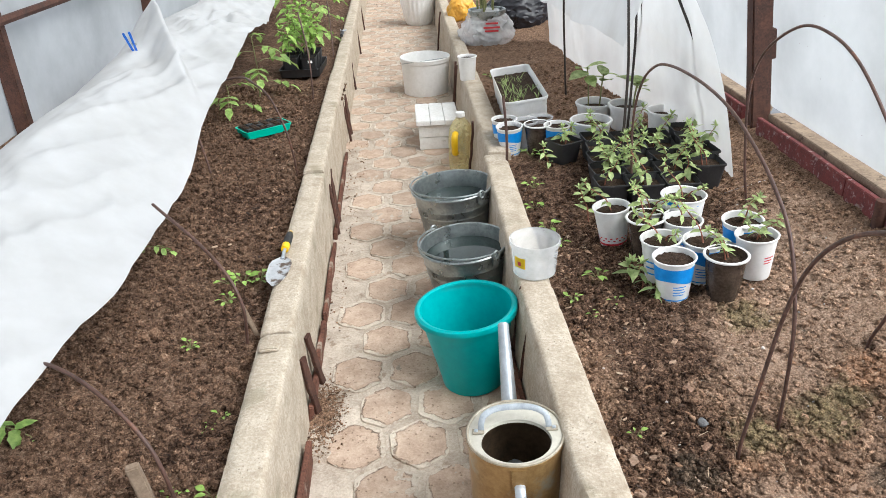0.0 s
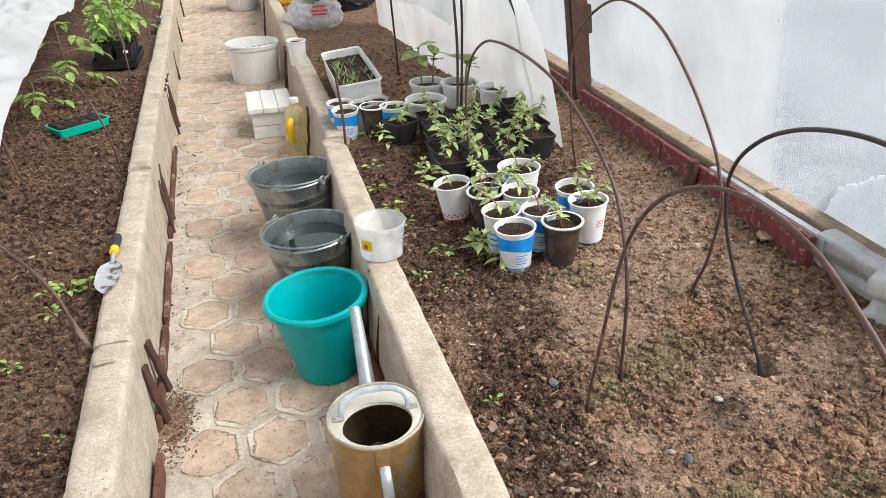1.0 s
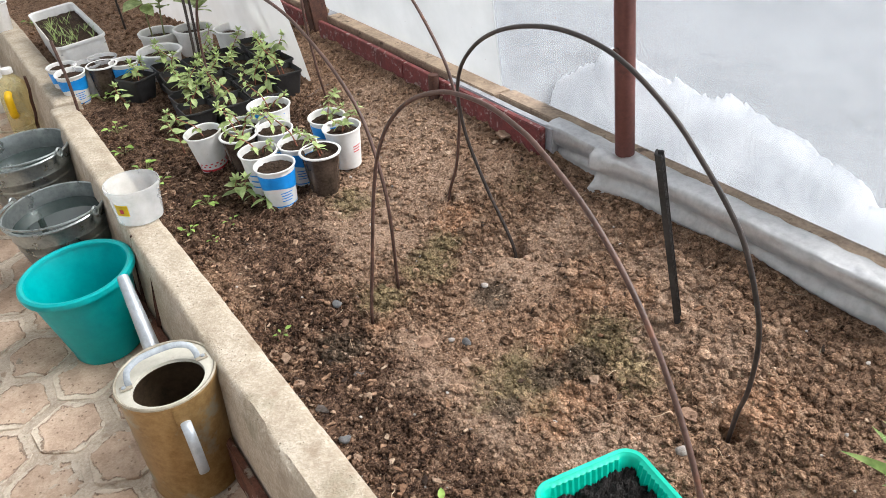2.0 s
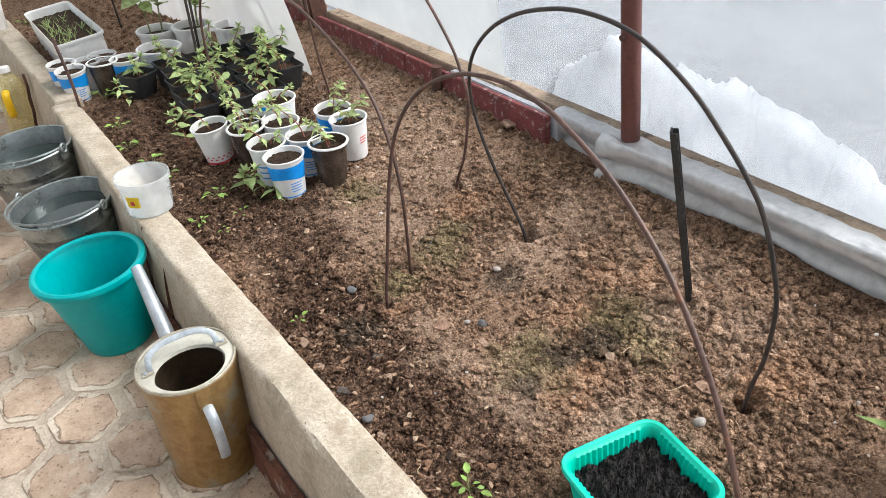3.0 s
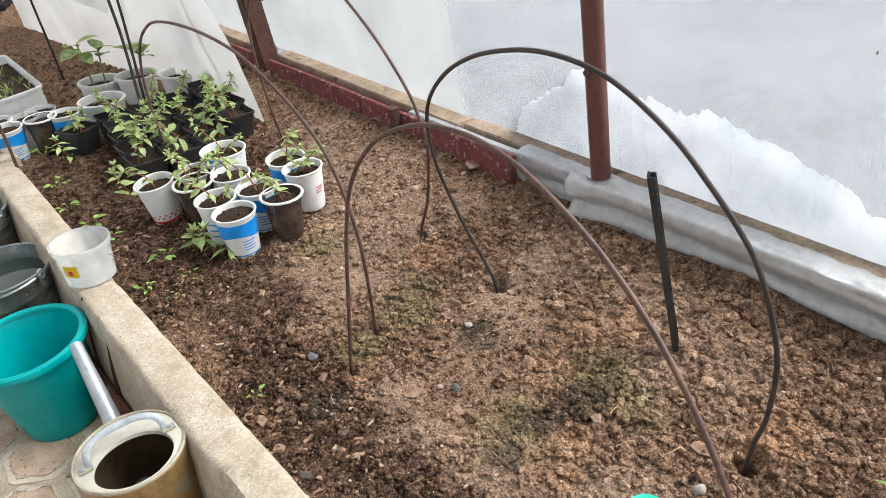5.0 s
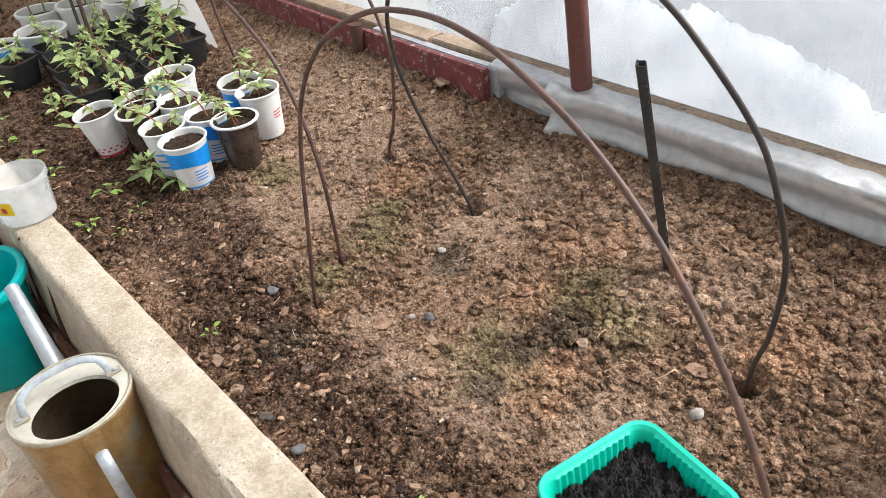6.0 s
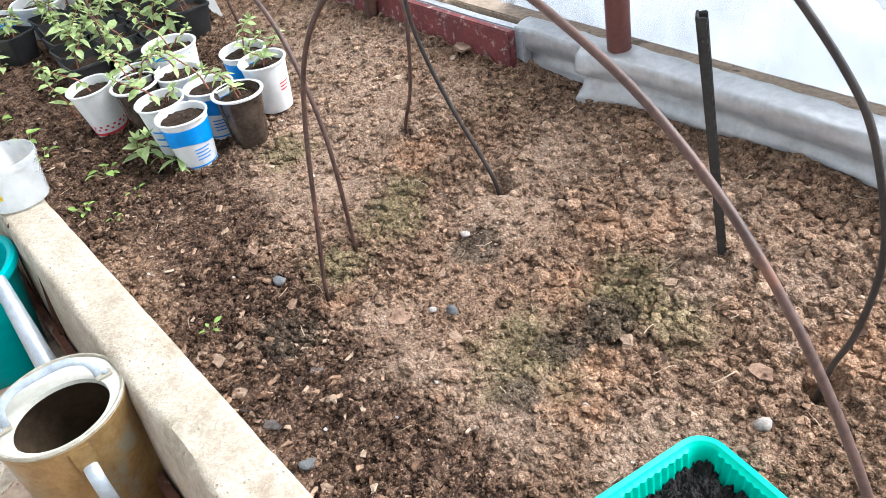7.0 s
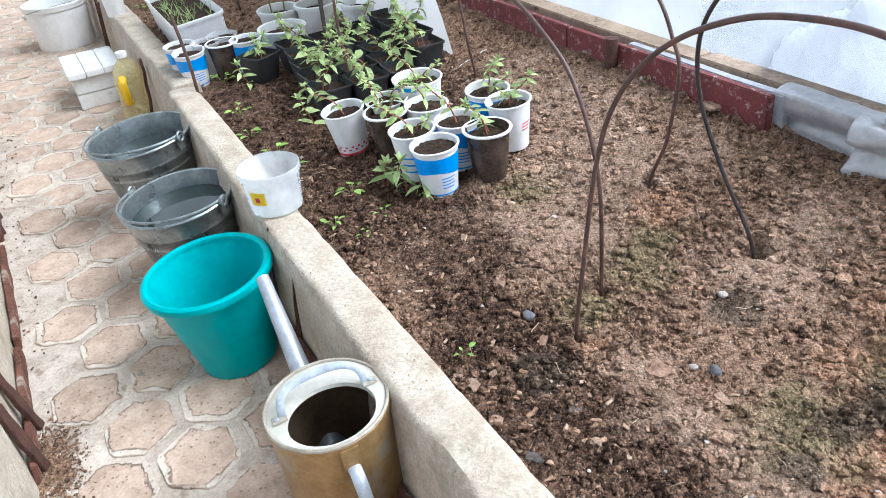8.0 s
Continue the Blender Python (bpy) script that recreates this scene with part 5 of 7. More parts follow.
def galvanised_bucket(x, y, turn, level, label, size=1.0):
    t = thing("steel_bucket", label, "bucket", "steel buckets of water", at=(x, y, PATH_Z), turn=turn)
    t.matrix_basis = pose(x + 0.012, y, PATH_Z + 0.006, 0, -4, 0) @ pose(0, 0, 0, 0, 0, turn)
    t.scale = (size, size, size)
    rt, rb, h = 0.141, 0.102, 0.25
    def rad(z):
        return rb + (rt - rb) * z / h
    prof = [(0.0, 0.012), (rb - 0.004, 0.012), (rb, 0.0), (rb + 0.002, 0.006)]
    for z in (0.04, 0.10, 0.165, 0.17, 0.175, 0.195, 0.2, 0.205, 0.23, h - 0.008):
        prof.append((rad(z) + (0.0025 if z in (0.17, 0.2) else 0), z))
    prof += [(rt + 0.005, h - 0.006), (rt + 0.007, h), (rt + 0.004, h + 0.004), (rt - 0.001, h + 0.002)]
    for z in (0.23, 0.205, 0.2, 0.17, 0.10, 0.02):
        prof.append((rad(z) - 0.002 + (0.002 if z in (0.17, 0.2) else 0), z))
    prof += [(rb - 0.006, 0.016), (0.0, 0.016)]
    part("body", lathe(prof, 56), GALV, t)
    wr = rad(level) - 0.003
    part("water", lathe([(0.0, level), (wr * 0.5, level + 0.0003), (wr, level)], 48), WATER, t, "clear still water")
    for s in (1, -1):
        part("ear", box(0.007, 0.026, 0.036, at=(s * (rt + 0.004), 0, h - 0.034), bevel=0.002), GALV, t)
        ring = [(s * (rt + 0.011), 0.011 * math.cos(a), h + 0.004 + 0.013 * math.sin(a)) for a in [i * math.pi / 6 for i in range(13)]]
        part("ear_ring", tube(ring, 0.0035, 6), GALV, t)
    part("handle", bucket_handle(rt + 0.006, h + 0.008, radians(4), 0, 0.0035), GALV, t, "thin wire handle")
    return t


galvanised_bucket(0.288, 2.532, -52, 0.209, "galvanised steel bucket nearly full of water on the path", 1.098)
galvanised_bucket(0.276, 3.03, -52, 0.194, "galvanised steel bucket three quarters full of water on the path", 1.175)


def teal_bucket(x, y):
    t = thing("plastic_bucket", "empty turquoise plastic bucket standing on the path", "bucket", at=(x, y, PATH_Z))
    t.matrix_basis = pose(x + 0.012, y, PATH_Z + 0.006, 0, -4, 0)
    rt, rb, h = 0.146, 0.099, 0.27
    prof = [(0.0, 0.008), (rb - 0.006, 0.006), (rb - 0.002, 0.0), (rb, 0.004), (rb + 0.003, 0.03), (rb + 0.024, 0.148), (rt - 0.004, h - 0.02), (rt, h - 0.02)]
    part("rim", lathe([(rt - 0.003, h - 0.016), (rt + 0.011, h - 0.017), (rt + 0.0135, h - 0.008), (rt + 0.011, h + 0.001), (rt + 0.003, h + 0.0045), (rt - 0.006, h + 0.001), (rt - 0.008, h - 0.006)], 64), TEAL, t, "wide rolled rim")
    prof += [(rt - 0.002, h - 0.006)]
    prof += [(rt - 0.008, h - 0.02), (rb + 0.02, 0.14), (rb - 0.002, 0.02), (rb - 0.01, 0.011), (0.0, 0.011)]
    part("body", lathe(prof, 64), TEAL, t)
    return t


teal_bucket(0.266, 2.11)


def watering_can(x, y, turn):
    """Tall tin can: closed cream top with a wide opening, arched top handle, side handle, long straight spout."""
    t = thing("watering_can", "old brass-coloured tin watering can with cream top on the path", "watering can", at=(x, y, PATH_Z), turn=turn)
    t.matrix_basis = pose(x, y, PATH_Z + 0.003, 0, -2, 0) @ pose(0, 0, 0, 0, 0, turn)
    t.scale = (1.13, 1.13, 1.13)
    r, h = 0.0965, 0.275
    body = [(0.0, 0.004), (r - 0.003, 0.004), (r, 0.0), (r + 0.002, 0.004), (r, 0.012), (r, 0.10), (r, 0.2), (r, h - 0.012), (r + 0.003, h - 0.01), (r + 0.003, h - 0.002), (r, h)]
    part("body", lathe(body, 56), CAN_BODY, t)
    # the top plate with an off-centre round opening
    n = 56
    ox, orad = -0.026, 0.0705
    rings = []
    for rr, zz, cx in ((r + 0.001, h - 0.003, 0), (r - 0.004, h + 0.001, 0), (None, h + 0.001, ox), (None, h - 0.006, ox)):
        ring = []
        for i in range(n):
            a = 2 * math.pi * i / n
            q = rr if rr else (orad if zz > h else orad - 0.0015)
            ring.append((cx + q * (1 if rr else 0.89) * math.cos(a), q * math.sin(a), zz))
        rings.append(ring)
    part("rim", lathe([(r - 0.002, h - 0.004), (r + 0.0025, h - 0.002), (r + 0.003, h + 0.002), (r + 0.001, h + 0.0045), (r - 0.0015, h + 0.004), (r - 0.003, h + 0.001)], 56), CAN_RIM, t, "rolled tin rim")
    part("top", loft(rings), CAN_TOP, t, "cream enamelled top with a round opening")
    inner = [(orad + 0.024, h - 0.004), (r - 0.003, h - 0.02), (r - 0.003, 0.01), (0.0, 0.008)]
    part("inside", lathe(inner, 40), CAN_IN, t, "dark rusty inside")
    # strap handle arched over the closed part of the top
    pts = [(0.006, -0.068, h + 0.004), (0.009, -0.067, h + 0.018), (0.018, -0.060, h + 0.031), (0.028, -0.036, h + 0.038), (0.031, 0.0, h + 0.039), (0.028, 0.036, h + 0.038), (0.018, 0.060, h + 0.031), (0.009, 0.067, h + 0.018), (0.006, 0.068, h + 0.004)]
    part("top_handle", tube(spline(pts, 5), 0.0062, 8, 0.3), HANDLE_GREY, t, "dull aluminium strap handle")
    for s in (1, -1):
        foot = part("handle_foot", box(0.016, 0.024, 0.003, at=(0.003, s * 0.074, h + 0.002), bevel=0.001), CAN_RIM, t)
        part("rivet", lathe([(0.0045, 0.0), (0.004, 0.002), (0.0, 0.003)], 10), ALU, foot).location = (0.003, s * 0.078, h + 0.0055)
    # side handle
    pts = [(-r - 0.002, 0, 0.228), (-r - 0.018, 0, 0.222), (-r - 0.034, 0, 0.196), (-r - 0.038, 0, 0.160), (-r - 0.032, 0, 0.125), (-r - 0.022, 0, 0.102)]
    part("side_handle", tube(spline(pts, 6), 0.0105, 8, 0.4), ALU, t, "dull aluminium strap handle")
    part("handle_foot", box(0.004, 0.03, 0.045, at=(-r - 0.002, 0, 0.222), bevel=0.001), CAN_BODY, t)
    # spout, rising away from the foot of the can
    pts = [(r - 0.006, 0, 0.085), (r + 0.06, 0, 0.128), (r + 0.17, 0, 0.205), (r + 0.292, 0, 0.281)]
    part("spout", tube(pts, [0.027, 0.021, 0.017, 0.0133], 16), ALU, t, "long tapered grey metal spout")
    return t


watering_can(0.340, 1.484, 87)


def plank_box(x, y, turn):
    t = thing("wooden_stool", "low white-painted wooden box with plank lid on the path", "stool", at=(x, y, PATH_Z), turn=turn)
    t.scale = (1.12, 1.12, 1.12)
    for i in range(3):
        part("lid_plank", box(0.0725, 0.335, 0.026, at=(-0.0745 + i * 0.0745, 0, 0.136), bevel=0.003, cuts=1, rough=0.001, seed=i), WHITE_PAINT, t)
    for s in (-1, 1):
        for k in range(2):
            part("side_board", box(0.195, 0.02, 0.064, at=(0, s * 0.14, 0.002 + k * 0.0665), bevel=0.003, cuts=1, rough=0.001, seed=k), WHITE_PAINT, t)
            part("end_board", box(0.02, 0.258, 0.064, at=(s * 0.087, 0, 0.002 + k * 0.0665), bevel=0.003, cuts=1, rough=0.001, seed=k + 3), WHITE_PAINT, t)
    return t


plank_box(0.245, 4.516, 0.8)


def oil_jug(x, y, turn):
    t = thing("oil_jug", "half-empty yellowish plastic oil jug with yellow handle on the path", "jug", at=(x, y, PATH_Z), turn=turn)
    t.scale = (1.118, 1.118, 1.118)
    rings = []
    for z, w, d, r in ((0.0, 0.10, 0.115, 0.03), (0.008, 0.112, 0.125, 0.035), (0.04, 0.116, 0.13, 0.035), (0.045, 0.112, 0.126, 0.035), (0.05, 0.116, 0.13, 0.035), (0.16, 0.116, 0.13, 0.035), (0.205, 0.105, 0.12, 0.045), (0.235, 0.075, 0.085, 0.036), (0.25, 0.045, 0.045, 0.022), (0.262, 0.04, 0.04, 0.0195)):
        rings.append([(px, py, z) for px, py in rounded_rect(w, d, r)])
    part("body", loft(rings, True, True), OIL_BOTTLE, t)
    part("cap", lathe([(0.0, 0.283), (0.021, 0.283), (0.0225, 0.28), (0.0225, 0.262), (0.0, 0.262)], 24), WHITE_PLASTIC, t, "pale plastic cap")
    pts = [(-0.02, -0.055, 0.195), (-0.022, -0.085, 0.185), (-0.022, -0.092, 0.15), (-0.022, -0.088, 0.11), (-0.02, -0.06, 0.098)]
    part("handle", tube(spline(pts, 6), 0.0155, 10, 0.8), YELLOW, t, "bright yellow handle")
    return t


oil_jug(0.362, 4.02, -8)


def white_pail(x, y, rt, rb, h, label, handle=True, ribs=False):
    t = thing("white_pail", label, "bucket", at=(x, y, PATH_Z))
    t.scale = (1.133, 1.133, 1.133)
    prof = [(0.0, 0.006), (rb - 0.003, 0.004), (rb, 0.0), (rb + 0.002, 0.006)]
    prof += [(rb + (rt - rb) * k / 6, h * k / 6) for k in range(1, 6)]
    prof += [(rt - 0.004, h - 0.03), (rt + 0.003, h - 0.028), (rt + 0.004, h - 0.012), (rt + 0.006, h - 0.004), (rt + 0.003, h), (rt - 0.003, h - 0.002), (rt - 0.005, h - 0.03), (rb + (rt - rb) * 0.5 - 0.003, h * 0.5), (rb - 0.002, 0.01), (0.0, 0.01)]
    part("body", lathe(prof, 56), WHITE_PLASTIC, t)
    if handle:
        pts = []
        for i in range(17):
            a = math.pi * i / 16
            pts.append(Matrix.Rotation(radians(25), 3, 'Z') @ Vector(((rt + 0.006) * math.cos(a), -(rt + 0.004) * math.sin(a) * 0.97, h - 0.03 + 0.035 * math.sin(a))))
        part("handle", tube(pts, 0.0025, 6), GALV, t, "thin wire handle")
    return t


white_pail(0.205, 5.672, 0.157, 0.143, 0.235, "large dirty white plastic pail standing on the path")
pot_far = thing("flower_pot", "white fluted plastic flower pot standing on the path", "flower pot", at=(0.187, 8.511, PATH_Z))
pot_far.scale = (1.155, 1.155, 1.155)
rings = []
for z, r in ((0.0, 0.11), (0.01, 0.118), (0.05, 0.13), (0.2, 0.162), (0.27, 0.172), (0.28, 0.18), (0.31, 0.182), (0.31, 0.17), (0.26, 0.16)):
    rings.append([((r + (0.004 * math.cos(24 * a) if 0.02 < z < 0.26 else 0)) * math.cos(a), (r + (0.004 * math.cos(24 * a) if 0.02 < z < 0.26 else 0)) * math.sin(a), z) for a in [2 * math.pi * i / 144 for i in range(144)]])
part("pot", loft(rings, True), WHITE_PLASTIC, pot_far)
part("soil", lathe([(0.0, 0.265), (0.08, 0.268), (0.16, 0.262)], 30), POTTING, pot_far)

# ---- plants ----


def leaf_shape(length, width, fold=0.25, droop=0.2, n=5, wave=0.0):
    """Verts and faces of one leaf along +x, folded at its rib."""
    v, f = [], []
    for i in range(n + 1):
        s = i / n
        w = width * 0.5 * math.sin(math.pi * min(1, s * 0.96 + 0.04)) ** 0.8 * (1.15 - 0.4 * s)
        if wave:
            w *= 1 + wave * (1 if i % 2 else -1)
        x, z = length * s, -droop * length * s * s
        v += [(x, -w, z + fold * w), (x, 0, z), (x, w, z + fold * w)]
    for i in range(n):
        a, b = i * 3, i * 3 + 3
        f += [(a, b, b + 1, a + 1), (a + 1, b + 1, b + 2, a + 2)]
    return v, f


def add_leaf(V, F, at, yaw, pitch, length, width, roll=0.0, droop=0.25, wave=0.0, fold=0.25):
    m = Matrix.Translation(at) @ pose(0, 0, 0, 0, 0, yaw) @ pose(0, 0, 0, 0, -pitch, 0) @ pose(0, 0, 0, roll, 0, 0)
    v, f = leaf_shape(length, width, fold, droop, 5, wave)
    b = len(V)
    V += [tuple(m @ Vector(p)) for p in v]
    F += [tuple(k + b for k in q) for q in f]


def seedling(parent, z0, height, r, leaf=0.045, pairs=5, stem=None, leaf_mat=None, lean=0.15, x=0.0, y=0.0, broad=0.42, name="leaf"):
    """A stem with crossed pairs of leaves, denser at the tip."""
    a = r.uniform(0, 6.28)
    bx, by = lean * math.cos(a), lean * math.sin(a)
    pts = [(x, y, z0 - 0.004), (x + bx * height * 0.2, y + by * height * 0.2, z0 + height * 0.4), (x + bx * height * 0.7 + r.uniform(-1, 1) * 0.01, y + by * height * 0.7 + r.uniform(-1, 1) * 0.01, z0 + height * 0.75), (x + bx * height, y + by * height, z0 + height)]
    line = spline(pts, 5)
    part("stem", tube(line, [0.0026 - 0.0014 * i / (len(line) - 1) for i in range(len(line))], 5), stem or RED_STEM, parent)
    yaw = r.uniform(0, 360)
    for k in range(pairs):
        s = 0.32 + 0.68 * (k / max(1, pairs - 1)) ** 0.8
        p = line[min(len(line) - 1, int(s * (len(line) - 1)))]
        l = leaf * (1.0 - 0.5 * max(0, s - 0.55) / 0.45) * r.uniform(0.8, 1.15)
        for q in range(2):
            V, F = [], []
            add_leaf(V, F, p, yaw + 180 * q + r.uniform(-28, 28), r.uniform(-25, 35) + 30 * max(0, s - 0.6), l * r.uniform(0.65, 1.15), l * broad * r.uniform(0.8, 1.2), r.uniform(-35, 35), r.uniform(0.2, 0.7), 0.08)
            part(name, (V, F), leaf_mat or LEAF, parent)
        yaw += 90 + r.uniform(-12, 12)
    V, F = [], []
    for q in range(5):
        add_leaf(V, F, line[-1], yaw + 72 * q, r.uniform(35, 70), leaf * 0.5, leaf * 0.22, 0, 0.1)
    part("shoot_tip", (V, F), leaf_mat or LEAF, parent)


def sprout(x, y, size, r, label, leaf_mat=None, n=5, z=None, broad=0.62):
    """A small weed or seedling growing from the bed."""
    t = thing("sprout", label, "seedling", "small sprouts", at=(x, y, (soil_z(x, y) if z is None else z) - 0.003))
    for i in range(n):
        a = 360 * i / n + r.uniform(-20, 20)
        l = size * r.uniform(0.6, 1.1)
        up = r.uniform(30, 65)
        tip = Vector((math.cos(radians(a)) * math.cos(radians(up)), math.sin(radians(a)) * math.cos(radians(up)), math.sin(radians(up)))) * l
        part("stem", tube([(0, 0, 0), tip * 0.5, tip], 0.0012, 4), STEM, t)
        V, F = [], []
        add_leaf(V, F, tip, a, r.uniform(0, 25), l * 0.75, l * 0.75 * broad, r.uniform(-20, 20), 0.25)
        part("leaf", (V, F), leaf_mat or LEAF_YOUNG, t)
    return t


# ---- cups and pots in the right bed ----
RT, RB, CH = 0.0575, 0.043, 0.135


def shell_band(z0, z1, seg=36, out=0.0008, wave=0.0, h=CH, rt=RT, rb=RB, a0=0.0, a1=360.0):
    """A printed band round a cup; wave: how far its lower edge swings."""
    n = max(3, int(seg * (a1 - a0) / 360))
    lo, hi = [], []
    for i in range(n + 1):
        a = radians(a0 + (a1 - a0) * i / n)
        zz = z0 + wave * math.sin(2 * a)
        for row, z in ((lo, zz), (hi, z1)):
            r = rb + (rt - rb) * z / h + out
            row.append((r * math.cos(a), r * math.sin(a), z))
    verts = lo + hi
    m = n + 1
    return verts, [(i, i + 1, m + i + 1, m + i) for i in range(n)]


def cup(x, y, kind, r, plant=True, size=1.0, tip=(0.0, 0.0)):
    labels = {"blue": "white plastic cup with blue band, filled with soil", "red": "white plastic cup with red dotted band, filled with soil",
              "dark": "clear plastic cup showing dark soil inside", "white": "plain white plastic cup filled with soil", "big": "tall white plastic pot with blue rim, filled with soil",
              "stripe": "white plastic cup with blue print lines, filled with soil", "text": "white plastic cup with small red print, filled with soil", "clear": "cloudy clear plastic cup, half full of soil"}
    base = soil_z(x, y, False) - 0.004
    turn = r.uniform(-8, 28) if kind in ("blue", "stripe") else r.uniform(-20, 20)
    t = thing("potted_seedling" if plant else "planting_cup", labels[kind], "potted plant" if plant else "cup", "seedling cups", at=(x, y, base))
    t.matrix_basis = pose(x, y, base + 0.03 * abs(math.sin(radians(tip[1]))), tip[0], tip[1], 0) @ pose(0, 0, 0, 0, 0, turn)
    s = size
    h, rt, rb = CH * s, RT * s, RB * s
    prof = [(0.0, 0.003), (rb - 0.003, 0.003), (rb - 0.001, 0.0), (rb, 0.003), (rb + (rt - rb) * 0.5, h * 0.5), (rt, h - 0.006), (rt + 0.0035, h - 0.005), (rt + 0.0045, h - 0.001), (rt + 0.002, h + 0.001), (rt - 0.0015, h - 0.001), (rt - 0.003, h - 0.03), (rb, 0.03)]
    main = {"dark": DARK_CUP, "clear": TUB_CLEAR}.get(kind, WHITE_PLASTIC)
    part("cup", lathe(prof, 36, wobble=0.008, seed=int(x * 991)), main, t)
    if kind == "dark":
        part("rim", lathe([(rt - 0.002, h - 0.002), (rt + 0.005, h - 0.004), (rt + 0.006, h + 0.0005), (rt + 0.002, h + 0.003), (rt - 0.002, h + 0.001)], 36), WHITE_PLASTIC, t, "pale rim")
    top = h - r.uniform(0.012, 0.024)
    sr = rb + (rt - rb) * top / h - 0.0025
    bm = lathe([(0.0, top + 0.003)] + [(sr * k / 9, top + 0.004 - 0.006 * (k / 9) ** 2) for k in range(1, 10)], 36)
    for v in bm.verts:
        v.co.z += 0.004 * noise.noise(v.co * 120 + Vector((x * 50, y * 50, 0))) + 0.004 * noise.noise(v.co * 330)
    part("soil", bm, POTTING, t)
    if kind == "blue":
        part("blue_band", shell_band(0.070 * s, 0.117 * s, out=0.0016, wave=0.007 * s, h=h, rt=rt, rb=rb), BLUE_PRINT, t, "printed blue band")
        part("blue_ring", shell_band(0.011 * s, 0.015 * s, h=h, rt=rt, rb=rb), BLUE_PRINT, t)
        for k in range(4):
            part("print_line", shell_band((0.030 + 0.009 * k) * s, (0.033 + 0.009 * k) * s, h=h, rt=rt, rb=rb, a0=238, a1=276 + 6 * (k % 2)), BLUE_PRINT, t)
    elif kind == "red":
        part("red_band", shell_band(0.008 * s, 0.016 * s, h=h, rt=rt, rb=rb), RED_PRINT, t, "printed red band")
        for row in range(2):
            for k in range(16):
                a = k * 22.5 + row * 11
                part("red_dot", shell_band((0.024 + 0.009 * row) * s, (0.029 + 0.009 * row) * s, 72, h=h, rt=rt, rb=rb, a0=a, a1=a + 9), RED_PRINT, t)
    elif kind == "big":
        part("blue_band", shell_band(h - 0.02, h - 0.008, h=h, rt=rt, rb=rb, a0=20, a1=300), BLUE_PRINT, t, "printed blue band")
    elif kind == "stripe":
        for k in range(3):
            part("print_line", shell_band((0.03 + 0.02 * k) * s, (0.035 + 0.02 * k) * s, h=h, rt=rt, rb=rb, a0=200, a1=285), BLUE_PRINT, t)
    elif kind == "text":
        for k in range(3):
            part("print_line", shell_band((0.058 + 0.009 * k) * s, (0.0615 + 0.009 * k) * s, h=h, rt=rt, rb=rb, a0=272, a1=298 + 5 * k), RED_PRINT, t)
    if plant:
        seedling(t, top, r.uniform(0.07, 0.13), r, 0.038, 7, lean=0.75, broad=0.46)
        if r.random() < 0.6:
            seedling(t, top, r.uniform(0.04, 0.08), r, 0.030, 5, lean=1.1, x=0.016, y=0.01, broad=0.44)
    return t


cup_rng = random.Random(21)
CUPS = (
    ("red", 0.778, 2.386, (0, -7), True),
    ("dark", 0.854, 2.276, (0, -4), True),
    ("white", 0.884, 2.351, (0, -1), True),
    ("big", 0.992, 2.362, (0, -1), True),
    ("stripe", 0.951, 2.236, (0, -1), True),
    ("stripe", 0.853, 2.125, (0, -3), True),
    ("blue", 0.855, 2.007, (0, -3), False),
    ("blue", 0.963, 2.089, (0, -1), True),
    ("dark", 0.990, 1.987, (0, -1), True),
    ("text", 1.120, 2.078, (0, -4), True),
    ("blue", 1.119, 2.188, (2, -3), True),
    ("blue", 0.555, 3.392, (3, -3), False),
    ("blue", 0.541, 3.503, (0, -1), False),
    ("clear", 0.633, 3.445, (0, -1), False),
    ("dark", 0.676, 3.373, (0, -1), False),
    ("clear", 0.701, 3.469, (0, -1), False),
    ("blue", 0.759, 3.338, (0, -1), False),
)
for kind, cx, cy, tip, plant in CUPS:
    cup(cx, cy, kind, cup_rng, plant, 1.2 if kind == "big" else 1.0, tip)


def square_pot(x, y, turn, r, tall=0.105, w=0.118, plants=1):
    t = thing("potted_seedling", "black square plastic pot with a green seedling in dark soil", "potted plant", "black seedling pots", at=(x, y, soil_z(x, y, False) - 0.006), turn=turn)
    rings = []
    for z, k in ((0.0, 0.72), (0.004, 0.76), (tall - 0.008, 0.97), (tall - 0.007, 1.03), (tall, 1.03), (tall + 0.001, 0.99), (tall - 0.025, 0.93)):
        rings.append([(px, py, z) for px, py in rounded_rect(w * k, w * k, 0.012, 3)])
    part("pot", loft(rings, True), BLACK_PLASTIC, t)
    top = tall - 0.02
    bm = bmesh.new()
    bmesh.ops.create_grid(bm, x_segments=8, y_segments=8, size=w * 0.465)
    for v in bm.verts:
        v.co.z = top + 0.005 * noise.noise(Vector((v.co.x * 90 + x * 37, v.co.y * 90 + y * 37, 0)))
    part("soil", bm, POTTING, t)
    for k in range(plants + (r.random() < 0.45)):
        seedling(t, top, r.uniform(0.07, 0.14), r, 0.052, 6, x=r.uniform(-0.03, 0.03), y=r.uniform(-0.02, 0.02), lean=0.55, broad=0.45)
    return t


for j in range(5):
    for i in range(3 if j == 0 else 4):
        px = 0.849 + i * 0.117 + j * 0.014 + rng.uniform(-0.006, 0.006)
        py = 2.719 + j * 0.125 - i * 0.029 + rng.uniform(-0.006, 0.006)
        square_pot(px, py, rng.uniform(-5, 5), rng, plants=1 if rng.random() < 0.9 else 0)
square_pot(0.763, 3.219, 30, rng, plants=1)


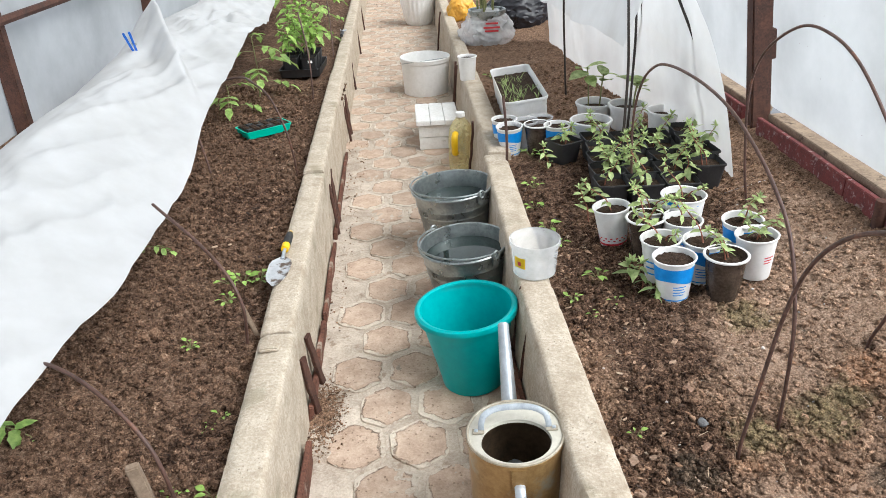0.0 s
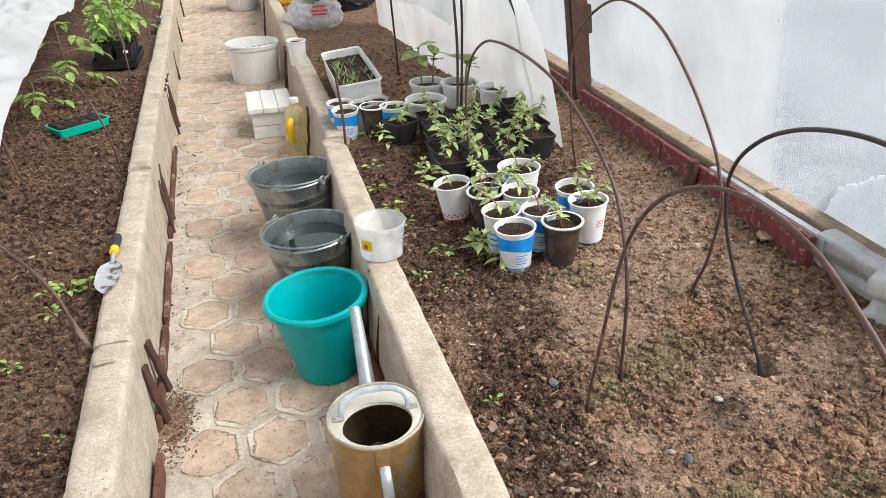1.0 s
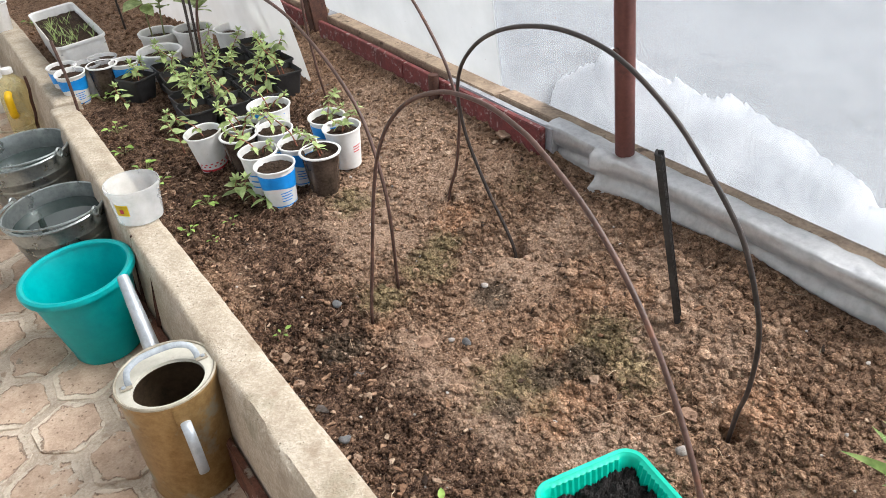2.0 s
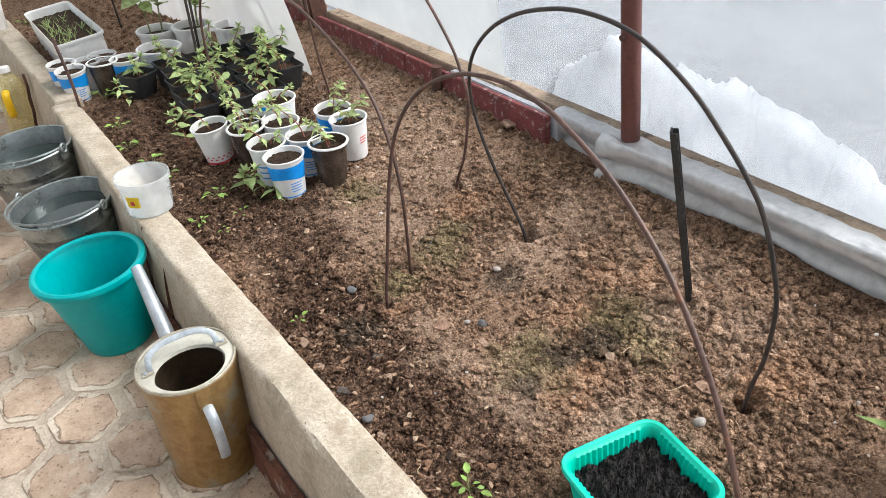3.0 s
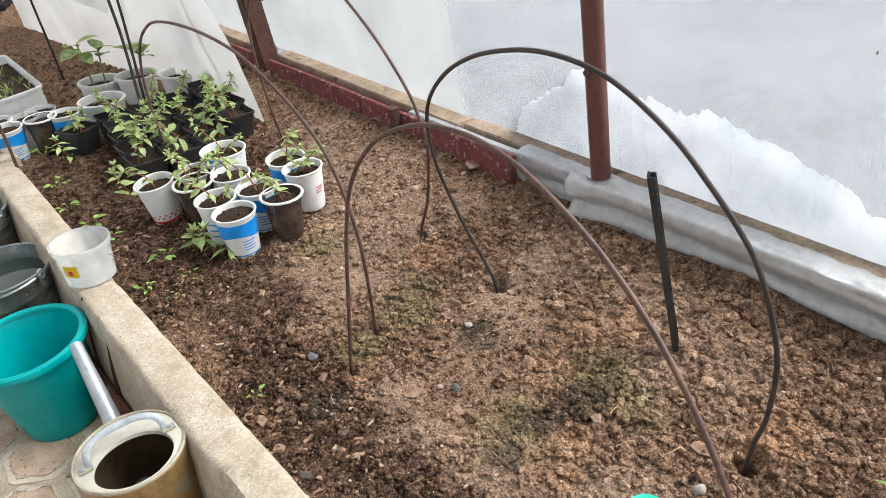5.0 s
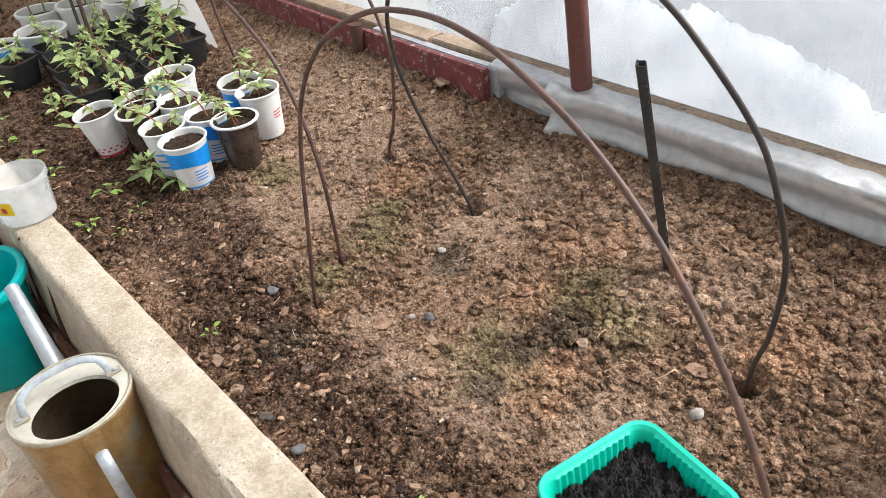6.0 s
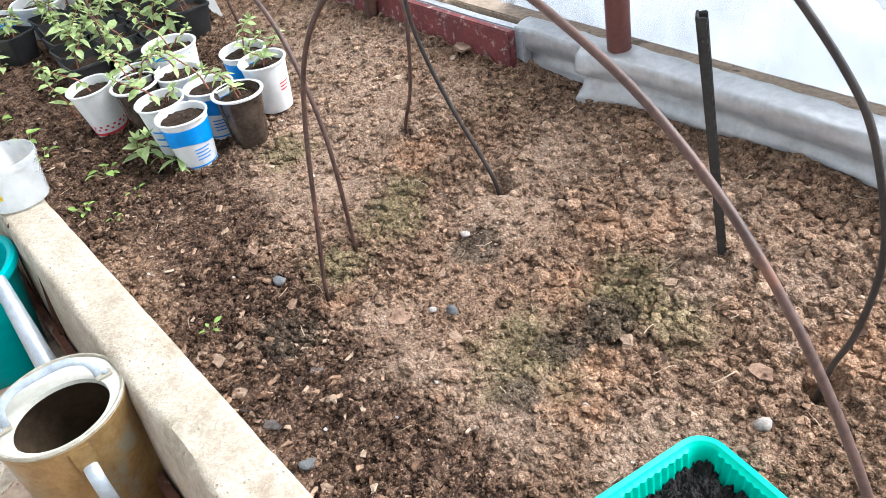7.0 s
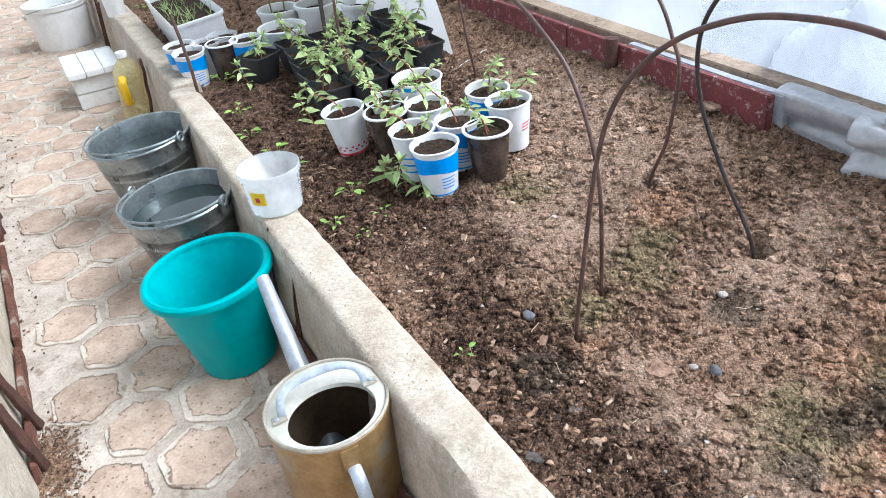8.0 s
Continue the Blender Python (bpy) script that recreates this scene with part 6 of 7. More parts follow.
def big_tub(x, y, r, rad, h, n, label):
    t = thing("potted_seedling", label, "potted plant", "white tubs", at=(x, y, soil_z(x, y, False) - 0.005), turn=r.uniform(0, 360))
    prof = [(0.0, 0.003), (rad * 0.82, 0.0), (rad * 0.84, 0.003), (rad * 0.97, h - 0.02), (rad + 0.004, h - 0.018), (rad + 0.007, h - 0.004), (rad + 0.003, h), (rad - 0.004, h - 0.002), (rad - 0.006, h - 0.03)]
    part("tub", lathe(prof, 44), WHITE_PLASTIC, t)
    bm = lathe([(0.0, h - 0.03), (rad * 0.5, h - 0.027), (rad - 0.006, h - 0.034)], 30)
    part("soil", bm, POTTING, t)
    for k in range(n):
        a = r.uniform(0, 6.28)
        V, F = [], []
        hh = r.uniform(0.09, 0.17)
        bx, by = rad * 0.35 * math.cos(a), rad * 0.35 * math.sin(a)
        line = spline([(bx, by, h - 0.03), (bx * 1.2, by * 1.2, h + hh * 0.5), (bx * 1.5, by * 1.5, h + hh)], 5)
        part("stem", tube(line, 0.0035, 6), STEM, t)
        for q in range(4):
            V, F = [], []
            add_leaf(V, F, line[-1 - q], 100 * q + r.uniform(0, 40), r.uniform(-5, 45), r.uniform(0.07, 0.11), r.uniform(0.06, 0.085), r.uniform(-20, 20), 0.3, 0.04, 0.12)
            part("leaf", (V, F), LEAF, t, "broad green cucumber leaf")
    return t


big_tub(0.923, 3.409, rng, 0.09, 0.12, 0, "white round plastic tub full of dark soil")
big_tub(0.997, 3.671, rng, 0.085, 0.12, 2, "white round plastic tub with broad-leaved seedlings")
big_tub(1.131, 3.572, rng, 0.085, 0.12, 2, "white round plastic tub with broad-leaved seedlings")
big_tub(1.249, 3.371, rng, 0.08, 0.11, 0, "white round plastic tub full of dark soil")


def herb_tray(x, y, turn):
    t = thing("herb_tray", "white rectangular plastic tray with thin green herbs in soil", "plant tray", at=(x, y, 0.195), turn=turn)
    rings = []
    for z, k, e in ((0.0, 0.9, 0), (0.003, 0.92, 0), (0.15, 0.985, 0), (0.152, 1.04, 0), (0.163, 1.05, 0), (0.166, 1.03, 0), (0.16, 0.985, 0), (0.11, 0.965, 0)):
        rings.append([(px, py, z) for px, py in rounded_rect(0.210 * k, 0.69 - 0.255 * (1 - k), 0.035, 5)])
    t.matrix_basis = pose(x, y, 0.195, 0, -6, turn)
    part("tray", loft(rings, True), WHITE_PLASTIC, t)
    bm = bmesh.new()
    bmesh.ops.create_grid(bm, x_segments=16, y_segments=40, size=0.5)
    for v in bm.verts:
        v.co = Vector((v.co.x * 0.196, v.co.y * 0.665, 0.125 + 0.007 * noise.noise(Vector((v.co.x * 20, v.co.y * 50, 0)))))
    part("soil", bm, POTTING, t)
    r = random.Random(4)
    for k in range(34):
        V, F = [], []
        px, py = r.uniform(-0.08, 0.08), r.choice((-0.22, -0.16, -0.05, 0.12)) + r.gauss(0, 0.035)
        for q in range(3):
            add_leaf(V, F, Vector((px, py, 0.125)), r.uniform(0, 360), r.uniform(45, 85), r.uniform(0.03, 0.075), 0.004, r.uniform(-40, 40), 0.3)
        part("herb", (V, F), LEAF, t, "thin grassy green herb")
    return t


herb_tray(0.680, 3.995, 0)

# the cup on the kerb, and the lidless tub
kc = thing("plastic_cup", "dirty white plastic cup standing on the kerb", "cup", at=(0.448, 4.631, 0.224))
part("cup", lathe([(0.0, 0.003), (0.042, 0.0), (0.044, 0.003), (0.054, 0.135), (0.058, 0.137), (0.059, 0.142), (0.056, 0.144), (0.052, 0.14), (0.042, 0.006), (0.0, 0.006)], 36), WHITE_PLASTIC, kc)
part("soil", lathe([(0.0, 0.13), (0.03, 0.131), (0.051, 0.128)], 24), POTTING, kc)

tub = thing("clear_tub", "cloudy clear plastic food tub with a yellow label on the kerb", "tub", at=(0.481, 2.195, 0.221))
part("body", lathe([(0.0, 0.003), (0.06, 0.002), (0.066, 0.006), (0.0735, 0.10), (0.0785, 0.102), (0.0795, 0.112), (0.0785, 0.118), (0.076, 0.118), (0.074, 0.104), (0.0705, 0.1), (0.063, 0.008), (0.0, 0.006)], 48), TUB_CLEAR, tub)
part("label", shell_band(0.042, 0.078, 60, 0.0008, 0, 0.10, 0.0735, 0.066, 205, 238), YELLOW, tub, "yellow printed label")
part("label_mark", shell_band(0.05, 0.064, 60, 0.0014, 0, 0.10, 0.0735, 0.066, 216, 226), RED_PRINT, tub)

# ---- green tray at the near end ----


def green_tray(x, y, turn):
    t = thing("plastic_tray", "bright green rectangular plastic tray with black peat soil", "tray", at=(x, y, soil_z(x, y, False) - 0.002), turn=turn)
    h = 0.085

    def outline(o, flute):
        """The rim's outline, moved out by o, with shallow upright flutes along its sides."""
        w, d, r = 0.205 + 2 * o, 0.190 + 2 * o, max(0.03 + o, 0.008)
        pts, corners = [], rounded_rect(w, d, r, 6)
        for i, (ax, ay) in enumerate(corners):
            bx, by = corners[(i + 1) % len(corners)]
            n = 48 if i % 7 == 6 else 1
            for q in range(n):
                u = q / n
                e = flute * (0.5 - 0.5 * math.cos(2 * math.pi * 12 * u)) if n > 1 else 0.0
                ln = max(1e-6, math.hypot(bx - ax, by - ay))
                pts.append((ax + (bx - ax) * u + e * (by - ay) / ln, ay + (by - ay) * u - e * (bx - ax) / ln))
        return pts

    rings = [[(px, py, z) for px, py in outline(o, fl)] for z, o, fl in (
        (0.0, -0.02, 0.0), (0.004, -0.016, 0.002), (h - 0.016, -0.003, 0.002), (h - 0.014, 0.005, 0.0), (h - 0.003, 0.0085, 0.0), (h + 0.001, 0.006, 0.0), (h, -0.001, 0.0), (h - 0.003, -0.0035, 0.0),
        (h - 0.006, -0.0065, -0.003), (h - 0.032, -0.010, -0.003), (0.02, -0.02, -0.002))]
    part("tray", loft(rings, True), GREEN_PLASTIC, t)
    bm = bmesh.new()
    bmesh.ops.create_grid(bm, x_segments=110, y_segments=104, size=0.5)
    for v in bm.verts:
        px, py = v.co.x, v.co.y
        v.co = Vector((px * 0.182, py * 0.168, h - 0.034 + 0.014 * fbm(px * 9, py * 11, 2, 4) + 0.011 * abs(fbm(px * 26, py * 26, 5, 4)) + 0.004 * fbm(px * 80, py * 80, 8, 2) - 0.03 * max(0, max(abs(px), abs(py)) - 0.36)))
    part("soil", bm, BLACK_PEAT, t, "black crumbly peat")
    return t


green_tray(0.829, 0.606, -9.5)

# ---- small plants in the right bed ----
sr = random.Random(5)
for x, y, s, n, lab in ((0.602, 1.469, 0.032, 5, "small bright green seedling in bare soil"), (0.626, 0.824, 0.042, 9, "bright green round-leaved seedling in bare soil"), (0.575, 2.045, 0.035, 6, "small green weed in soil"), (0.673, 2.165, 0.05, 7, "small green weed in soil"), (0.689, 2.012, 0.03, 4, "small green weed in soil"), (0.615, 1.963, 0.028, 4, "small green weed in soil"),
                        (0.587, 2.543, 0.05, 6, "small pale green weed in soil"), (0.569, 2.752, 0.05, 6, "small pale green weed in soil"), (0.594, 2.945, 0.05, 6, "small pale green weed in soil"), (0.589, 2.389, 0.04, 5, "small pale green weed in soil"), (0.631, 3.295, 0.06, 7, "small green weed in soil"), (0.587, 3.871, 0.06, 7, "small green weed in soil"), (0.601, 4.754, 0.06, 7, "small green weed in soil")):
    sprout(x, y, s * 0.72, sr, lab, None, n)
for x, y, h in ((0.783, 2.062, 0.1), (0.763, 2.135, 0.07), (0.802, 2.000, 0.05), (0.687, 3.131, 0.1), (0.739, 2.593, 0.13)):
    t = thing("seedling", "leafy green seedling growing in the soil", "seedling", "leafy seedlings", at=(x, y, soil_z(x, y, False)))
    seedling(t, 0.0, h, sr, 0.055, 5, lean=0.3)

# flowering plant at the near end
fp = thing("flowering_plant", "leafy green plant with yellow flowers in a white pot", "potted plant", at=(1.220, 0.306, soil_z(1.220, 0.306, False)))
part("pot", lathe([(0.0, 0.0), (0.05, 0.0), (0.065, 0.08), (0.07, 0.08), (0.07, 0.09), (0.062, 0.09), (0.06, 0.07), (0.0, 0.07)], 30), WHITE_PLASTIC, fp)
for k in range(9):
    seedling(fp, 0.075, sr.uniform(0.07, 0.15), sr, 0.07, 5, STEM, LEAF, 0.7, sr.uniform(-0.03, 0.03), sr.uniform(-0.03, 0.03), 0.3)
for k in range(7):
    V, F = [], []
    add_leaf(V, F, Vector((0.01 * k - 0.03, 0.0, 0.08)), 52 * k + 15, sr.uniform(25, 65), sr.uniform(0.10, 0.15), 0.024, sr.uniform(-20, 20), 0.4)
    part("strap_leaf", (V, F), LEAF_DEEP, fp, "long narrow green leaf")
for px, py, pz in ((-0.035, 0.06, 0.19), (0.005, 0.02, 0.205), (0.035, 0.05, 0.185)):
    V, F = [], []
    for ring, n in ((15, 10), (40, 9), (65, 7)):
        for q in range(n):
            add_leaf(V, F, Vector((px, py, pz)), q * 360 / n + ring, ring, 0.0145, 0.008)
    part("flower", (V, F), PETAL, fp, "yellow flower")
    part("stalk", tube([(px * 0.4, py * 0.4, 0.08), (px * 0.8, py * 0.8, 0.15), (px, py, pz)], 0.0018, 5), STEM, fp)

# ---- left bed ----


def fleece_point(y, s):
    """A point of the fleece over the left bed: y along the bed, s from its hanging edge (0) up and over to the wall side (1)."""
    edge_z = 0.415 + 0.15 * min(1, max(0, (y - 2.7) / 0.9)) + 0.022 * math.sin(y * 5.2 - 1.4) + 0.02 * fbm(y * 2.5, 0, 0, 2)
    top = float(np.interp(y, (2.0, 3.2, 3.7), (0.575, 0.62, 0.66))) + 0.012 * math.sin(y * 3.1)
    x = float(np.interp(y, (1.3, 2.2, 3.0), (-0.705, -0.64, -0.665))) - 0.83 * s + 0.025 * fbm(y * 1.4, s * 2, 7, 2)
    if s < 0.5:
        q = s / 0.5
        z = edge_z + (top - edge_z) * (0.35 * q + 0.65 * math.sin(q * math.pi / 2))
    else:
        q = (s - 0.5) / 0.5
        z = top - (top - 0.25) * q ** 1.8
    # one high fold, its crest running down to the hanging edge nearer by
    crest = 3.05 + 0.95 * min(1, s / 0.5)
    d = y - crest
    lift = 0.165 * min(1, (s / 0.5) ** 0.7) * max(0, 1 - max(0, s - 0.5) / 0.25)
    z += lift * (math.exp(-(d / 0.055) ** 2) * 1.15 - 0.15 if d > 0 else math.exp(-(abs(d) / 0.17) ** 1.4))
    # long taut creases and small crumples
    c1 = fbm(y * 1.7 + s * 3.0, s * 1.2, 3, 2)
    c2 = fbm(y * 3.4 - s * 4.0, s * 1.8, 6, 2)
    c3 = fbm(y * 8.0 + s * 6.0, s * 9.0, 13, 2)
    c4 = fbm(y * 5.5 + s * 9.0, s * 3.0, 23, 2)
    f = 0.070 * (0.4 - abs(c1)) + 0.034 * (0.35 - abs(c2)) + 0.010 * (0.3 - abs(c4)) + 0.003 * c3
    if y > 3.9:
        f += 0.06 * (0.4 - abs(fbm(y * 5 + s * 2, s * 7, 17, 2))) * min(1, (y - 3.9) * 3)
    z += f * (0.35 + 0.65 * min(1, s * 5)) * (1 if s < 0.4 else max(0.15, 1 - (s - 0.4) * 6)) - 0.008
    # the cloth follows the swing of the kerb
    return Vector((1.113 * x - 0.041 * y - 0.084 * z + 0.16, 1.125 * y - 0.069 * x + 0.404 * z - 0.44, z - 0.02))


def fleece_left():
    """White fleece thrown over hoops along the left bed; its near edge hangs towards the path."""
    ys = np.linspace(0.3, 7.0, 420)
    m = 90
    verts = [fleece_point(y, k / (m - 1)) for y in ys for k in range(m)]
    faces = [(i * m + k, (i + 1) * m + k, (i + 1) * m + k + 1, i * m + k + 1) for i in range(len(ys) - 1) for k in range(m - 1)]
    return mesh_from("fleece", verts, faces)


tagged(link("fleece", fleece_left(), FABRIC), "creased white garden fleece draped over hoops above the bed", "fleece")


def fleece_right():
    """White fleece hung over the rods behind the pots, open at the front."""
    m = 64
    verts, faces = [], []
    ss = np.linspace(0, 1, 130)
    for s in ss:
        y = 2.83 + 2.75 * s
        foot_x = float(np.interp(y, (2.83, 3.85, 4.45, 5.4), (1.375, 1.30, 1.22, 1.19)))
        lead = 0.42
        for k in range(m):
            q = k / (m - 1)
            if q < 0.6:
                u = q / 0.6
                x = foot_x - 0.07 * u - 0.06 * u ** 4
                z = 0.215 + 0.72 * u
                yy = y + lead * (0.35 * u + 0.65 * u * u)
            else:
                u = (q - 0.6) / 0.4
                x = foot_x - 0.13 - 0.20 * u
                z = 0.935 + 0.05 * math.sin(u * math.pi) - 0.28 * u ** 2.2
                yy = y + lead + 0.06 * u
            f = 0.022 * fbm(yy * 2.4, q * 3.5, 1, 3) + 0.012 * fbm(yy * 7, q * 1.5, 5, 2)
            g = min(1, s * 8 + 0.3)
            vx, vy, vz = x + f * g, yy + f * 0.4, z + 0.4 * f * (q > 0.3)
            verts.append((0.964 * vx - 0.008 * vy + 0.009 * vz + 0.017, 1.048 * vy - 0.097 * vx - 0.044 * vz - 0.089, vz + 0.012))
    for i in range(len(ss) - 1):
        for k in range(m - 1):
            faces.append((i * m + k, (i + 1) * m + k, (i + 1) * m + k + 1, i * m + k + 1))
    return mesh_from("fleece_curtain", verts, faces)


tagged(link("fleece_curtain", fleece_right(), FABRIC_BACKLIT), "white fleece hanging over rods behind the pots, coloured lighter for its backlight", "fleece")

peg_at = fleece_point(3.62, 0.5)
peg = thing("clothes_peg", "blue plastic clothes peg clipped to the white fleece", "clothes peg", at=(peg_at.x, peg_at.y, peg_at.z - 0.012), turn=20)
for s in (-1, 1):
    ob = part("jaw", box(0.011, 0.012, 0.105, bevel=0.002), BLUE_PEG, peg)
    ob.matrix_basis = pose(s * 0.007, 0, 0, 0, -14 + s * 4, 0)
    part("grip_ridge", box(0.013, 0.013, 0.004, at=(0, 0, 0.085), bevel=0.001), BLUE_PEG, ob)
    part("grip_ridge", box(0.013, 0.013, 0.004, at=(0, 0, 0.075), bevel=0.001), BLUE_PEG, ob)
part("spring", tube([(-0.012, 0, 0.042), (0.0, 0, 0.042), (0.012, 0, 0.042)], 0.006, 8), GALV, peg)

for pts in ([(-0.372, 1.953, 0.080), (-0.369, 1.950, 0.185), (-0.361, 1.942, 0.302), (-0.403, 1.986, 0.386), (-0.505, 2.095, 0.443), (-0.612, 2.210, 0.472), (-0.668, 2.271, 0.487)],
            [(-0.400, 1.355, 0.080), (-0.410, 1.362, 0.190), (-0.437, 1.380, 0.300), (-0.500, 1.424, 0.365), (-0.589, 1.485, 0.405), (-0.675, 1.544, 0.412), (-0.747, 1.594, 0.398)],
            [(-0.411, 3.287, 0.080), (-0.410, 3.303, 0.182), (-0.427, 3.291, 0.360), (-0.495, 3.377, 0.500), (-0.600, 3.558, 0.530), (-0.693, 3.759, 0.510), (-0.828, 3.889, 0.470)],
            [(-0.476, 4.501, 0.080), (-0.476, 4.529, 0.180), (-0.487, 4.611, 0.430), (-0.544, 4.785, 0.640)],
            [(-0.470, 5.736, 0.080), (-0.471, 5.772, 0.180), (-0.495, 5.958, 0.480), (-0.571, 6.338, 0.780)],
            [(-0.807, 3.342, 0.080), (-0.809, 3.363, 0.180), (-0.838, 3.399, 0.310), (-0.878, 3.442, 0.450)]):
    hoop(pts, 0.0046, "thin brown rod bent from the soil up under the fleece", "rod", "bed rods under the fleece")

tr = thing("hand_trowel", "garden trowel with black and yellow handle lying on the kerb", "trowel", at=(-0.325, 2.336, 0.2285), turn=-1)
rings = []
for s in range(9):
    u = s / 8
    w = float(np.interp(u, (0, 0.08, 0.2, 0.4, 0.75, 0.9, 1.0), (0.008, 0.022, 0.031, 0.037, 0.038, 0.03, 0.009)))
    rings.append([(w * math.sin(b), -0.155 + 0.185 * u, 0.010 - 0.007 * math.cos(b)) for b in np.linspace(-1.3, 1.3, 9)] + [(w * 0.97 * math.sin(b), -0.155 + 0.185 * u, 0.0115 - 0.007 * math.cos(b)) for b in np.linspace(1.3, -1.3, 9)])
part("blade", loft(rings, True, True), TROWEL, tr, "soil-stained steel blade")
part("neck", tube([(0, 0.02, 0.006), (0, 0.05, 0.014), (0, 0.075, 0.016)], 0.006, 8), ALU, tr)
part("collar", tube([(0, 0.07, 0.016), (0, 0.10, 0.017)], [0.013, 0.014], 12), YELLOW, tr, "yellow collar")
part("grip", tube([(0, 0.10, 0.017), (0, 0.14, 0.018), (0, 0.175, 0.018), (0, 0.19, 0.018)], [0.013, 0.0145, 0.013, 0.009], 12), BLACK_GRIP, tr, "black rubber grip")
part("end", tube([(0, 0.188, 0.018), (0, 0.20, 0.018)], [0.0095, 0.007], 10), YELLOW, tr)

fork = thing("hand_fork", "small hand fork with black handle lying on the kerb", "hand fork", at=(-0.438, 6.288, 0.232), turn=2)
part("grip", tube([(0, -0.14, 0.012), (0, -0.02, 0.014)], [0.012, 0.014], 10), BLACK_GRIP, fork)
part("neck", tube([(0, -0.02, 0.014), (0, 0.06, 0.012)], 0.006, 8), ALU, fork)
for k in (-1, 0, 1):
    part("tine", tube([(0, 0.05, 0.012), (k * 0.02, 0.08, 0.01), (k * 0.022, 0.16, 0.004)], 0.004, 6), ALU, fork)

st = thing("seed_tray", "black seed cell tray in a green plastic base on the soil", "seed tray", at=(-0.664, 3.932, 0.18), turn=36)
rings = [[(px, py, z) for px, py in rounded_rect(0.25 * k, 0.14 * k, 0.012, 3)] for z, k in ((0, 0.92), (0.003, 0.94), (0.035, 1.0), (0.036, 1.03), (0.04, 1.03), (0.04, 0.98), (0.01, 0.93))]
part("base", loft(rings, True), GREEN_PLASTIC, st, "green plastic base")
part("cell_sheet", box(0.235, 0.128, 0.035, at=(0, 0, 0.008), bevel=0.004), BLACK_PLASTIC, st)
for i in range(6):
    for j in range(3):
        part("cell", box(0.031, 0.035, 0.008, at=(-0.097 + i * 0.0385, -0.042 + j * 0.042, 0.04), bevel=0.003), POTTING if (i + j) % 3 else BLACK_PLASTIC, st)

bt = thing("plant_tray", "black plastic tray with bushy green pepper seedlings", "plant tray", at=(-0.622, 5.277, 0.18), turn=-2)
rings = [[(px, py, z) for px, py in rounded_rect(0.27 * k, 0.38 * k, 0.02, 3)] for z, k in ((0, 0.94), (0.05, 1.0), (0.053, 1.02), (0.053, 0.98), (0.012, 0.92))]
part("tray", loft(rings, True), BLACK_PLASTIC, bt)
lr = random.Random(9)
for i in range(2):
    for j in range(3):
        px, py = -0.06 + i * 0.12, -0.12 + j * 0.12
        rr = [[(px + qx, py + qy, z) for qx, qy in rounded_rect(0.1 * k, 0.1 * k, 0.012, 3)] for z, k in ((0.012, 0.8), (0.12, 1.0), (0.122, 1.03), (0.122, 0.97), (0.1, 0.95))]
        p = part("pot", loft(rr, True), BLACK_PLASTIC, bt)
        part("soil", box(0.09, 0.09, 0.01, at=(px, py, 0.095), bevel=0.002), POTTING, p)
        for q in range(2):
            seedling(bt, 0.1, lr.uniform(0.2, 0.36), lr, 0.085, 8, STEM, LEAF_YOUNG, 0.2, px + lr.uniform(-0.02, 0.02), py + lr.uniform(-0.02, 0.02), 0.45)
part("tag", box(0.03, 0.002, 0.016, at=(0.075, -0.175, 0.09), bevel=0.0005), WHITE_PLASTIC, bt, "small white plant tag")


def tomato(x, y, h, r, n=6, spread=0.16):
    t = thing("tomato_plant", "young green tomato plant with divided leaves in the soil", "tomato plant", "tomato plants", at=(x, y, soil_z(x, y, False)))
    line = spline([(0, 0, -0.01), (0.01, 0.0, h * 0.4), (0.0, 0.01, h)], 8)
    part("stem", tube(line, [0.005 - 0.003 * i / (len(line) - 1) for i in range(len(line))], 6), STEM, t)
    for k in range(n):
        p = line[min(len(line) - 1, int((0.35 + 0.65 * k / n) * len(line)))]
        yaw = 137 * k + r.uniform(-20, 20)
        d = Vector((math.cos(radians(yaw)), math.sin(radians(yaw)), 0.35))
        side = Vector((-d.y, d.x, 0))
        length = spread * r.uniform(0.7, 1.1)
        axis = [p + d * length * s - Vector((0, 0, 0.5 * length * s * s)) for s in (0, 0.25, 0.5, 0.75, 1.0)]
        V, F = [], []
        part("leaf_stalk", tube(axis, 0.0016, 4), STEM, t)
        for s in (2, 3, 4):
            for sd in (-1, 1):
                if s == 4 and sd == 1:
                    add_leaf(V, F, axis[4], yaw, -20, length * 0.42, length * 0.24, 0, 0.4, 0.15)
                else:
                    add_leaf(V, F, axis[s - (s == 4)], yaw + sd * 60, r.uniform(-25, 10), length * 0.36, length * 0.2, r.uniform(-20, 20), 0.35, 0.15)
        part("leaf", (V, F), LEAF_DEEP, t)
    return t


for x, y, h, n, sp in ((-0.917, 4.303, 0.16, 4, 0.17), (-0.821, 4.681, 0.36, 7, 0.2), (-0.970, 1.625, 0.08, 3, 0.15), (-0.735, 6.176, 0.45, 8, 0.22), (-0.616, 6.956, 0.4, 7, 0.2), (-0.862, 2.574, 0.1, 3, 0.09)):
    tomato(x, y, h, lr, n, sp)
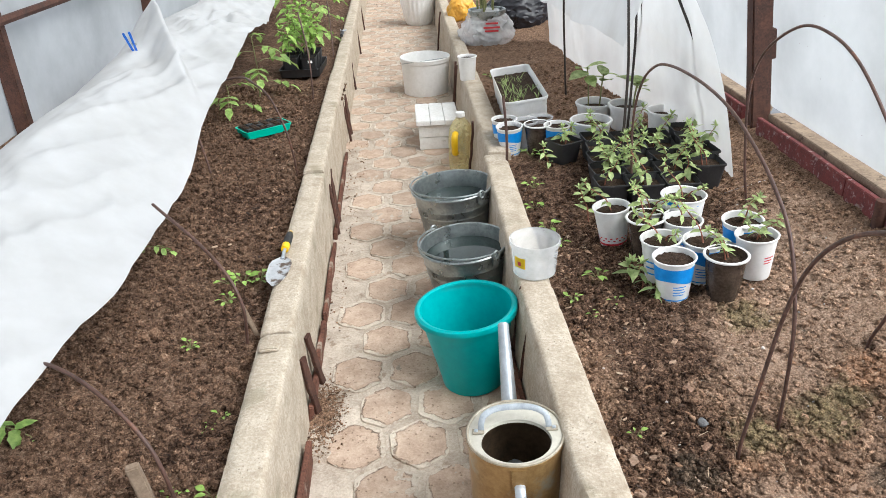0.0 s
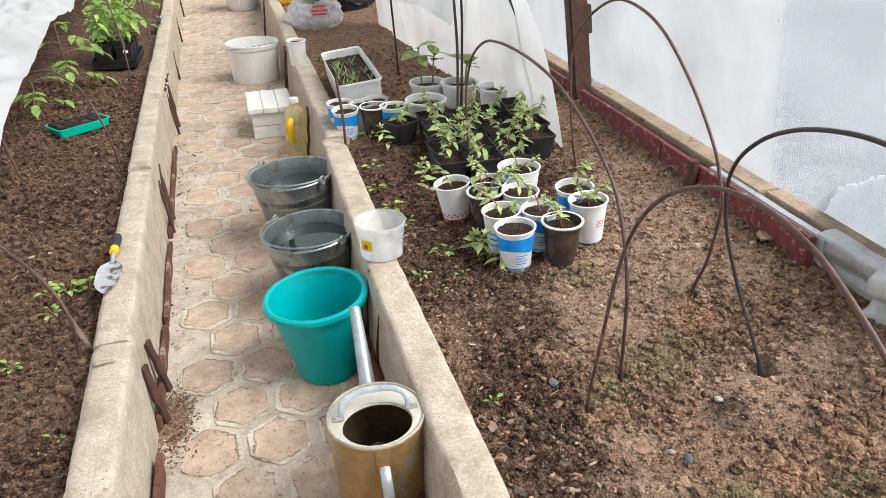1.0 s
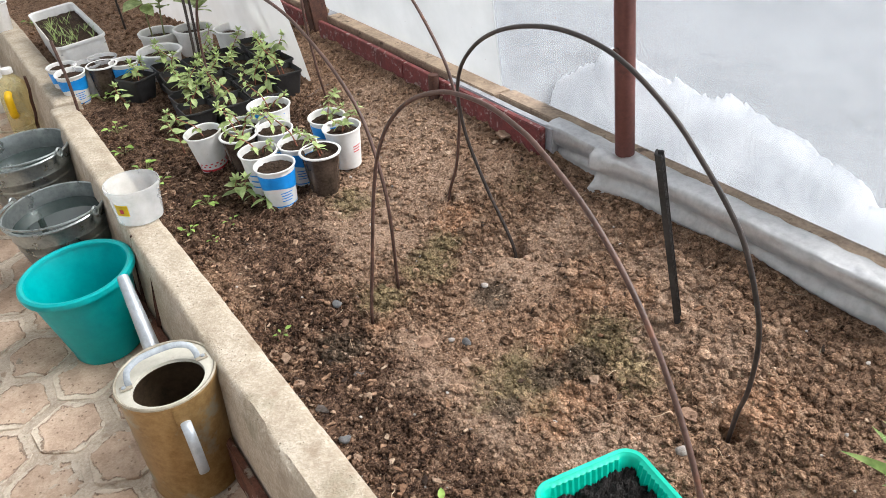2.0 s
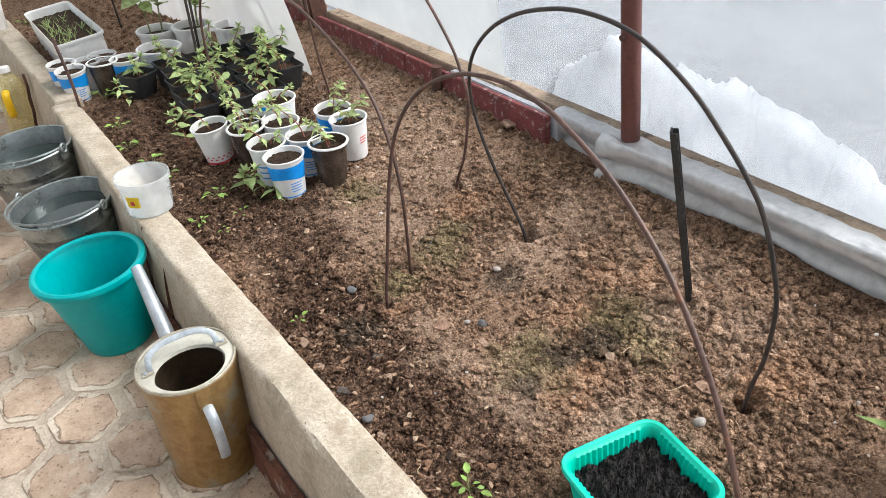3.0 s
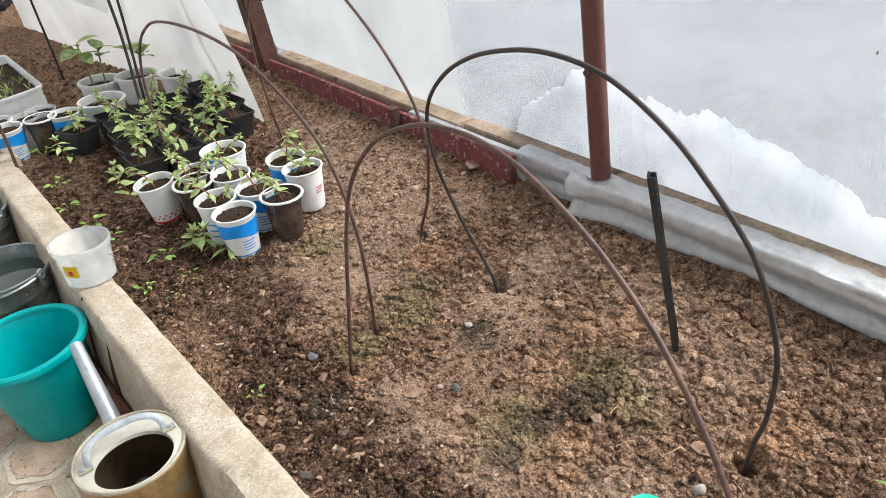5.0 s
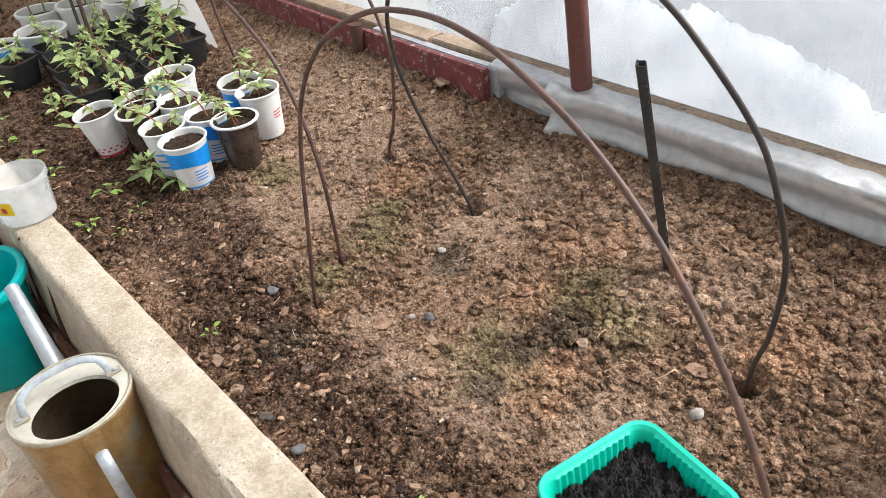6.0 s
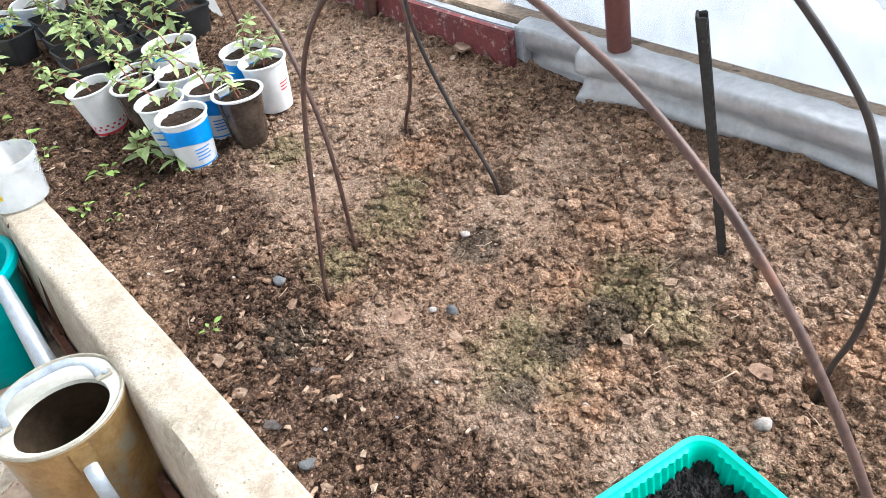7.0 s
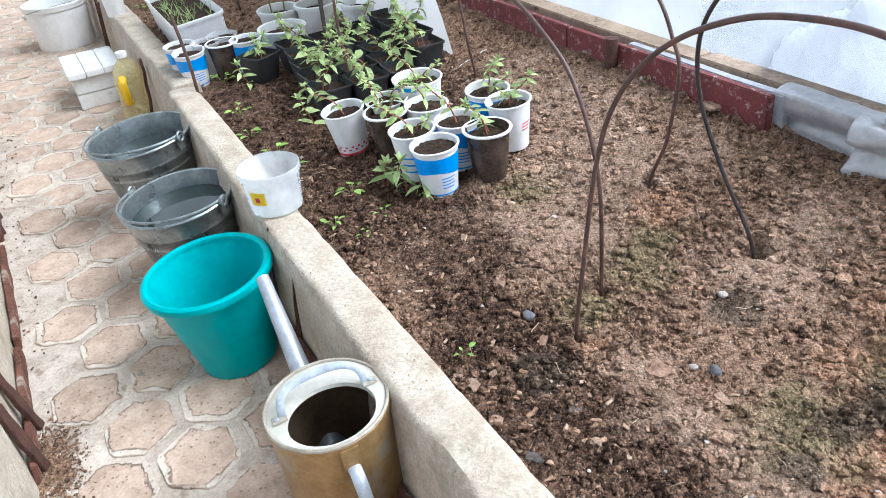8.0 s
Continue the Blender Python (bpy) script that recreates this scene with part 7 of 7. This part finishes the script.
for x, y, s, n in ((-0.460, 2.333, 0.05, 9), (-0.406, 2.343, 0.045, 8), (-0.505, 2.324, 0.04, 7), (-0.475, 2.202, 0.04, 7), (-0.534, 1.962, 0.035, 7), (-0.376, 1.653, 0.03, 5), (-0.408, 1.597, 0.022, 4), (-0.402, 1.622, 0.02, 4), (-0.329, 1.379, 0.045, 5), (-0.408, 1.405, 0.022, 4), (-0.437, 1.395, 0.02, 4)):
    sprout(x, y, s * 0.78, lr, "small light green weed in the moist soil", None, n)
for x, y, h, w in ((-0.468, 1.369, 0.112, 0.028), (-0.345, 1.986, 0.12, 0.013)):
    ob = link("wooden_peg", box(w, w * 0.75, h + 0.06, at=(0, 0, -0.06), bevel=0.003, cuts=2, rough=0.003, seed=h), WOOD)
    ob.matrix_basis = pose(x, y, soil_z(x, y, False), 2, -6 if w > 0.02 else -14, 20)
    tagged(ob, "short split wooden peg in the soil", "peg", "wooden pegs")

# ---- bags behind the herb tray ----


def bag(x, y, rx, ry, h, material, label, seed, squash=0.25, name="plastic_bag"):
    bm = bmesh.new()
    bmesh.ops.create_icosphere(bm, subdivisions=5, radius=1.0)
    for v in bm.verts:
        d = v.co.copy()
        k = 1 + squash * 0.5 * fbm(d.x * 1.6 + seed, d.y * 1.6, d.z * 1.6, 3) + 0.16 * abs(fbm(d.x * 3.5, d.y * 3.5 + seed, d.z * 3.5, 3))
        z = max(d.z, -0.55) + 0.55
        v.co = Vector((d.x * rx * k, d.y * ry * k, z * h / 1.55 * (0.85 + 0.15 * k)))
    t = thing(name, label, "bag", at=(x, y, soil_z(x, y, False) - 0.01))
    part("film", bm, material, t)
    return t


b1 = bag(0.684, 5.867, 0.19, 0.15, 0.26, BAG_CLEAR, "thin white plastic carrier bag with red print round a plant pot", 2)
part("pot", lathe([(0.0, 0.0), (0.1, 0.0), (0.13, 0.22), (0.14, 0.22), (0.14, 0.25), (0.125, 0.25), (0.12, 0.21), (0.0, 0.21)], 30), GALV, b1)
for k in range(9):
    a = rng.uniform(0, 6.28)
    q = rng.uniform(0.01, 0.07)
    part("stalk", tube([(q * math.cos(a), q * math.sin(a), 0.2), (q * 1.2 * math.cos(a), q * 1.2 * math.sin(a), 0.35), (q * 1.4 * math.cos(a), q * 1.4 * math.sin(a), 0.6)], 0.008, 6), STEM, b1)
for k, (w, z) in enumerate(((0.09, 0.165), (0.12, 0.135), (0.1, 0.11))):
    ob = part("print_line", box(w, 0.004, 0.013, at=(0.02, -0.158 + 0.004 * k, z), bevel=0.001), RED_PRINT, b1)
bag(0.995, 6.446, 0.26, 0.22, 0.3, DARK_BAG, "crumpled black plastic bag on the soil", 5)
bag(0.561, 6.967, 0.12, 0.12, 0.22, ORANGE, "crumpled orange plastic bag beside the kerb", 8)

# ---- pavers ----
def hexagon(w, l, h, seed):
    r = random.Random(seed)
    pts = [(0, l / 2), (-w / 2, l * 0.27), (-w / 2, -l * 0.27), (0, -l / 2), (w / 2, -l * 0.27), (w / 2, l * 0.27)]
    pts = [(x + r.uniform(-0.009, 0.009), y + r.uniform(-0.009, 0.009)) for x, y in pts]
    top = []
    for i, (x, y) in enumerate(pts):
        nx, ny = pts[(i + 1) % 6]
        for s in (0.10, 0.3, 0.5, 0.7, 0.90):
            top.append((x + (nx - x) * s + r.uniform(-0.002, 0.002), y + (ny - y) * s + r.uniform(-0.002, 0.002)))
    rings = [[(x, y, -0.02) for x, y in top], [(x, y, h - 0.002) for x, y in top], [(x * 0.985, y * 0.985, h) for x, y in top], [(x * 0.4, y * 0.4, h + 0.0005) for x, y in top]]
    me = bpy.data.meshes.new("paver")
    bm = loft(rings, False, True)
    bmesh.ops.recalc_face_normals(bm, faces=bm.faces[:])
    bm.to_mesh(me)
    bm.free()
    me.materials.append(PAVER)
    return me


shapes = [hexagon(PAVER_W, PAVER_L, 0.0032, k) for k in range(16)]
count = 0
for j in range(-14, 60):
    for i in range(-2, 4):
        x = 0.0018 + KERB_L * 0.9 * j * PY + i * PX + (PX / 2 if j % 2 else 0)
        y = 1.9995 + j * PY
        if x < -0.18 + KERB_L * (y - 1.93) or x > 0.395 + KERB_R * (y - 1.93) or y > 10.5:
            continue
        ob = new("paver", rng.choice(shapes))
        ob.parent = path
        ob.matrix_basis = pose(x + rng.uniform(-0.004, 0.004), y + rng.uniform(-0.004, 0.004), PATH_Z + rng.uniform(-0.002, 0.002), rng.uniform(-0.6, 0.6), rng.uniform(-0.6, 0.6), rng.choice((0, 180)) + rng.uniform(-2, 2))
